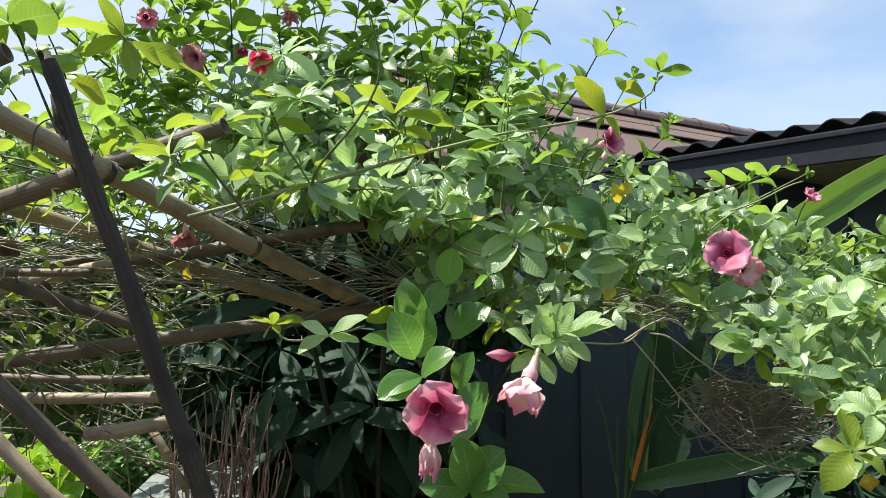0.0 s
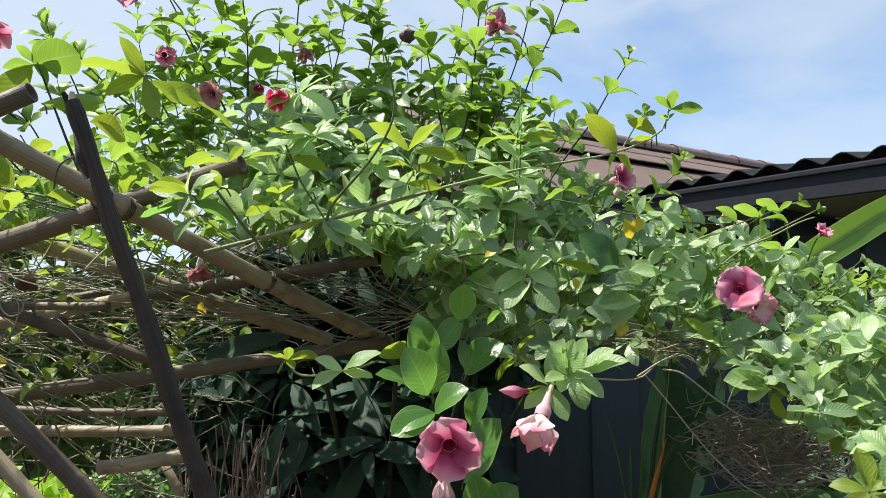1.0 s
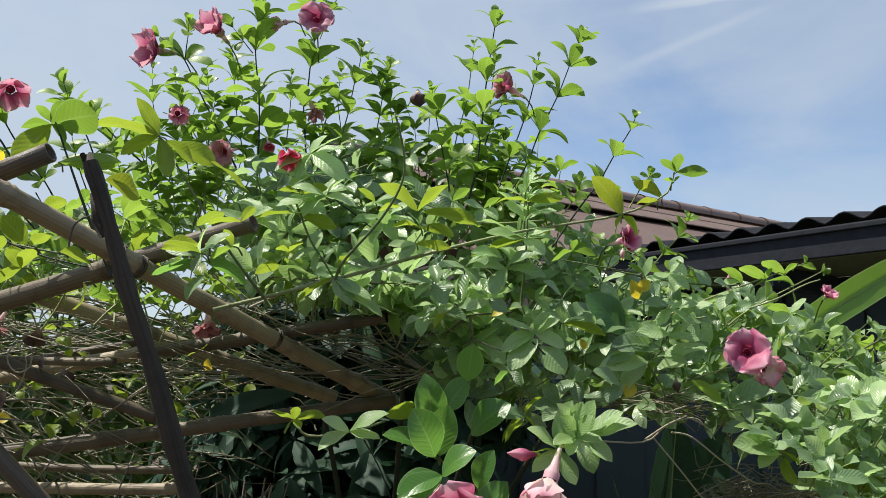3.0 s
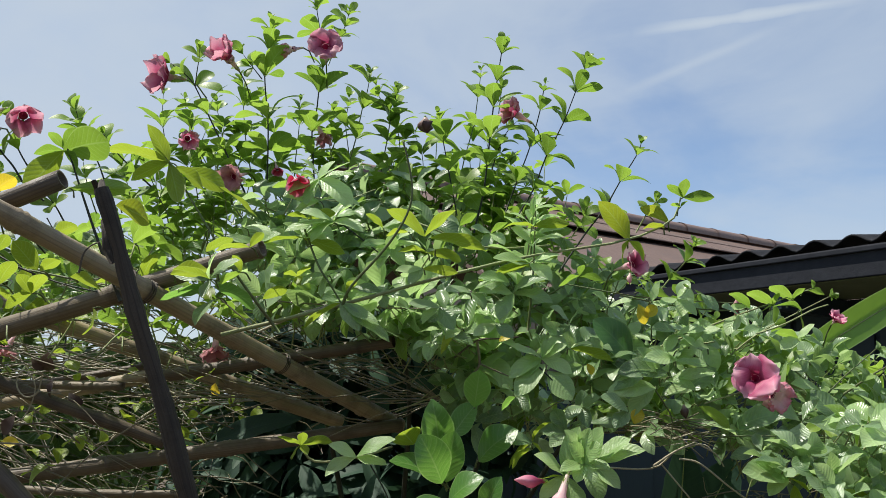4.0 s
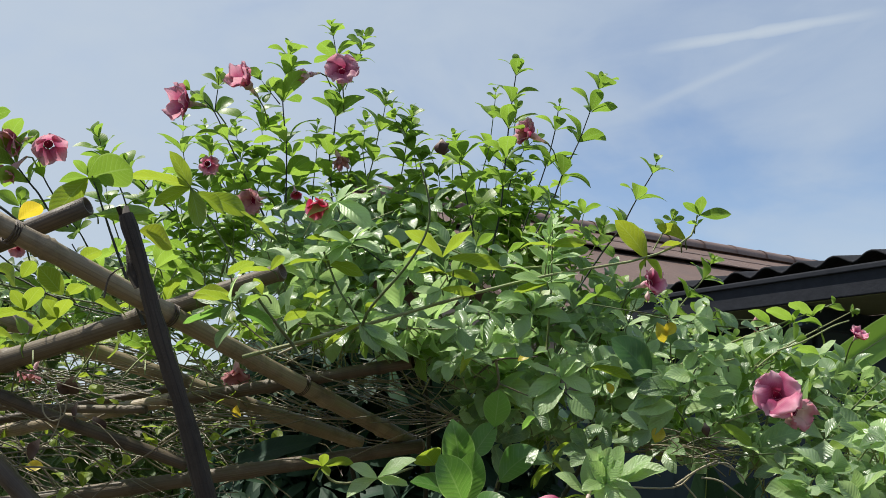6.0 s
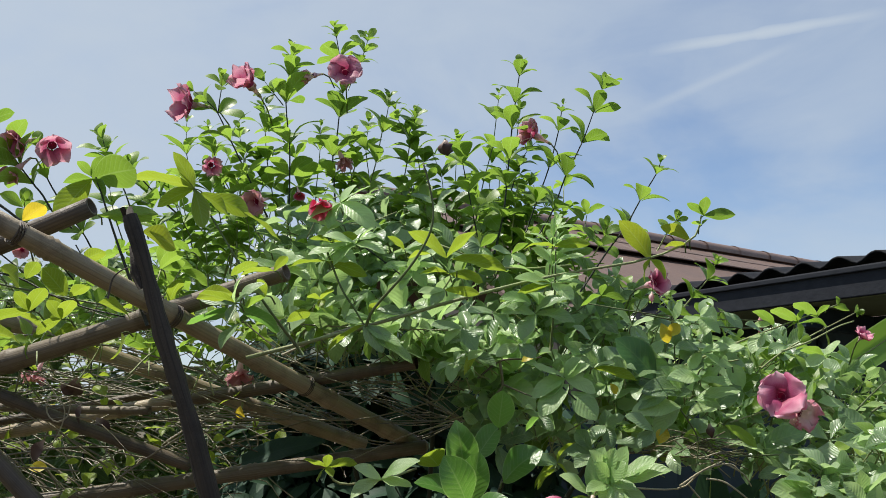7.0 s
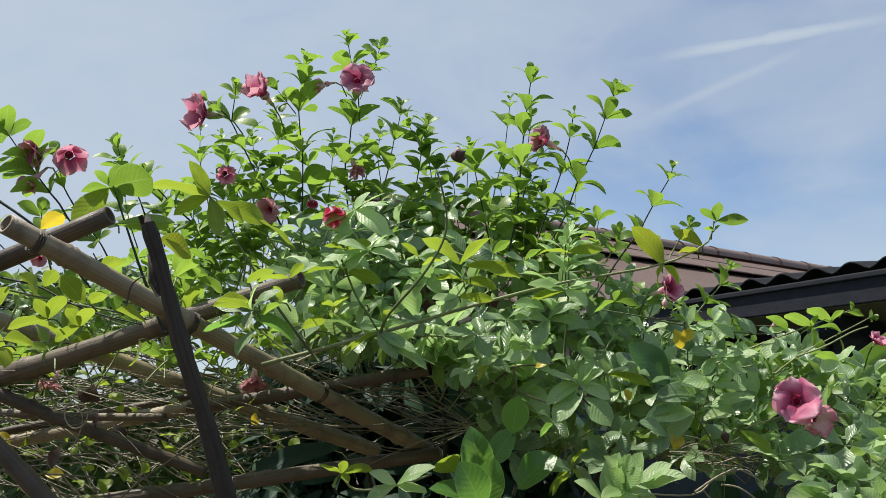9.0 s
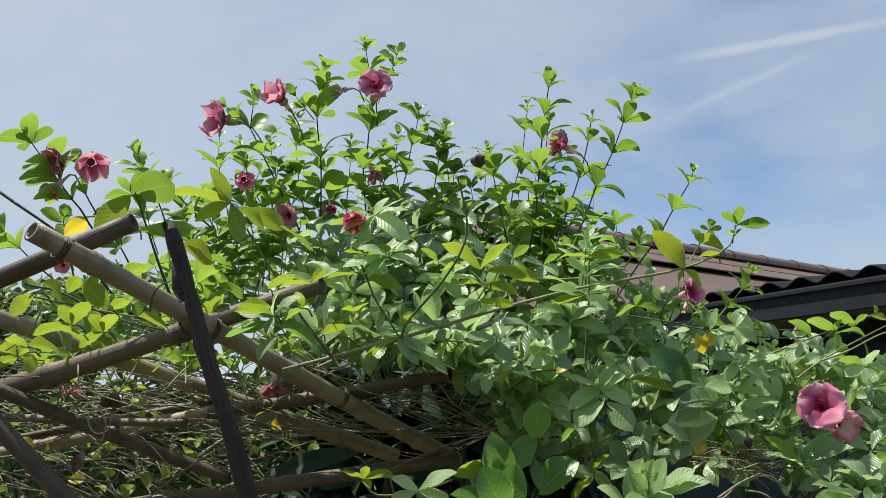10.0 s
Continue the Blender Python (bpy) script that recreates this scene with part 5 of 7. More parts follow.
    fan((0.596, 1.220, 1.758), [((0.614, 1.200, 1.749), LEAF_YOUNG, 0.80, -35)])
    fan((0.582, 1.220, 1.723), [((0.576, 1.200, 1.686), LEAF_LIME, 0.90, 10), ((0.527, 1.210, 1.726), LEAF_YOUNG, 0.90, -20)])
    # foliage in the middle of the vine
    fan((-0.074, 1.040, 1.783), [((-0.119, 1.020, 1.779), LEAF_LIME, 0.60, -45), ((-0.031, 1.020, 1.773), LEAF_LIME, 0.55, -45), ((-0.094, 1.020, 1.802), LEAF_PALE, 0.80, 0), ((-0.066, 1.020, 1.808), LEAF_PALE, 0.80, 10)])
    fan((-0.081, 1.040, 1.758), [((-0.027, 1.020, 1.749), LEAF_LIME, 0.60, -40), ((-0.121, 1.020, 1.751), LEAF_PALE, 0.70, -30), ((-0.101, 1.020, 1.731), LEAF, 0.90, 0)])
    fan((-0.203, 1.030, 1.702), [((-0.254, 1.010, 1.660), LEAF_LIME, 0.60, -20), ((-0.144, 1.010, 1.668), LEAF_PALE, 0.60, -20), ((-0.127, 1.010, 1.643), LEAF_PALE, 0.50, -10), ((-0.172, 1.010, 1.658), LEAF, 0.90, 0)])
    fan((-0.228, 1.050, 1.746), [((-0.265, 1.030, 1.728), LEAF_PALE, 1.00, 0), ((-0.234, 1.030, 1.711), LEAF_PALE, 0.60, 20), ((-0.184, 1.030, 1.755), LEAF, 0.60, -30)])
    fan((-0.269, 1.050, 1.806), [((-0.297, 1.030, 1.824), LEAF_PALE, 1.00, 10), ((-0.229, 1.030, 1.829), LEAF_PALE, 0.90, 0), ((-0.326, 1.030, 1.792), LEAF_LIME, 0.50, -50), ((-0.200, 1.030, 1.778), LEAF_LIME, 0.60, -35), ((-0.229, 1.030, 1.800), LEAF_PALE, 0.80, 0)])
    fan((-0.265, 1.060, 1.839), [((-0.218, 1.040, 1.844), LEAF_LIME, 0.70, -30), ((-0.294, 1.040, 1.839), LEAF_LIME, 0.70, -20)])
    fan((-0.277, 1.060, 1.746), [((-0.253, 1.040, 1.759), LEAF_LIME, 1.00, 0), ((-0.294, 1.040, 1.748), LEAF_LIME, 1.00, 0), ((-0.266, 1.040, 1.729), LEAF_LIME, 1.00, 0)])
    fan((-0.326, 1.050, 1.709), [((-0.286, 1.030, 1.723), LEAF_LIME, 0.90, -15)])
    fan((-0.201, 1.070, 1.726), [((-0.184, 1.050, 1.739), LEAF_LIME, 1.00, 0), ((-0.141, 1.050, 1.717), LEAF, 0.80, -10)])
    fan((-0.348, 1.000, 1.810), [((-0.303, 0.980, 1.794), LEAF_PALE, 0.90, -10), ((-0.336, 0.980, 1.823), LEAF_PALE, 1.00, 0)])
    fan((-0.130, 1.060, 1.781), [((-0.173, 1.040, 1.794), LEAF_PALE, 0.80, -10), ((-0.168, 1.040, 1.766), LEAF, 0.90, 0), ((-0.130, 1.040, 1.813), LEAF_PALE, 1.00, 0)])
    fan((-0.147, 1.080, 1.830), [((-0.110, 1.060, 1.840), LEAF_PALE, 0.90, 0), ((-0.173, 1.060, 1.848), LEAF_LIME, 0.80, -20), ((-0.104, 1.060, 1.808), LEAF, 0.90, 0)])
    fan((-0.006, 1.050, 1.723), [((0.031, 1.030, 1.741), LEAF_PALE, 0.80, -20), ((-0.046, 1.030, 1.724), LEAF, 0.90, -10), ((0.014, 1.030, 1.695), LEAF, 1.00, 0)])
    fan((-0.054, 1.050, 1.700), [((-0.079, 1.030, 1.672), LEAF_PALE, 0.90, 0), ((-0.032, 1.030, 1.664), LEAF, 1.00, 0), ((-0.101, 1.030, 1.702), LEAF, 0.90, 0)])
    fan((-0.020, 1.060, 1.667), [((-0.045, 1.040, 1.650), LEAF_PALE, 0.90, 0), ((-0.051, 1.040, 1.627), LEAF_SPECKLED, 0.70, 20)])
    fan((0.033, 1.050, 1.676), [((-0.003, 1.030, 1.655), LEAF_PALE, 0.80, -20), ((0.057, 1.030, 1.653), LEAF, 1.00, 0), ((0.013, 1.030, 1.682), LEAF, 0.90, -20)])
    fan((0.150, 1.080, 1.680), [((0.117, 1.060, 1.704), LEAF, 1.10, 0), ((0.169, 1.060, 1.704), LEAF, 1.00, 0), ((0.129, 1.060, 1.660), LEAF, 0.90, 0)])
    fan((0.213, 1.080, 1.707), [((0.244, 1.060, 1.716), LEAF_PALE, 0.90, -20), ((0.183, 1.060, 1.727), LEAF_PALE, 0.90, 0)])
    fan((0.160, 1.040, 1.750), [((0.124, 1.020, 1.729), LEAF_YOUNG, 0.80, -20), ((0.192, 1.020, 1.739), LEAF_YOUNG, 0.70, -30), ((0.163, 1.020, 1.764), LEAF_YOUNG, 0.90, 0)])
    fan((0.291, 1.120, 1.722), [((0.264, 1.100, 1.754), LEAF, 1.10, 10), ((0.300, 1.100, 1.752), LEAF_PALE, 0.90, 0), ((0.312, 1.100, 1.711), LEAF_PALE, 0.90, 0)])
    fan((0.332, 1.120, 1.727), [((0.347, 1.100, 1.739), LEAF_PALE, 1.10, 0), ((0.299, 1.100, 1.711), LEAF_PALE, 0.90, 0), ((0.357, 1.100, 1.698), LEAF_PALE, 0.80, 0)])
    fan((0.327, 1.110, 1.669), [((0.367, 1.090, 1.675), LEAF_PALE, 1.00, -10), ((0.301, 1.090, 1.639), LEAF_PALE, 0.80, 0), ((0.351, 1.090, 1.646), LEAF_PALE, 0.90, -10), ((0.281, 1.090, 1.674), LEAF, 1.00, 0)])
    fan((0.428, 1.110, 1.700), [((0.400, 1.090, 1.666), LEAF_PALE, 0.90, 0), ((0.394, 1.090, 1.711), LEAF, 1.00, 0), ((0.445, 1.090, 1.694), LEAF_PALE, 0.80, 0)])
    fan((0.539, 1.150, 1.668), [((0.501, 1.130, 1.648), LEAF_PALE, 0.90, 0), ((0.559, 1.130, 1.690), LEAF_PALE, 0.90, 0), ((0.494, 1.130, 1.675), LEAF_YOUNG, 0.90, -15), ((0.570, 1.130, 1.652), LEAF_PALE, 0.80, -20)])
    fan((0.088, 1.060, 1.500), [((0.052, 1.040, 1.464), LEAF_LIME, 0.70, 0), ((0.114, 1.040, 1.530), LEAF_LIME, 0.60, 20), ((0.048, 1.040, 1.500), LEAF, 1.10, 0), ((0.102, 1.040, 1.477), LEAF_LIME, 0.70, -10)])
    fan((0.065, 1.080, 1.566), [((0.042, 1.060, 1.582), LEAF, 1.10, 0), ((0.084, 1.060, 1.545), LEAF, 0.90, 0), ((0.042, 1.060, 1.545), LEAF_ROUND, 1.00, 0)])
    fan((0.165, 1.080, 1.554), [((0.140, 1.060, 1.534), LEAF, 1.00, 0), ((0.173, 1.060, 1.522), LEAF, 1.00, 0), ((0.191, 1.060, 1.568), LEAF, 1.20, 0)])
    fan((0.231, 1.050, 1.547), [((0.185, 1.030, 1.568), LEAF, 0.90, -10), ((0.205, 1.030, 1.523), LEAF, 1.10, 0)])
    fan((0.319, 1.090, 1.626), [((0.260, 1.070, 1.624), LEAF_PALE, 0.80, -20), ((0.360, 1.070, 1.617), LEAF_PALE, 0.80, -15), ((0.296, 1.070, 1.637), LEAF_PALE, 0.80, 10)])
    # silvery shoot and rosettes in front of the tall shoots
    sprig([(0.063, 1.160, 1.723, 0.000), (0.076, 1.150, 1.750, 0.047), (0.087, 1.140, 1.782, 0.057), (0.093, 1.130, 1.814, 0.057), (0.097, 1.120, 1.845, 0.043), (0.101, 1.110, 1.872, 0.028), (0.101, 1.100, 1.884, 0.015)], LEAF_PALE, STEM_PALE, 0.0020)
    fan((-0.250, 1.060, 1.904), [((-0.199, 1.040, 1.926), LEAF_PALE, 0.72, -20), ((-0.279, 1.040, 1.931), LEAF_PALE, 0.84, 15), ((-0.301, 1.040, 1.869), LEAF_PALE, 0.72, -20), ((-0.265, 1.040, 1.855), LEAF_PALE, 0.78, 0), ((-0.192, 1.040, 1.854), LEAF_PALE, 0.84, 15)])
    fan((-0.221, 1.040, 1.830), [((-0.270, 1.020, 1.839), LEAF_PALE, 0.72, -20), ((-0.172, 1.020, 1.810), LEAF_PALE, 0.78, 0), ((-0.251, 1.020, 1.793), LEAF_PALE, 0.84, 15), ((-0.190, 1.020, 1.852), LEAF_PALE, 0.72, -20), ((-0.292, 1.020, 1.809), LEAF_PALE, 0.78, 0)])
    fan((-0.336, 1.040, 1.790), [((-0.381, 1.020, 1.799), LEAF_PALE, 0.72, -20), ((-0.352, 1.020, 1.751), LEAF_PALE, 0.78, 0), ((-0.297, 1.020, 1.805), LEAF_PALE, 0.84, 15), ((-0.285, 1.020, 1.768), LEAF_PALE, 0.72, -20)])
    fan((-0.132, 1.060, 1.801), [((-0.180, 1.040, 1.789), LEAF_PALE, 0.72, -20), ((-0.091, 1.040, 1.820), LEAF_PALE, 0.78, 0), ((-0.109, 1.040, 1.761), LEAF_PALE, 0.84, 15), ((-0.149, 1.040, 1.757), LEAF_PALE, 0.72, -20), ((-0.082, 1.040, 1.788), LEAF_PALE, 0.78, 0)])
    fan((-0.021, 1.220, 1.866), [((-0.057, 1.200, 1.880), LEAF, 0.90, -10), ((0.009, 1.200, 1.885), LEAF_YOUNG, 0.96, 0), ((-0.004, 1.200, 1.834), LEAF_PALE, 1.02, 15)])
    fan((0.035, 1.220, 1.853), [((-0.002, 1.200, 1.859), LEAF, 0.90, -10), ((0.064, 1.200, 1.869), LEAF_YOUNG, 0.96, 0), ((0.058, 1.200, 1.828), LEAF_PALE, 1.02, 15), ((0.023, 1.200, 1.818), LEAF, 0.90, -10)])
    fan((-0.042, 1.200, 1.839), [((-0.071, 1.180, 1.845), LEAF, 0.90, -10), ((-0.052, 1.180, 1.804), LEAF_YOUNG, 0.96, 0), ((-0.010, 1.180, 1.824), LEAF_PALE, 1.02, 15)])
    fan((0.104, 1.250, 1.870), [((0.071, 1.230, 1.881), LEAF, 0.90, -10), ((0.133, 1.230, 1.876), LEAF_YOUNG, 0.96, 0), ((0.116, 1.230, 1.840), LEAF_PALE, 1.02, 15)])
    # leaves over the grey pole
    fan((-0.349, 0.850, 1.709), [((-0.391, 0.830, 1.718), LEAF_LIME, 0.75, -20), ((-0.307, 0.830, 1.731), LEAF, 0.80, 0), ((-0.351, 0.830, 1.682), LEAF, 0.80, 0), ((-0.336, 0.830, 1.740), LEAF_PALE, 0.80, 10)])
    fan((-0.312, 0.860, 1.720), [((-0.334, 0.840, 1.702), LEAF_YOUNG, 0.90, 0), ((-0.319, 0.840, 1.739), LEAF_LIME, 0.80, 10)])
    fan((-0.308, 0.880, 1.757), [((-0.347, 0.860, 1.748), LEAF_LIME, 0.60, -40), ((-0.286, 0.860, 1.773), LEAF_LIME, 0.80, 0)])
    # the low front: round leaves and pale rosettes
    fan((-0.047, 0.970, 1.448), [((-0.079, 0.950, 1.514), LEAF_ROUND, 0.95, 30)], ROUND_BLADE)
    fan((-0.041, 0.985, 1.448), [((-0.030, 0.965, 1.519), LEAF_ROUND, 0.80, 25)], ROUND_BLADE)
    fan((-0.046, 1.000, 1.442), [((-0.121, 0.980, 1.476), LEAF_ROUND, 0.85, 15)], ROUND_BLADE)
    fan((-0.051, 1.020, 1.481), [((-0.063, 1.000, 1.562), LEAF_ROUND, 0.75, 30)], ROUND_BLADE)
    fan((-0.037, 0.930, 1.428), [((-0.096, 0.910, 1.407), LEAF_ROUND, 0.80, -10), ((-0.094, 0.900, 1.403), LEAF_ROUND, 0.75, -15), ((0.007, 0.910, 1.462), LEAF_ROUND, 1.00, -5)], ROUND_BLADE)
    fan((0.013, 0.980, 1.405), [((0.034, 0.960, 1.459), LEAF_ROUND, 0.75, 10)], ROUND_BLADE)
    fan((-0.001, 1.020, 1.551), [((0.006, 1.000, 1.604), LEAF_ROUND, 0.95, 20)], ROUND_BLADE)
    fan((-0.033, 1.060, 1.505), [((0.003, 1.040, 1.555), LEAF_ROUND, 0.90, 20)], ROUND_BLADE)
    fan((0.008, 1.060, 1.471), [((0.065, 1.040, 1.518), LEAF_ROUND, 1.00, 10)], ROUND_BLADE)
    fan((0.006, 1.020, 1.319), [((0.056, 1.000, 1.412), LEAF_ROUND, 0.90, 10)], ROUND_BLADE)
    fan((0.031, 1.000, 1.261), [((0.017, 0.980, 1.338), LEAF_ROUND, 0.95, 20), ((0.078, 0.980, 1.322), LEAF_ROUND, 1.00, 10), ((-0.041, 0.980, 1.271), LEAF_ROUND, 0.90, -5), ((0.087, 0.980, 1.237), LEAF_ROUND, 0.90, 0)], ROUND_BLADE)
    fan((0.039, 1.030, 1.252), [((0.139, 1.010, 1.254), LEAF_ROUND, 0.70, -20)], ROUND_BLADE)
    fan((-0.088, 1.010, 1.497), [((-0.105, 0.990, 1.515), LEAF_LIME, 1.90, 10)], ROUND_BLADE)
    fan((-0.241, 0.960, 1.497), [((-0.270, 0.940, 1.509), LEAF_LIME, 0.80, -30), ((-0.249, 0.940, 1.479), LEAF_LIME, 1.00, 0), ((-0.235, 0.940, 1.515), LEAF_LIME, 1.00, 0), ((-0.196, 0.940, 1.503), LEAF_LIME, 0.60, -50), ((-0.228, 0.940, 1.486), LEAF_LIME, 0.90, 0)])
    fan((-0.166, 0.970, 1.481), [((-0.205, 0.950, 1.457), LEAF_PALE, 0.85, -5), ((-0.202, 0.950, 1.499), LEAF_PALE, 0.75, -25), ((-0.111, 0.950, 1.507), LEAF_PALE, 0.75, -15), ((-0.122, 0.950, 1.473), LEAF_PALE, 0.80, -20)])
    fan((0.123, 0.980, 1.459), [((0.142, 0.960, 1.527), LEAF_PALE, 0.90, 10), ((0.149, 0.960, 1.503), LEAF_PALE, 1.00, 15), ((0.169, 0.960, 1.480), LEAF_PALE, 0.70, -10), ((0.145, 0.960, 1.414), LEAF_PALE, 0.90, 10), ((0.080, 0.970, 1.488), LEAF_PALE, 1.00, 20), ((0.068, 0.970, 1.451), LEAF_LIME, 0.80, -25), ((0.087, 0.970, 1.429), LEAF_PALE, 0.80, -10)])
    fan((0.160, 1.000, 1.474), [((0.177, 0.980, 1.527), LEAF_PALE, 1.00, 0), ((0.174, 0.980, 1.427), LEAF_PALE, 1.00, 10)])
    fan((0.168, 1.000, 1.474), [((0.237, 0.980, 1.495), LEAF_PALE, 0.85, -10), ((0.217, 0.980, 1.511), LEAF_PALE, 0.90, -20), ((0.200, 0.980, 1.443), LEAF_PALE, 0.90, 0)])
    fan((0.082, 1.030, 1.493), [((0.053, 1.010, 1.465), LEAF_LIME, 0.80, 0)])
    fan((0.442, 1.000, 1.458), [((0.370, 0.980, 1.468), LEAF_PALE, 1.00, -10), ((0.388, 0.980, 1.481), LEAF_PALE, 0.90, -30), ((0.470, 0.980, 1.470), LEAF_LIME, 1.10, 0), ((0.465, 0.980, 1.436), LEAF_LIME, 1.00, 0), ((0.405, 0.980, 1.436), LEAF_PALE, 0.90, 0)])
    fan((0.450, 1.000, 1.449), [((0.457, 0.980, 1.414), LEAF_LIME, 1.10, 10)])
    fan((0.686, 1.150, 1.519), [((0.618, 1.130, 1.547), LEAF_PALE, 0.80, -20), ((0.722, 1.130, 1.533), LEAF_PALE, 0.80, -30), ((0.709, 1.130, 1.504), LEAF_YELLOW, 0.90, -20), ((0.615, 1.140, 1.496), LEAF_PALE, 0.80, -20)])
    fan((0.515, 0.860, 1.326), [((0.473, 0.840, 1.363), LEAF_PALE, 1.10, 0), ((0.484, 0.840, 1.310), LEAF_PALE, 1.10, 10), ((0.539, 0.840, 1.344), LEAF_PALE, 1.00, -10)])
    fan((0.147, 0.955, 1.478), [((0.121, 0.935, 1.506), LEAF_PALE, 1.10, 0), ((0.165, 0.935, 1.508), LEAF_PALE, 1.10, 10), ((0.178, 0.935, 1.472), LEAF_PALE, 1.00, -10), ((0.111, 0.935, 1.469), LEAF_PALE, 1.00, -10), ((0.132, 0.935, 1.455), LEAF_PALE, 1.10, 0), ((0.157, 0.935, 1.456), LEAF_PALE, 1.10, 5)])
    fan((0.143, 0.965, 1.485), [((0.154, 0.945, 1.526), LEAF_PALE, 0.90, 20), ((0.118, 0.945, 1.523), LEAF_PALE, 0.90, 10)])
    # right-hand chain of leaves
    shoot([(0.319, 1.300, 1.647), (0.450, 1.260, 1.704), (0.534, 1.240, 1.736), (0.612, 1.240, 1.765)], 2, 0.040, 3, LEAF_YOUNG, STEM_PALE, start=0.25, spread=60)
    shoot([(0.494, 1.400, 1.631), (0.567, 1.380, 1.694), (0.703, 1.360, 1.767)], 3, 0.042, 3, LEAF_YOUNG, STEM_PALE, start=0.2, spread=60)
    shoot([(0.587, 1.300, 1.496), (0.653, 1.280, 1.588), (0.739, 1.280, 1.661)], 4, 0.045, 3, LEAF, STEM, start=0.2)
    shoot([(0.616, 1.300, 1.413), (0.713, 1.280, 1.496), (0.816, 1.260, 1.527)], 4, 0.048, 3, LEAF, STEM, start=0.2)
    shoot([(0.704, 1.340, 1.580), (0.781, 1.320, 1.632), (0.856, 1.300, 1.652)], 4, 0.048, 3, LEAF, STEM, start=0.2)
    for p, q in (((0.277, 1.150, 1.721), (0.288, 1.140, 1.687)), ((0.010, 1.100, 1.556), (0.015, 1.100, 1.592)), ((0.008, 1.100, 1.557), (-0.000, 1.100, 1.591)), ((0.709, 1.200, 1.499), (0.751, 1.200, 1.510))):
        single(p, q, LEAF_YELLOW, 1.2, 15)
    for p, q in (((0.007, 1.120, 1.565), (0.003, 1.110, 1.594)), ((0.187, 1.140, 1.621), (0.199, 1.130, 1.606)), ((0.246, 1.080, 1.528), (0.255, 1.070, 1.552)), ((0.042, 1.120, 1.654), (0.060, 1.110, 1.669)), ((0.289, 1.150, 1.699), (0.304, 1.140, 1.719))):
        single(p, q, LEAF_YELLOW, 1.5, float(rng.normal(0, 30)))


build_shoots()


def build_flowers():
    flower((-0.019, 0.860, 1.393), (0.02, -0.93, -0.28), 0.088, 72, PETAL, spin=20, crumple=0.12, broad=1.22, label="open pink trumpet flower with a dark throat")
    flower((-0.026, 0.875, 1.346), (-0.20, -0.14, -1), 0.098, 14, PETAL_PALE, spin=10, twist=35, label="withered pale pink bloom hanging down", tube_len=0.020, cup=0.35, crumple=0.5, neck=0.66, broad=0.95)
    flower((0.103, 0.930, 1.416), (-0.36, -0.44, -0.82), 0.098, 44, PETAL_PALE, spin=40, twist=22, label="pale pink flower hanging half open", tube_len=0.034, cup=1.1, crumple=0.05, neck=1.05, broad=1.3)
    bud((0.091, 0.950, 1.455), (-1, -0.2, 0.05), 0.042, PETAL_DEEP, 0.34, "deep pink furled bud")
    flower((0.426, 1.050, 1.600), (-0.20, -0.94, 0.16), 0.074, 80, PETAL, spin=5, cup=0.12, crumple=0.30, broad=1.4, neck=0.8, label="open bright pink trumpet flower")
    flower((0.463, 1.080, 1.575), (0.25, -0.90, -0.2), 0.062, 56, PETAL_PALE, spin=40, cup=0.4, crumple=0.8)
    flower((-0.630, 1.360, 2.205), (-0.74, -0.60, -0.10), 0.100, 54, PETAL_DEEP, spin=0, crumple=0.4, cup=0.3, tube_len=0.028, broad=1.2, label="pink flower seen from its side against the sky")
    flower((-0.504, 1.360, 2.253), (-0.38, -0.84, 0.36), 0.098, 38, PETAL_DEEP, spin=30, crumple=0.35, cup=0.5, broad=1.25, tube_len=0.028)
    flower((-0.296, 1.340, 2.268), (0.10, -0.95, 0.22), 0.074, 70, PETAL_DEEP, spin=12, crumple=0.25, broad=1.4)
    flower((-0.375, 1.380, 2.275), (-0.75, -0.35, -0.30), 0.056, 24, PETAL_PALE, spin=0, crumple=0.4, tube_len=0.03, broad=0.85)
    flower((-0.778, 1.140, 2.030), (0.50, -0.50, -0.58), 0.078, 42, PETAL_DEEP, spin=0, tube_len=0.03)
    flower((-0.836, 1.130, 2.034), (-0.50, -0.62, -0.45), 0.068, 46, PETAL_DEEP, spin=33, tube_len=0.03)
    flower((-0.837, 1.130, 1.980), (-0.3, -0.45, -0.7), 0.052, 40, PETAL_DEEP, spin=33)
    flower((0.087, 1.360, 2.136), (-0.80, -0.55, 0.22), 0.068, 48, PETAL_DEEP, spin=10, cup=0.2)
    bud((-0.080, 1.000, 1.986), (0.15, -0.3, -1), 0.028, PETAL_DEAD, 0.75, "dried brown flower head")
    flower((-0.582, 1.400, 2.083), (0.45, -0.78, -0.42), 0.062, 40, PETAL_DEEP, spin=10, crumple=0.7)
    flower((-0.468, 1.340, 1.985), (-0.40, -0.80, -0.40), 0.062, 50, PETAL_OLD, spin=44, crumple=0.8)
    flower((-0.282, 1.050, 1.893), (0.30, -0.60, -0.55), 0.046, 50, PETAL_RED, spin=20, tube_len=0.03, label="red-throated bloom half hidden by pale leaves")
    flower((-0.393, 1.400, 2.018), (0.3, -0.5, -0.8), 0.034, 45, PETAL_RED, spin=15)
    flower((-0.313, 1.460, 2.113), (0.4, -0.25, -0.85), 0.052, 34, PETAL_OLD, spin=15, crumple=1.0)
    flower((0.275, 1.160, 1.791), (0.5, -0.75, 0.1), 0.056, 52, PETAL, spin=25)
    bud((0.267, 1.160, 1.775), (-0.1, -0.2, -1), 0.02, PETAL_PALE, 0.4)
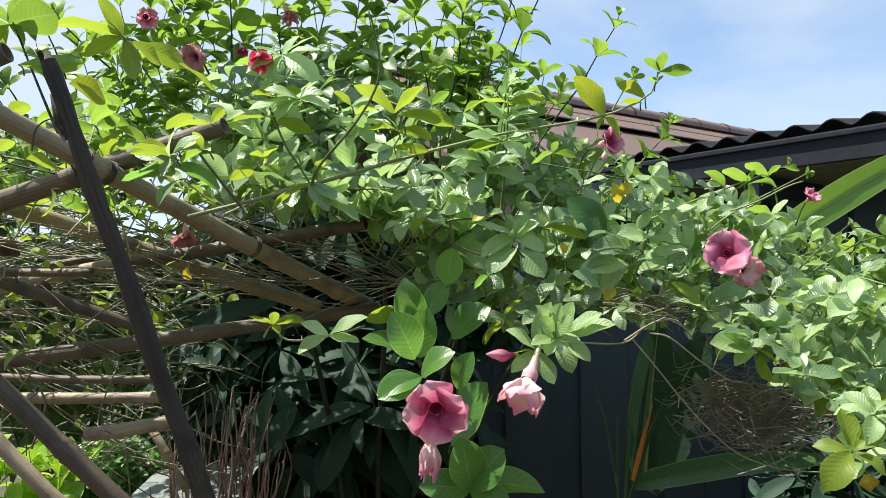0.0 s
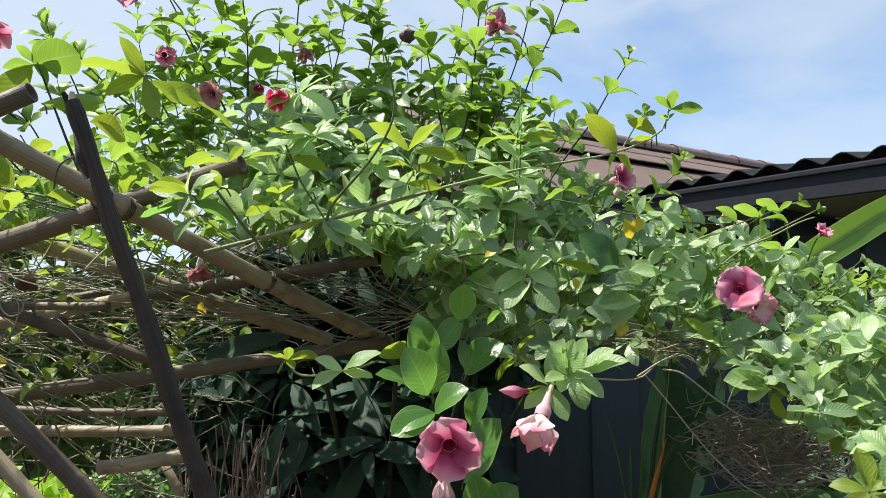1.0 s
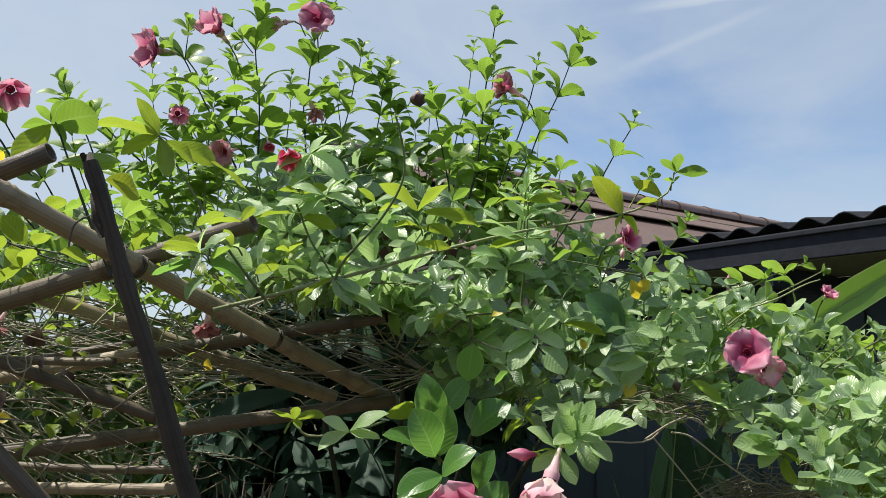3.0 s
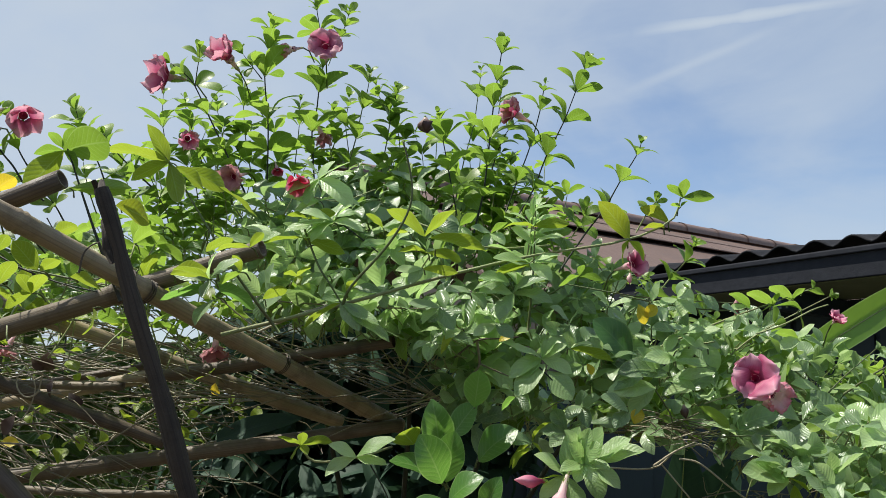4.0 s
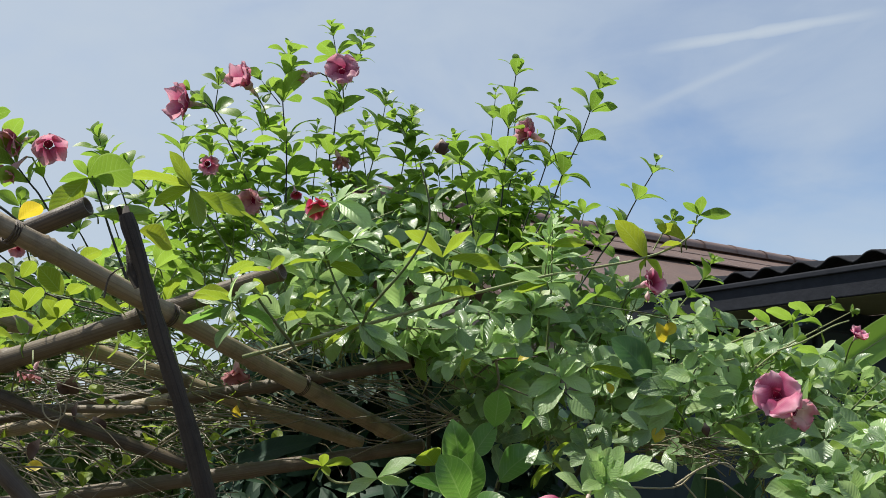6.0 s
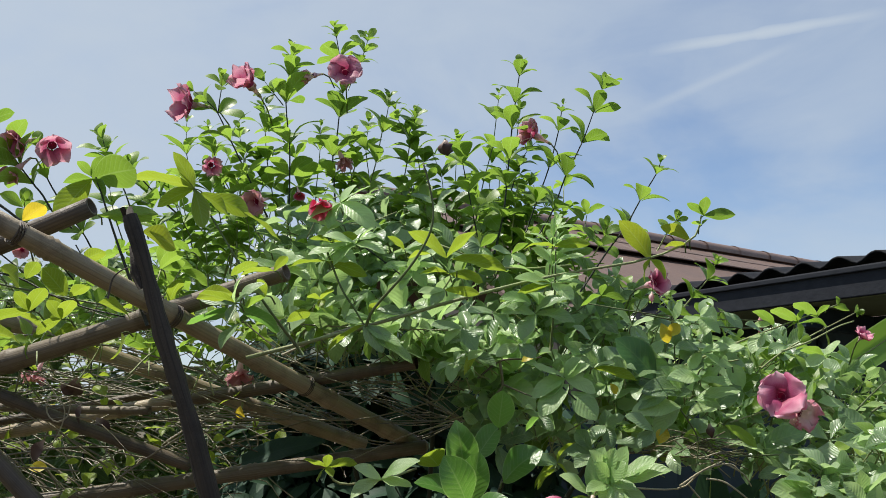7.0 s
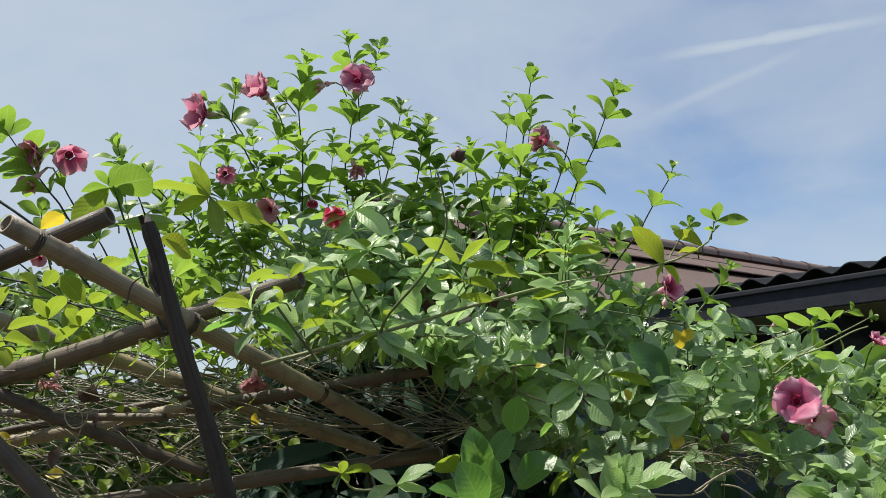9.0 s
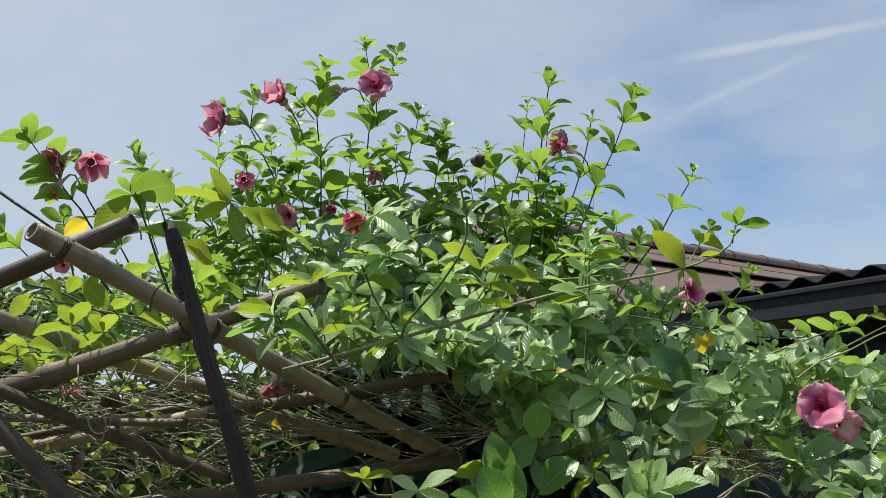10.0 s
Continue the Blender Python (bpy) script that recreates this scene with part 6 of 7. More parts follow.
    bud((0.495, 1.300, 1.722), (0.1, 0.0, 1), 0.030, PETAL_OLD, 0.38)
    flower((-0.460, 1.280, 1.639), (0.15, -0.40, -0.90), 0.058, 56, PETAL_OLD, spin=15, crumple=0.7, label="pink flower in the shade behind the poles")
    flower((-0.906, 1.400, 1.643), (-0.2, -0.35, -0.90), 0.056, 56, PETAL_OLD, spin=55, crumple=0.7)
    flower((-0.758, 1.050, 1.823), (0.1, -0.8, -0.4), 0.03, 60, PETAL_OLD, spin=55)
    flower((0.708, 1.350, 1.722), (0.35, -0.6, 0.6), 0.042, 46, PETAL, spin=20, crumple=0.6, tube_len=0.02)
    bud((0.572, 0.950, 1.291), (0.05, -0.3, -1), 0.022, LEAF_YELLOW, 1.0, "small yellow-green seed pod")
    bud((0.330, 1.100, 1.558), (0.1, -0.1, -1), 0.022, PETAL_DEAD, 0.5)


build_flowers()

# outline of the leafy mass over the trellis: x, lower z, upper z
OUTLINE = ((-1.10, 1.66, 1.78), (-0.75, 1.68, 1.89), (-0.50, 1.76, 1.98), (-0.25, 1.71, 2.01), (-0.10, 1.67, 1.99), (-0.02, 1.52, 1.97), (0.10, 1.48, 1.91), (0.25, 1.52, 1.84),
           (0.45, 1.49, 1.73), (0.70, 1.41, 1.66), (0.95, 1.22, 1.63), (1.40, 1.10, 1.58))


def outline(x):
    for (x0, l0, h0), (x1, l1, h1) in zip(OUTLINE, OUTLINE[1:]):
        if x0 <= x <= x1:
            f = (x - x0) / (x1 - x0)
            return l0 + (l1 - l0) * f, h0 + (h1 - h0) * f
    return OUTLINE[-1][1:]


# gaps fitted to the camera's view, where bare twigs and shade show: x, z, half breadth, half height
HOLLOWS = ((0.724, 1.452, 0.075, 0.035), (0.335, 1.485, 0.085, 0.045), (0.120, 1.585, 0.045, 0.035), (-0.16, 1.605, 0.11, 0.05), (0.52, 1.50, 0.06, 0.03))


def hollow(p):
    """True inside one of the hollows, which widen along the camera's sight lines."""
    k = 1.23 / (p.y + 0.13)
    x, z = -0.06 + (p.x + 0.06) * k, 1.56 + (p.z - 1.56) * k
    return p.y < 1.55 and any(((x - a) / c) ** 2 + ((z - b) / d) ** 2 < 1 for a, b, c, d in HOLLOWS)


def build_mass():
    """The dense foliage: rings of leaves on short side stems, in front of and above one another."""
    for layer, total in ((0, 660), (1, 250), (2, 180), (3, 150)):
        for _ in range(total):
            x = rng.uniform(-0.95 if layer else -0.40, 1.25)
            if x > 0.78 and rng.random() < 0.4:
                continue
            lo, hi = outline(x)
            s = rng.random() * (0.78 if layer > 1 else 1.0)
            z = lo + (hi - lo) * s
            y = 1.13 + 0.22 * s + 0.16 * max(0.0, x - 0.2) + layer * 0.16 + rng.uniform(0, 0.17)
            if x < -0.42:
                y += 0.30
            k = (y + 0.13) / 1.45
            x, z = -0.05 + (x + 0.05) * k, 1.56 + (z - 1.56) * k
            axis = Vector((rng.normal(-0.22, 0.5), -0.46 + rng.normal(0, 0.5), 0.70 + rng.normal(0, 0.35))).normalized()
            size = (0.036 + 0.030 * rng.random() ** 1.2) * (0.85 if s > 0.8 else 1)
            pick = rng.random()
            buf = leaves_young if pick < 0.16 + 0.3 * (s > 0.72) + 0.4 * (x < -0.45) else leaves_pale if pick < 0.40 else leaves_mature
            p = Vector((x, y, z))
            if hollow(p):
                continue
            for m in whorl_leaves(p, axis, int(rng.integers(3, 6)), size, rng.uniform(58, 84), 1.4):
                lay(buf, OVAL[int(rng.integers(len(OVAL)))], m)
            back = p - axis * rng.uniform(0.03, 0.09) + Vector((rng.normal(0, 0.03), 0.06, -0.01))
            tube(stems_fill, curve_points([back, back.lerp(p, 0.5) + Vector(rng.normal(0, 0.006, 3)), p], 5), 0.0014, sides=4)
    # long thin runners that show between the leaves
    for _ in range(10):
        x = rng.uniform(-0.35, 0.9)
        lo, hi = outline(x)
        p = Vector((x, rng.uniform(1.14, 1.28), lo + (hi - lo) * rng.uniform(0.15, 0.8)))
        e = p + Vector((rng.normal(0.05, 0.16), rng.normal(0, 0.05), rng.normal(0.03, 0.08)))
        e.z = min(e.z, outline(e.x)[1] - 0.06)
        tube(stems_fill, curve_points([p, p.lerp(e, 0.5) + Vector(rng.normal(0, 0.015, 3)), e], 8), rng.uniform(0.0010, 0.0018), sides=4)
    # sunlit skirt at the lower edge, and leaves between the poles, part lime to look back-lit
    for where, total in ((0, 78), (1, 56)):
        for _ in range(total):
            if where == 0:
                p = Vector((rng.uniform(0.50, 0.95), rng.uniform(0.96, 1.2), 0))
                f = min(1.0, max(0.0, (p.x - 0.5) / 0.35))
                p.z = 1.54 - rng.random() * (0.06 + 0.34 * f * f)
                buf = leaves_pale if rng.random() < 0.12 else leaves_young if rng.random() < 0.3 else leaves_mature
                axis = Vector((rng.normal(0.1, 0.3), -0.6, 0.75)).normalized()
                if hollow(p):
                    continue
            else:
                p = Vector((rng.uniform(-0.85, -0.30), 0, 0))
                p.y = max(1.0, 0.70 + (p.x + 0.60) * 1.724 + 0.16) + rng.uniform(0.04, 0.28)
                p.z = rng.uniform(1.66, 1.80) + 0.1 * (p.y - 1.0)
                buf = leaves_young if rng.random() < 0.7 else leaves_lime
                axis = Vector((rng.normal(0, 0.4), rng.normal(0, 0.4), 0.8)).normalized()
            for m in whorl_leaves(p, axis, 4, rng.uniform(0.036, 0.054), 68, 1.4):
                lay(buf, OVAL[int(rng.integers(len(OVAL)))], m)
            q = p - axis * 0.09
            tube(stems_fill, curve_points([q, q.lerp(p, 0.5) + Vector(rng.normal(0, 0.006, 3)), p], 5), 0.0014, sides=4)
    # leaves that hang in front at the low end, some lime or pale to look lit
    for _ in range(54):
        f, d = 0.1 + 0.9 * rng.random() ** 0.7, rng.random()
        p = Vector((0.38 + 0.32 * f, 1.04 - 0.16 * d + rng.uniform(-0.02, 0.03), 0))
        p.z = 1.495 - d * (0.05 + 0.25 * f ** 1.5)
        axis = Vector((rng.normal(-0.2, 0.35), rng.normal(-0.5, 0.3), 0.8)).normalized()
        buf = leaves_mature if d < 0.55 or rng.random() < 0.5 else leaves_lime if rng.random() < 0.5 else leaves_pale
        for m in whorl_leaves(p, axis, 4, rng.uniform(0.030, 0.050), 68, 1.4):
            lay(buf, OVAL[int(rng.integers(len(OVAL)))], m)
        q = p - axis * 0.05 + Vector((0, 0.03, 0))
        tube(stems_fill, curve_points([q, q.lerp(p, 0.5) + Vector(rng.normal(0, 0.006, 3)), p], 5), 0.0013, sides=4)
    # leaves that droop over the hollow at the low end of the thick pole
    for _ in range(26):
        p = Vector((rng.uniform(-0.16, 0.06), rng.uniform(1.06, 1.22), rng.uniform(1.64, 1.73)))
        axis = Vector((rng.normal(-0.3, 0.35), rng.normal(-0.5, 0.3), 0.7)).normalized()
        for m in whorl_leaves(p, axis, 4, rng.uniform(0.036, 0.056), 72, 1.4):
            lay(leaves_mature if rng.random() < 0.7 else leaves_pale, OVAL[int(rng.integers(len(OVAL)))], m)
        q = p - axis * 0.05 + Vector((0.02, 0.04, 0))
        tube(stems_fill, curve_points([q, q.lerp(p, 0.5) + Vector(rng.normal(0, 0.006, 3)), p], 5), 0.0013, sides=4)
    # more upright tips behind the tall ones
    for _ in range(40):
        x = rng.uniform(-0.72, 0.22)
        lo, hi = outline(x)
        y = rng.uniform(1.42, 1.75)
        k = (y + 0.13) / 1.45
        top = Vector((-0.05 + (x + 0.05) * k, y, 1.56 + (hi + rng.uniform(-0.02, 0.12) - 1.56) * k))
        foot = top + Vector((rng.normal(0, 0.05), rng.normal(0, 0.03), -rng.uniform(0.18, 0.28)))
        pts = curve_points([foot, foot.lerp(top, 0.5) + Vector(rng.normal(0, 0.008, 3)), top], 8)
        tube(stems_fill, pts, [0.002 - 0.00012 * i for i in range(9)], sides=4)
        for i in (2, 3, 5, 6, 8):
            axis = (pts[min(i + 1, 8)] - pts[i - 1]).normalized()
            for m in whorl_leaves(pts[i], axis, 4, 0.064 - 0.003 * i, 62 - (12 if i == 8 else 0)):
                lay(leaves_young, OVAL[int(rng.integers(len(OVAL)))], m)


build_mass()


def build_tangle():
    """Dry runners and twigs that lie over the poles and hang in the hollow below."""
    def behind(x, y):
        """Keeps a twig behind the thick pole."""
        return max(y, 0.70 + (x + 0.60) * 1.724 + 0.10) if x < -0.10 else y
    for _ in range(270):
        x, y = rng.uniform(-1.15, -0.05), rng.uniform(1.05, 1.75)
        z = 1.60 + rng.normal(0, 0.09) - 0.10 * (x + 0.5)
        length = rng.uniform(0.2, 0.62)
        way = Vector((1, rng.normal(0.1, 0.2), rng.normal(-0.20, 0.32))).normalized()
        p = Vector((x - 0.2, y, z))
        e = p + way * length + Vector((0, 0, rng.normal(-0.02, 0.04)))
        p.y, e.y = behind(p.x, p.y), behind(e.x, e.y)
        if max(p.z, e.z) > 1.80:
            continue
        if e.x > -0.05:
            e = p + (e - p) * ((-0.05 - p.x) / (e.x - p.x))
        if e.x > -0.45:
            e.z = max(e.z, 1.56)
        c = p.lerp(e, 0.5)
        if c.x > -0.52 and c.z < 1.787 - (c.x + 0.6) * 0.6 - 0.02 and rng.random() < 0.97:
            continue
        mid = p.lerp(e, 0.5) + Vector((rng.normal(0, 0.03), rng.uniform(0, 0.05), rng.normal(0.01, 0.045)))
        tube(twigs_dry, curve_points([p, mid, e], 9), rng.uniform(0.0006, 0.0016), sides=4)
    for _ in range(120):
        x, y = rng.uniform(-1.15, -0.6), rng.uniform(1.3, 2.0)
        z = rng.uniform(1.15, 1.62)
        way = Vector((rng.normal(0.7, 0.5), rng.normal(0, 0.3), rng.normal(-0.1, 0.45))).normalized()
        p = Vector((x, y, z))
        length = rng.uniform(0.10, 0.28)
        tube(twigs_dry, curve_points([p, p + way * length * 0.5 + Vector(rng.normal(0, 0.03, 3)), p + way * length], 7), rng.uniform(0.0008, 0.0020), sides=4)
    # the matted nest of twigs under the leaves
    for _ in range(260):
        c = Vector((0.583, 1.300, 1.313)) + Vector((rng.normal(0, 0.058), rng.normal(0, 0.05), rng.normal(0, 0.026)))
        way = Vector((1, rng.normal(0, 0.5), rng.normal(-0.15, 0.4))).normalized()
        length = rng.uniform(0.04, 0.15)
        tube(nest, curve_points([c - way * length / 2, c + Vector(rng.normal(0, 0.020, 3)), c + way * length / 2 + Vector((0, 0, rng.normal(0, 0.02)))], 7), rng.uniform(0.0006, 0.0014), sides=4)
    for _ in range(80):
        c = Vector((0.518, 1.240, 1.370)) + Vector((rng.normal(0, 0.05), rng.normal(0, 0.03), rng.normal(0, 0.022)))
        way = Vector((1, rng.normal(0, 0.5), rng.normal(-0.2, 0.4))).normalized()
        length = rng.uniform(0.02, 0.09)
        tube(twigs_dry, curve_points([c - way * length / 2, c + Vector(rng.normal(0, 0.014, 3)), c + way * length / 2], 6), rng.uniform(0.0005, 0.0011), sides=4)
    for _ in range(48):
        c = Vector((0.328, 1.200, 1.515)) + Vector((rng.normal(0, 0.035), rng.normal(0, 0.03), rng.normal(0, 0.012)))
        way = Vector((1, rng.normal(0, 0.4), rng.normal(-0.05, 0.2))).normalized()
        length = rng.uniform(0.05, 0.16)
        tube(twigs_dry, curve_points([c - way * length / 2, c + Vector(rng.normal(0, 0.012, 3)), c + way * length / 2], 6), rng.uniform(0.0005, 0.0012), sides=4)
    # leaves between the poles, lime so that they seem to glow, and dead ones caught on them
    for _ in range(84):
        x = rng.uniform(-1.05, -0.40)
        p = Vector((x, behind(x, rng.uniform(1.05, 1.6)) + 0.05, rng.uniform(1.42, 1.74)))
        for m in whorl_leaves(p, (rng.normal(0, 0.4), rng.normal(-0.2, 0.4), 0.8), int(rng.integers(1, 3)), rng.uniform(0.022, 0.046), 75, 1.5):
            lay(leaves_lime, OVAL[int(rng.integers(len(OVAL)))], m)
    for p, q, mat in (((-0.672, 1.100, 1.626), (-0.678, 1.100, 1.585), PETAL_DEAD), ((-0.650, 1.080, 1.585), (-0.660, 1.080, 1.554), PETAL_DEAD), ((-0.697, 1.100, 1.617), (-0.678, 1.100, 1.597), PETAL_DEAD), ((-0.415, 0.900, 1.560), (-0.430, 0.900, 1.552), PETAL_DEAD),
                      ((-0.821, 1.300, 1.582), (-0.802, 1.300, 1.586), LEAF_YELLOW), ((-0.843, 1.300, 1.472), (-0.811, 1.300, 1.477), LEAF_YELLOW), ((-0.433, 1.200, 1.583), (-0.434, 1.200, 1.558), LEAF_YELLOW), ((-0.949, 1.300, 1.547), (-0.915, 1.300, 1.532), LEAF_YELLOW),
                      ((-0.739, 1.150, 1.526), (-0.764, 1.150, 1.494), PETAL_DEAD), ((-0.642, 1.120, 1.563), (-0.621, 1.120, 1.535), PETAL_DEAD), ((-0.491, 1.200, 1.512), (-0.473, 1.200, 1.491), LEAF_LIME), ((-0.477, 1.200, 1.526), (-0.458, 1.200, 1.536), LEAF_LIME)):
        single(p, q, mat, 1.4, float(rng.normal(0, 40)), name="dead_leaf" if mat is PETAL_DEAD else "leaf")
    # trunks from the ground up into the leaves
    for k in range(4):
        b = Buffer()
        x = -0.22 + 0.06 * k
        tube(b, curve_points([(x, 1.95 + 0.04 * k, -0.03), (x + 0.03, 1.92, 0.5), (x - 0.02 + 0.03 * k, 1.85, 1.05), (x - 0.10 + 0.14 * k, 1.62, 1.56), (x - 0.2 + 0.2 * k, 1.5, 1.68)], 24), [0.009 - 0.0002 * i for i in range(25)], sides=8, lump=0.1, close=False)
        part("trunk", b.mesh("trunk", STEM_DARK), vine)


build_tangle()


def hanging(points, r, mat=STEM_PALE, label=""):
    b = Buffer()
    tube(b, curve_points(points, 20), [r * (1.1 - 0.02 * i) for i in range(21)], sides=6)
    part("runner", b.mesh("runner", mat), vine, label)


hanging([(0.286, 1.080, 1.469), (0.326, 1.080, 1.421), (0.360, 1.080, 1.378), (0.399, 1.080, 1.334), (0.450, 1.080, 1.291), (0.520, 1.080, 1.268), (0.607, 1.080, 1.263)], 0.0012, RUNNER_DRY_LIT, "thin bare runner hanging in a curve")
hanging([(0.161, 1.030, 1.469), (0.280, 1.120, 1.459), (0.317, 1.120, 1.484), (0.346, 1.120, 1.495), (0.367, 1.120, 1.496), (0.380, 1.120, 1.484)], 0.0015, RUNNER_DRY_LIT)
hanging([(0.320, 1.100, 1.476), (0.351, 1.100, 1.469), (0.399, 1.100, 1.432), (0.443, 1.100, 1.403), (0.463, 1.100, 1.400)], 0.0015, RUNNER_DRY_LIT)
hanging([(0.358, 1.080, 1.382), (0.356, 1.080, 1.363)], 0.0011, RUNNER_DRY_LIT)
hanging([(0.377, 1.150, 1.507), (0.465, 1.150, 1.510), (0.568, 1.150, 1.508), (0.629, 1.150, 1.500)], 0.0011, STEM)
hanging([(0.264, 1.300, 1.505), (0.483, 1.300, 1.504), (0.744, 1.300, 1.489)], 0.0011, STEM)
hanging([(-0.157, 1.100, 1.460), (-0.131, 1.100, 1.416), (-0.109, 1.100, 1.360)], 0.0012, STEM_DARK)
hanging([(-0.788, 1.000, 1.767), (-0.686, 1.000, 1.745), (-0.551, 1.000, 1.718), (-0.476, 1.100, 1.690)], 0.0018, STEM)
hanging([(0.156, 1.200, 1.762), (0.303, 1.180, 1.736), (0.469, 1.200, 1.731)], 0.0011, STEM)

hanging([(-0.622, 0.990, 1.586), (-0.625, 0.990, 1.563), (-0.641, 0.990, 1.556), (-0.654, 0.990, 1.567), (-0.657, 0.990, 1.583), (-0.648, 0.990, 1.594), (-0.635, 0.990, 1.583), (-0.629, 0.990, 1.567), (-0.634, 0.990, 1.543), (-0.644, 0.990, 1.523)], 0.0012, RUNNER_DRY_LIT, "pale dead tendril curled in a loop")
hanging([(-0.599, 1.000, 1.625), (-0.550, 1.000, 1.611), (-0.515, 1.000, 1.600), (-0.488, 1.000, 1.590)], 0.0011, RUNNER_DRY_LIT)
hanging([(-0.736, 1.050, 1.636), (-0.698, 1.050, 1.623), (-0.651, 1.050, 1.608), (-0.568, 1.050, 1.586)], 0.0011, RUNNER_DRY_LIT)
hanging([(-0.520, 1.200, 1.575), (-0.489, 1.200, 1.566), (-0.439, 1.200, 1.555), (-0.379, 1.200, 1.527)], 0.0011, RUNNER_DRY_LIT)
hanging([(-0.503, 1.150, 1.573), (-0.478, 1.150, 1.562), (-0.450, 1.150, 1.561)], 0.0016, RUNNER_DRY_LIT)
hanging([(-0.433, 1.180, 1.727), (-0.362, 1.180, 1.673), (-0.282, 1.180, 1.630), (-0.224, 1.180, 1.616)], 0.0013, TWIG)
hanging([(-0.427, 1.200, 1.695), (-0.366, 1.200, 1.665), (-0.276, 1.200, 1.641), (-0.207, 1.200, 1.622)], 0.0012, TWIG)
hanging([(-0.329, 1.040, 1.657), (-0.262, 1.040, 1.687), (-0.205, 1.040, 1.704)], 0.0018, RUNNER_DRY_LIT)
hanging([(-0.265, 1.040, 1.817), (-0.242, 1.040, 1.762), (-0.219, 1.040, 1.727), (-0.202, 1.040, 1.700), (-0.178, 1.040, 1.666), (-0.157, 1.040, 1.644)], 0.0016, STEM)
hanging([(-0.214, 1.060, 1.834), (-0.177, 1.060, 1.806), (-0.136, 1.060, 1.774)], 0.0014, STEM_DARK)
hanging([(-0.029, 1.140, 1.628), (0.008, 1.140, 1.656), (0.045, 1.140, 1.660), (0.077, 1.140, 1.663)], 0.0016, TWIG_DARK)
hanging([(0.008, 1.140, 1.656), (0.012, 1.140, 1.619), (0.002, 1.140, 1.601), (0.007, 1.140, 1.588)], 0.0022, TWIG)
hanging([(0.012, 1.140, 1.619), (0.043, 1.140, 1.606), (0.061, 1.140, 1.599)], 0.0014, TWIG)
hanging([(0.281, 1.100, 1.587), (0.298, 1.100, 1.562), (0.311, 1.100, 1.533), (0.305, 1.100, 1.491)], 0.0014, STEM)
hanging([(0.286, 1.140, 1.531), (0.319, 1.140, 1.506), (0.359, 1.140, 1.515)], 0.0013, RUNNER_DRY_LIT)
hanging([(0.284, 1.120, 1.463), (0.320, 1.120, 1.486), (0.351, 1.120, 1.500)], 0.0018, RUNNER_DRY_LIT)
hanging([(0.358, 1.140, 1.499), (0.390, 1.140, 1.481), (0.402, 1.140, 1.462)], 0.0013, RUNNER_DRY_LIT)
hanging([(0.355, 1.080, 1.560), (0.390, 1.080, 1.571), (0.424, 1.080, 1.579), (0.512, 1.080, 1.582)], 0.0012, STEM_PALE)
hanging([(0.201, 1.200, 1.539), (0.230, 1.200, 1.553), (0.428, 1.200, 1.504), (0.579, 1.200, 1.500)], 0.0012, STEM)
hanging([(0.096, 1.030, 1.610), (0.120, 1.030, 1.586), (0.142, 1.030, 1.559)], 0.0012, STEM_DARK)
hanging([(0.249, 1.150, 1.735), (0.339, 1.150, 1.719), (0.404, 1.150, 1.713), (0.457, 1.150, 1.714)], 0.0013, STEM)
hanging([(0.492, 1.200, 1.679), (0.540, 1.200, 1.696), (0.590, 1.200, 1.721), (0.619, 1.200, 1.731)], 0.0016, STEM_PALE)
hanging([(-0.767, 0.970, 1.777), (-0.708, 0.970, 1.763), (-0.661, 0.970, 1.740), (-0.607, 0.970, 1.720), (-0.546, 0.970, 1.706)], 0.0016, STEM_DARK)
hanging([(-0.640, 0.990, 1.818), (-0.628, 0.990, 1.800), (-0.624, 0.990, 1.794)], 0.0010, STEM_DARK)
hanging([(-0.494, 0.800, 1.707), (-0.491, 0.800, 1.730), (-0.483, 0.800, 1.741), (-0.472, 0.800, 1.746)], 0.0012, TWIG_DARK)
hanging([(-0.454, 1.250, 1.605), (-0.445, 1.250, 1.598), (-0.444, 1.250, 1.578), (-0.445, 1.250, 1.562)], 0.0024, STEM_PALE)

part("foliage", leaves_mature.mesh("foliage", LEAF), vine, "dense mid-green oval leaves", "stuff")
part("young_foliage", leaves_young.mesh("young_foliage", LEAF_YOUNG), vine, "yellow-green young leaves", "stuff")
part("lime_foliage", leaves_lime.mesh("lime_foliage", LEAF_LIME), vine, "lime-green leaves, lit look put into their colour", "stuff")
part("pale_foliage", leaves_pale.mesh("pale_foliage", LEAF_PALE), vine, "pale glossy leaves", "stuff")
part("stem_fill", stems_fill.mesh("stem_fill", STEM_PALE), vine, "thin green side stems", "stuff")
part("twig_nest", nest.mesh("twig_nest", NEST), vine, "matted dark nest of dead twigs", "stuff")
part("dry_tangle", twigs_dry.mesh("dry_tangle", TWIG), vine, "tangled dry tan runners and twigs", "stuff")

# ---------------------------------------------------------------- plants below and behind


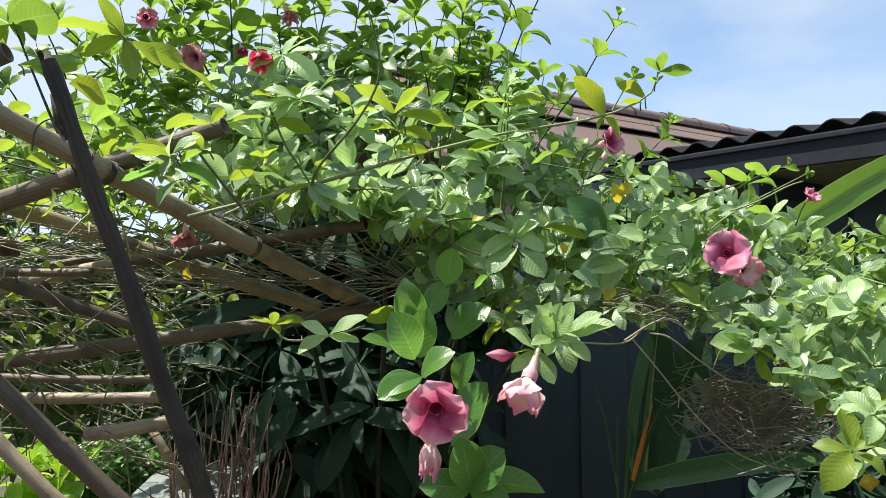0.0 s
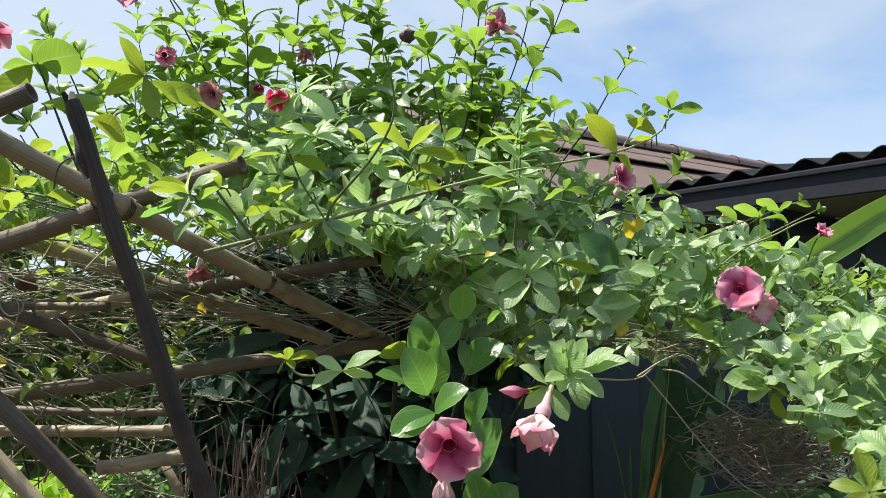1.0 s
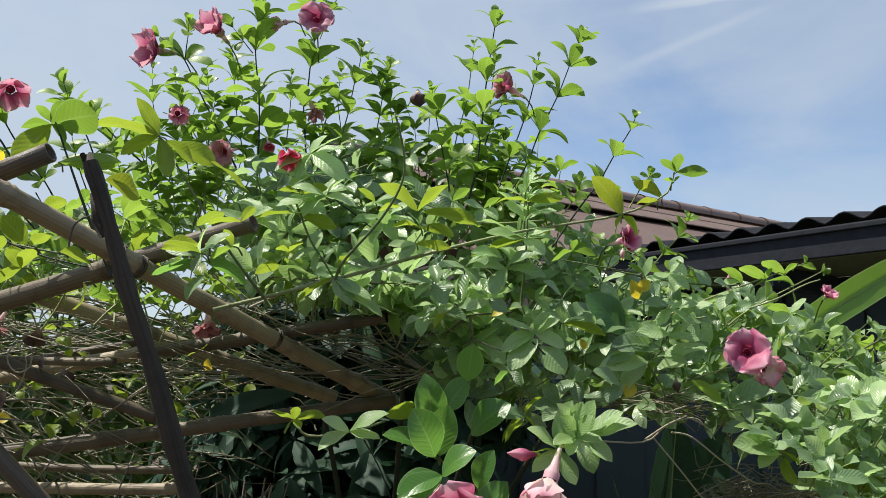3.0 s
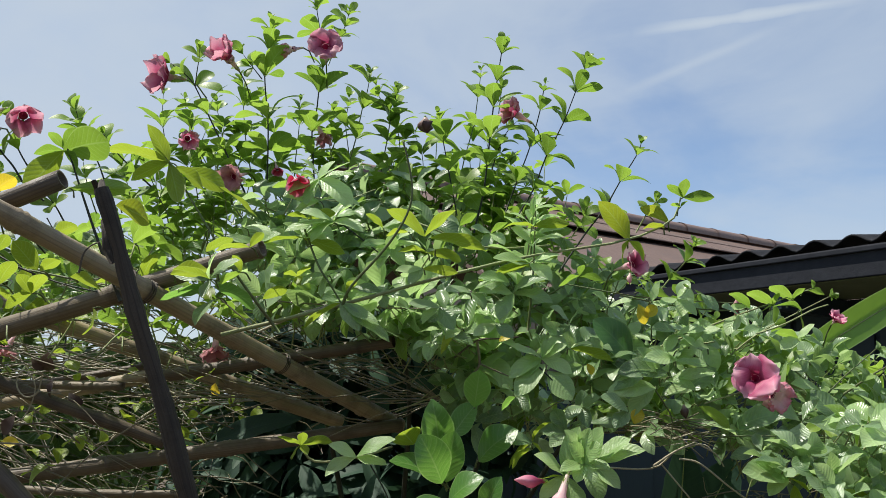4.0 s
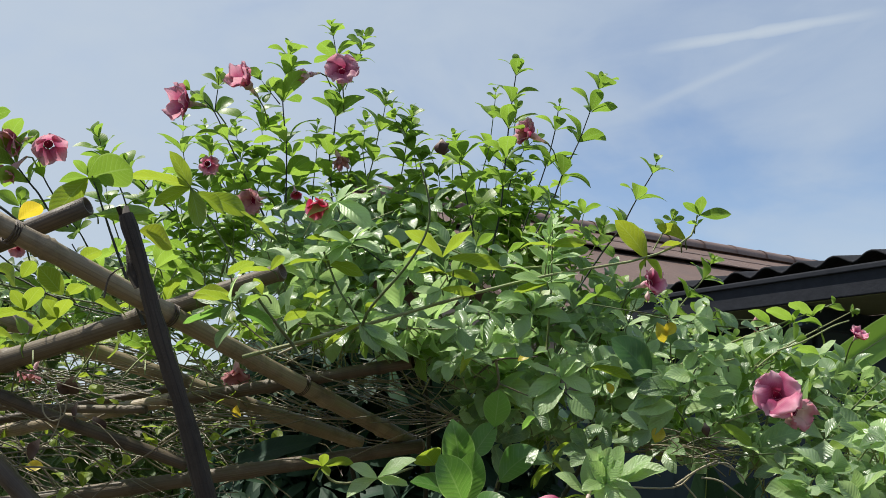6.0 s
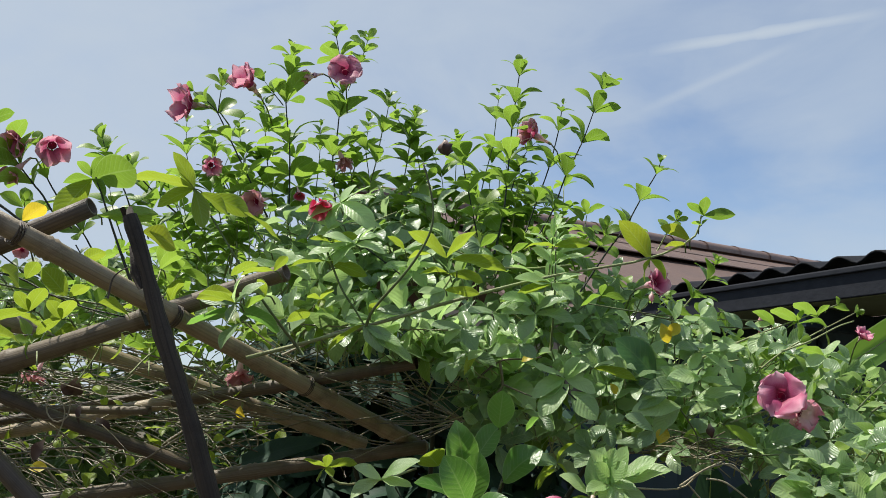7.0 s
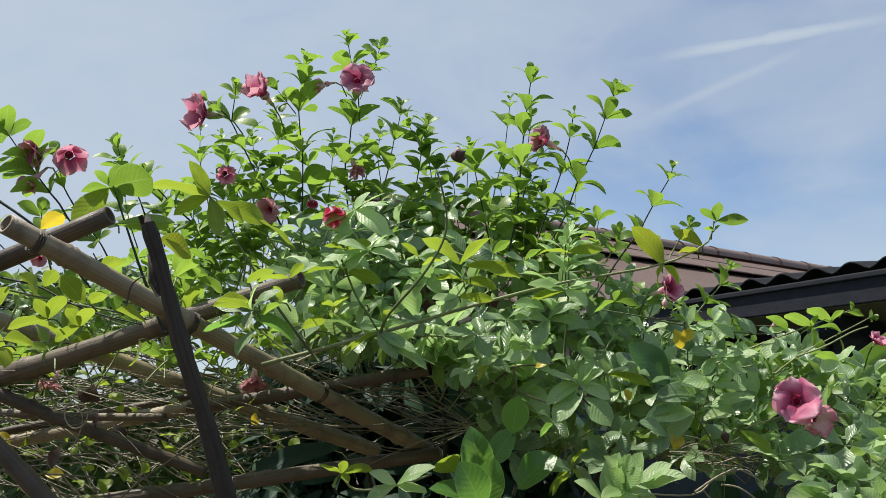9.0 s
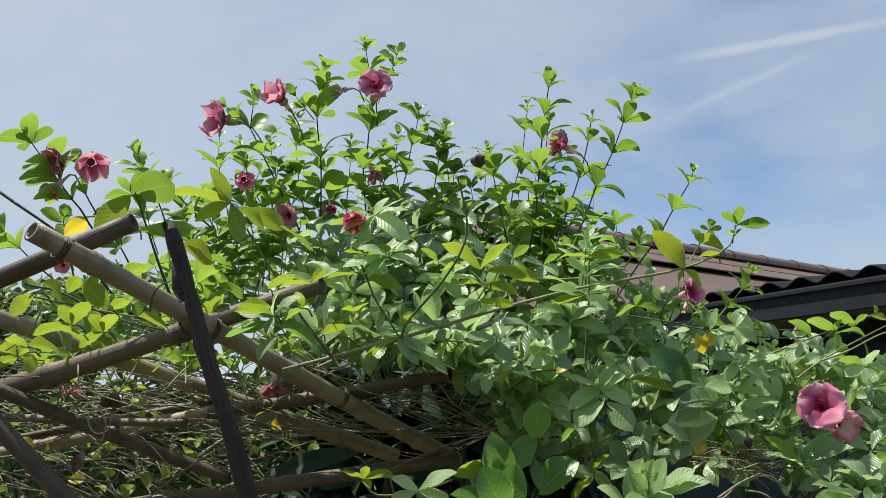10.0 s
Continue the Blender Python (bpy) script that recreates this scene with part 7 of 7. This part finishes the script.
def banana_leaf(base, end, width, sag, roll, name="blade", parent=None, mat=BANANA, face=(0, -0.5, 0.86)):
    """A broad blade with a thick midrib, arching from base to end."""
    a, c = Vector(base), Vector(end)
    way = c - a
    mid = a.lerp(c, 0.5) + Vector((0, 0, sag))
    pts = curve_points([a, mid, c], 18)
    b = Buffer()
    vs, uvs = [], []
    nv = 9
    for i, p in enumerate(pts):
        u = i / 18
        d = (pts[min(i + 1, 18)] - pts[max(i - 1, 0)]).normalized()
        nor = Matrix.Rotation(radians(roll), 3, d) @ Vector(face)
        x = d.cross(nor).normalized()
        z = x.cross(d)
        w = width * math.sin(math.pi * (0.06 + 0.94 * u) ** 0.75) ** 0.6 if u < 1 else 0.003
        for k in range(nv):
            v = 2 * k / (nv - 1) - 1
            vs.append(tuple(p + x * v * w + z * (0.22 * abs(v) * w + 0.02 * width * math.sin(u * 40 + v * 3) * abs(v))))
            uvs.append((0.5 + v / 2, u * 2.2))
    fs = [(i * nv + k, i * nv + k + 1, (i + 1) * nv + k + 1, (i + 1) * nv + k) for i in range(18) for k in range(nv - 1)]
    b.add(vs, fs, uvs)
    ob = part(name, b.mesh(name, mat), parent)
    r = Buffer()
    tube(r, [p - Vector((0, 0, 0.003)) for p in pts], [0.055 * width * (1 - 0.045 * i) for i in range(19)], sides=6)
    part("midrib", r.mesh("midrib", STEM_PALE), ob)
    return ob


def build_bananas():
    base = (0.50, 1.75, 0)
    plant = thing("banana_plant", base, "young banana plant with broad leaves and an orange bract", "plant")
    b = Buffer()
    tube(b, curve_points([(0.50, 1.75, -0.02), (0.49, 1.72, 0.5), (0.409, 1.650, 1.055)], 10), [0.045 - 0.002 * i for i in range(11)], sides=12, close=False)
    part("stem", b.mesh("stem", STEM), plant)
    for p, q, w in (((0.399, 1.620, 1.063), (0.338, 1.600, 1.351), 0.010), ((0.397, 1.580, 1.080), (0.426, 1.600, 1.338), 0.010), ((0.399, 1.560, 1.091), (0.488, 1.560, 1.318), 0.012), ((0.387, 1.600, 1.081), (0.390, 1.600, 1.289), 0.009), ((0.417, 1.600, 1.080), (0.476, 1.640, 1.384), 0.011)):
        banana_leaf(p, q, w, 0.03, 60, parent=plant, mat=BANANA_SHADED if w < 0.0101 else LEAF_SHADE)
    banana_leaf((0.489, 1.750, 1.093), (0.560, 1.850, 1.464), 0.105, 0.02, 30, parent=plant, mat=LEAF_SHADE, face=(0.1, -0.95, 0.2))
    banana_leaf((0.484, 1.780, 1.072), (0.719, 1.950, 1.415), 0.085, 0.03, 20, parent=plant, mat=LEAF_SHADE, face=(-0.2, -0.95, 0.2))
    banana_leaf((0.422, 1.600, 1.119), (0.873, 1.550, 1.183), 0.034, 0.012, 5, parent=plant, mat=BANANA_SHADED)
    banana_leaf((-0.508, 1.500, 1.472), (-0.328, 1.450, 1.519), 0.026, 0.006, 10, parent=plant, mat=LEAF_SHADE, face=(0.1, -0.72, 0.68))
    b = Buffer()
    tube(b, curve_points([(0.396, 1.500, 1.153), (0.418, 1.500, 1.234), (0.441, 1.500, 1.312)], 8), [0.0042, 0.0050, 0.0054, 0.0052, 0.0047, 0.0038, 0.0028, 0.0016, 0.0005], sides=8)
    part("bract", b.mesh("bract", BRACT), plant, "dry orange bract")
    base = (1.45, 2.0, 0)
    other = thing("banana_plant", base, "banana plant with one broad sunlit leaf", "plant")
    b = Buffer()
    tube(b, curve_points([(1.45, 2.0, -0.02), (1.42, 2.0, 0.7), (1.15, 1.95, 1.38)], 10), [0.05 - 0.003 * i for i in range(11)], sides=12, close=False)
    part("stem", b.mesh("stem", STEM), other)
    banana_leaf((0.703, 1.600, 1.628), (1.137, 1.500, 1.895), 0.036, 0.012, 0, parent=other, face=(0.22, -0.93, 0.28))
    b = Buffer()
    tube(b, curve_points([(1.15, 1.95, 1.38), (0.92, 1.78, 1.49), (0.703, 1.600, 1.628)], 8), 0.011, sides=8)
    part("leaf_stalk", b.mesh("leaf_stalk", STEM_PALE), other)
    banana_leaf((1.15, 1.95, 1.38), (0.293, 1.600, 1.733), 0.07, 0.10, -10, parent=other)


build_bananas()


def leafy_plant(name, at, label, category, blobs, mat, shapes, size, total, droop=0.0, stem_mat=STEM_DARK):
    """A shrub: stems from its foot to each clump, and leaves set in rings through the clumps."""
    e = thing(name, at, label, category, "shrubs in the shade" if name == "shade_shrub" else "")
    b = Buffer()
    for (cx, cy, cz), (rx, ry, rz) in blobs:
        s = Buffer()
        foot = Vector(at) + Vector((rng.normal(0, 0.05), rng.normal(0, 0.05), -0.02))
        tube(s, curve_points([foot, foot.lerp(Vector((cx, cy, cz)), 0.5) + Vector((rng.normal(0, 0.08), 0, 0.05)), (cx, cy, cz + rz * 0.5)], 10), [0.007 - 0.0005 * i for i in range(11)], sides=5, close=False)
        part("stem", s.mesh("stem", stem_mat), e)
        for _ in range(total // len(blobs) // 4):
            v = Vector(rng.normal(0, 1, 3)).normalized() * (0.35 + 0.65 * rng.random() ** 0.5)
            p = Vector((cx + v.x * rx, cy + v.y * ry, cz + v.z * rz))
            if p.z < 0.03:
                continue
            axis = Vector((v.x * 0.5 + rng.normal(0, 0.3), v.y * 0.5 - 0.25 + rng.normal(0, 0.3), 0.8)).normalized()
            for m in whorl_leaves(p, axis, 4, size * rng.uniform(0.7, 1.25), 70 + droop * 40, 1.5):
                lay(b, shapes[int(rng.integers(len(shapes)))], m)
    part("leaves", b.mesh("leaves", mat), e, "", "stuff")
    return e


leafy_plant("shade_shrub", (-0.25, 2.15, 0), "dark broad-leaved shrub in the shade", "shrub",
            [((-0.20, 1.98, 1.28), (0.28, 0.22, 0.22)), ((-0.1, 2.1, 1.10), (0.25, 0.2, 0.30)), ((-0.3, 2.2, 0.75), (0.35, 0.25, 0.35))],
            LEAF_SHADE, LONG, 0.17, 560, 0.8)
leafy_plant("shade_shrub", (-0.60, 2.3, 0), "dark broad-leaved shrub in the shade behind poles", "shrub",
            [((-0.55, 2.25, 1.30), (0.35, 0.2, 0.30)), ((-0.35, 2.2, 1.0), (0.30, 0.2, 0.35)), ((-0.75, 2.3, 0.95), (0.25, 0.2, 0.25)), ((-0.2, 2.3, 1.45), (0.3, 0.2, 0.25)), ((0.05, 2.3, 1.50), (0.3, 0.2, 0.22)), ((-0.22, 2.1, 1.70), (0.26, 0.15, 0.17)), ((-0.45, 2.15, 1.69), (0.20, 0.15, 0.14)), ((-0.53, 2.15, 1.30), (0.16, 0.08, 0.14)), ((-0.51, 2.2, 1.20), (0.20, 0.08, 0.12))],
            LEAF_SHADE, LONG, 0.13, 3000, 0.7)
# made-up shrub in near-black leaves, added to keep the fence foot dark
leafy_plant("shade_shrub", (1.35, 2.25, 0), "dark low shrub added to darken the foot of the board fence", "shrub",
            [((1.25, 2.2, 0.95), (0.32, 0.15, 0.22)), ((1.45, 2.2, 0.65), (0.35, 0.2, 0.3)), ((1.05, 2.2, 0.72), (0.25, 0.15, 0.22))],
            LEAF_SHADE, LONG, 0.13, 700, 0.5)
leafy_plant("shade_shrub", (-1.15, 2.6, 0), "olive-green shrub tangled behind the trellis", "shrub",
            [((-1.0, 2.5, 1.50), (0.35, 0.2, 0.32)), ((-1.4, 2.6, 1.50), (0.35, 0.2, 0.34)), ((-1.75, 2.7, 1.5), (0.35, 0.2, 0.34)), ((-0.7, 2.45, 1.62), (0.3, 0.2, 0.25)), ((-1.25, 2.75, 1.05), (0.35, 0.15, 0.25)), ((-0.95, 2.7, 0.95), (0.35, 0.15, 0.3))],
            LEAF_OLIVE, LONG, 0.10, 2300, 0.4)
leafy_plant("shade_shrub", (-1.05, 2.35, 0), "olive-green bush with small leaves close behind the poles", "shrub",
            [((-1.693, 2.450, 1.889), (0.20, 0.14, 0.13)), ((-1.519, 2.450, 1.947), (0.20, 0.14, 0.13)), ((-1.302, 2.450, 1.986), (0.20, 0.14, 0.13)), ((-1.098, 2.450, 1.945), (0.20, 0.14, 0.13)), ((-1.620, 2.450, 1.791), (0.20, 0.14, 0.13)), ((-1.844, 2.450, 1.949), (0.20, 0.14, 0.13))],
            LEAF_OLIVE, OVAL, 0.06, 1700, 0.2)
leafy_plant("sunlit_shrub", (-1.2, 2.0, 0), "bright green leafy shrub in the sun", "shrub",
            [((-1.25, 2.0, 0.95), (0.30, 0.2, 0.20)), ((-1.05, 1.98, 0.86), (0.16, 0.14, 0.14)), ((-1.55, 2.1, 1.0), (0.30, 0.2, 0.22)), ((-1.2, 2.0, 0.65), (0.5, 0.25, 0.25))],
            SHRUB, BLADE, 0.085, 1500)
leafy_plant("tall_shrub", (-2.4, 4.2, 0), "tall green leafy shrub at the garden edge", "shrub",
            [((-2.2, 4.0, 1.5), (0.7, 0.4, 0.45)), ((-1.4, 4.3, 1.4), (0.6, 0.4, 0.5)), ((-3.0, 4.3, 1.6), (0.7, 0.5, 0.6)), ((-2.6, 4.2, 1.0), (0.6, 0.4, 0.5)), ((-1.8, 4.4, 0.9), (0.6, 0.4, 0.45)), ((-3.2, 4.6, 1.2), (0.7, 0.5, 0.6))],
            LEAF_OLIVE, OVAL, 0.10, 4200)
HEDGE = leaf_material("hedge_leaf", (0.045, 0.11, 0.03), (0.075, 0.17, 0.04), (0.13, 0.25, 0.06), (0.24, 0.42, 0.05), rough=0.4)
leafy_plant("small_hedge_plant", (-0.90, 2.15, 0), "small dense bush with fine green leaves", "bush",
            [((-0.90, 2.12, 1.045), (0.14, 0.12, 0.095)), ((-0.82, 2.14, 1.00), (0.10, 0.10, 0.08)), ((-0.90, 2.2, 0.75), (0.16, 0.14, 0.25))], HEDGE, OVAL, 0.026, 4200)


def build_sticks():
    """Upright dry canes behind the trellis."""
    e = thing("stick_bundle", (-0.50, 1.70, 0), "bundle of reddish-brown dry sticks standing upright", "sticks")
    for k in range(78):
        f = rng.uniform(-1, 1)
        x, y, lean = -0.49 + 0.055 * f, 1.72 + rng.normal(0, 0.05), 0.045 * f + rng.normal(0, 0.045)
        height = rng.uniform(1.10, 1.33)
        pts = [(x, y, -0.02), (x + rng.normal(0, 0.02), y, 0.6)]
        for q in (0.75, 0.86, 0.94, 1.0):
            pts.append((x + lean * (q - 0.5) * 2 + rng.normal(0, 0.009), y + rng.normal(0, 0.012), height * q))
        b = Buffer()
        thick = rng.uniform(0.0022, 0.0042)
        tube(b, curve_points(pts, 16), [thick * (1 - 0.028 * i) * (1 + 0.22 * math.sin(2.1 * i + k)) for i in range(17)], sides=5, lump=0.25, close=False)
        part("stick", b.mesh("stick", STICK), e)


STICK = fibre_material("red_brown_stick", (0.46, 0.33, 0.28), (0.15, 0.09, 0.075), rough=0.3, streak=6.0, scale=3.0, spec=0.6)
build_sticks()


def build_fence():
    e = thing("board_fence", (1.6, 2.9, 0), "red-brown upright board fence", "fence")
    a, way = Vector((1.413, 2.600, 1.374)), Vector((0.90, -0.43, 0)).normalized()
    a.z = 0
    top = Vector((1.415, 2.600, 1.424)).z
    m = local_frame(a - way * 0.05, way)
    for i in range(9):
        part("board", box_mesh("board", FENCE, (0.055, 0.018, top - 0.02 + 0.01 * (i % 3)), 0.004, m @ Matrix.Translation((0.03 + 0.095 * i, 0, top / 2))), e)
    for z in (0.35, top - 0.22):
        part("rail", box_mesh("rail", FENCE, (0.95, 0.03, 0.05), 0.004, m @ Matrix.Translation((0.42, 0.026, z))), e)


build_fence()
sheet = new("metal_sheet", box_mesh("metal_sheet", TIN, (0.29, 0.30, 0.004), 0.001, Matrix.Translation((-0.617, 1.900, 1.057)) @ Matrix.Rotation(radians(-6), 4, "Y") @ Matrix.Rotation(radians(5), 4, "X")))
tagged(sheet, "weathered grey metal sheet placed to fit the camera's view", "sheet")

# unseen plain wall that closes the garden behind the viewer, added to cut skylight
wall = new("wall_south", box_mesh("wall_south", PLASTER, (16.0, 0.15, 2.6), 0.01, Matrix.Translation((0, -3.2, 1.3))))
tagged(wall, "plain brown plastered wall, unseen, added to cut skylight", "wall", kind="structure")
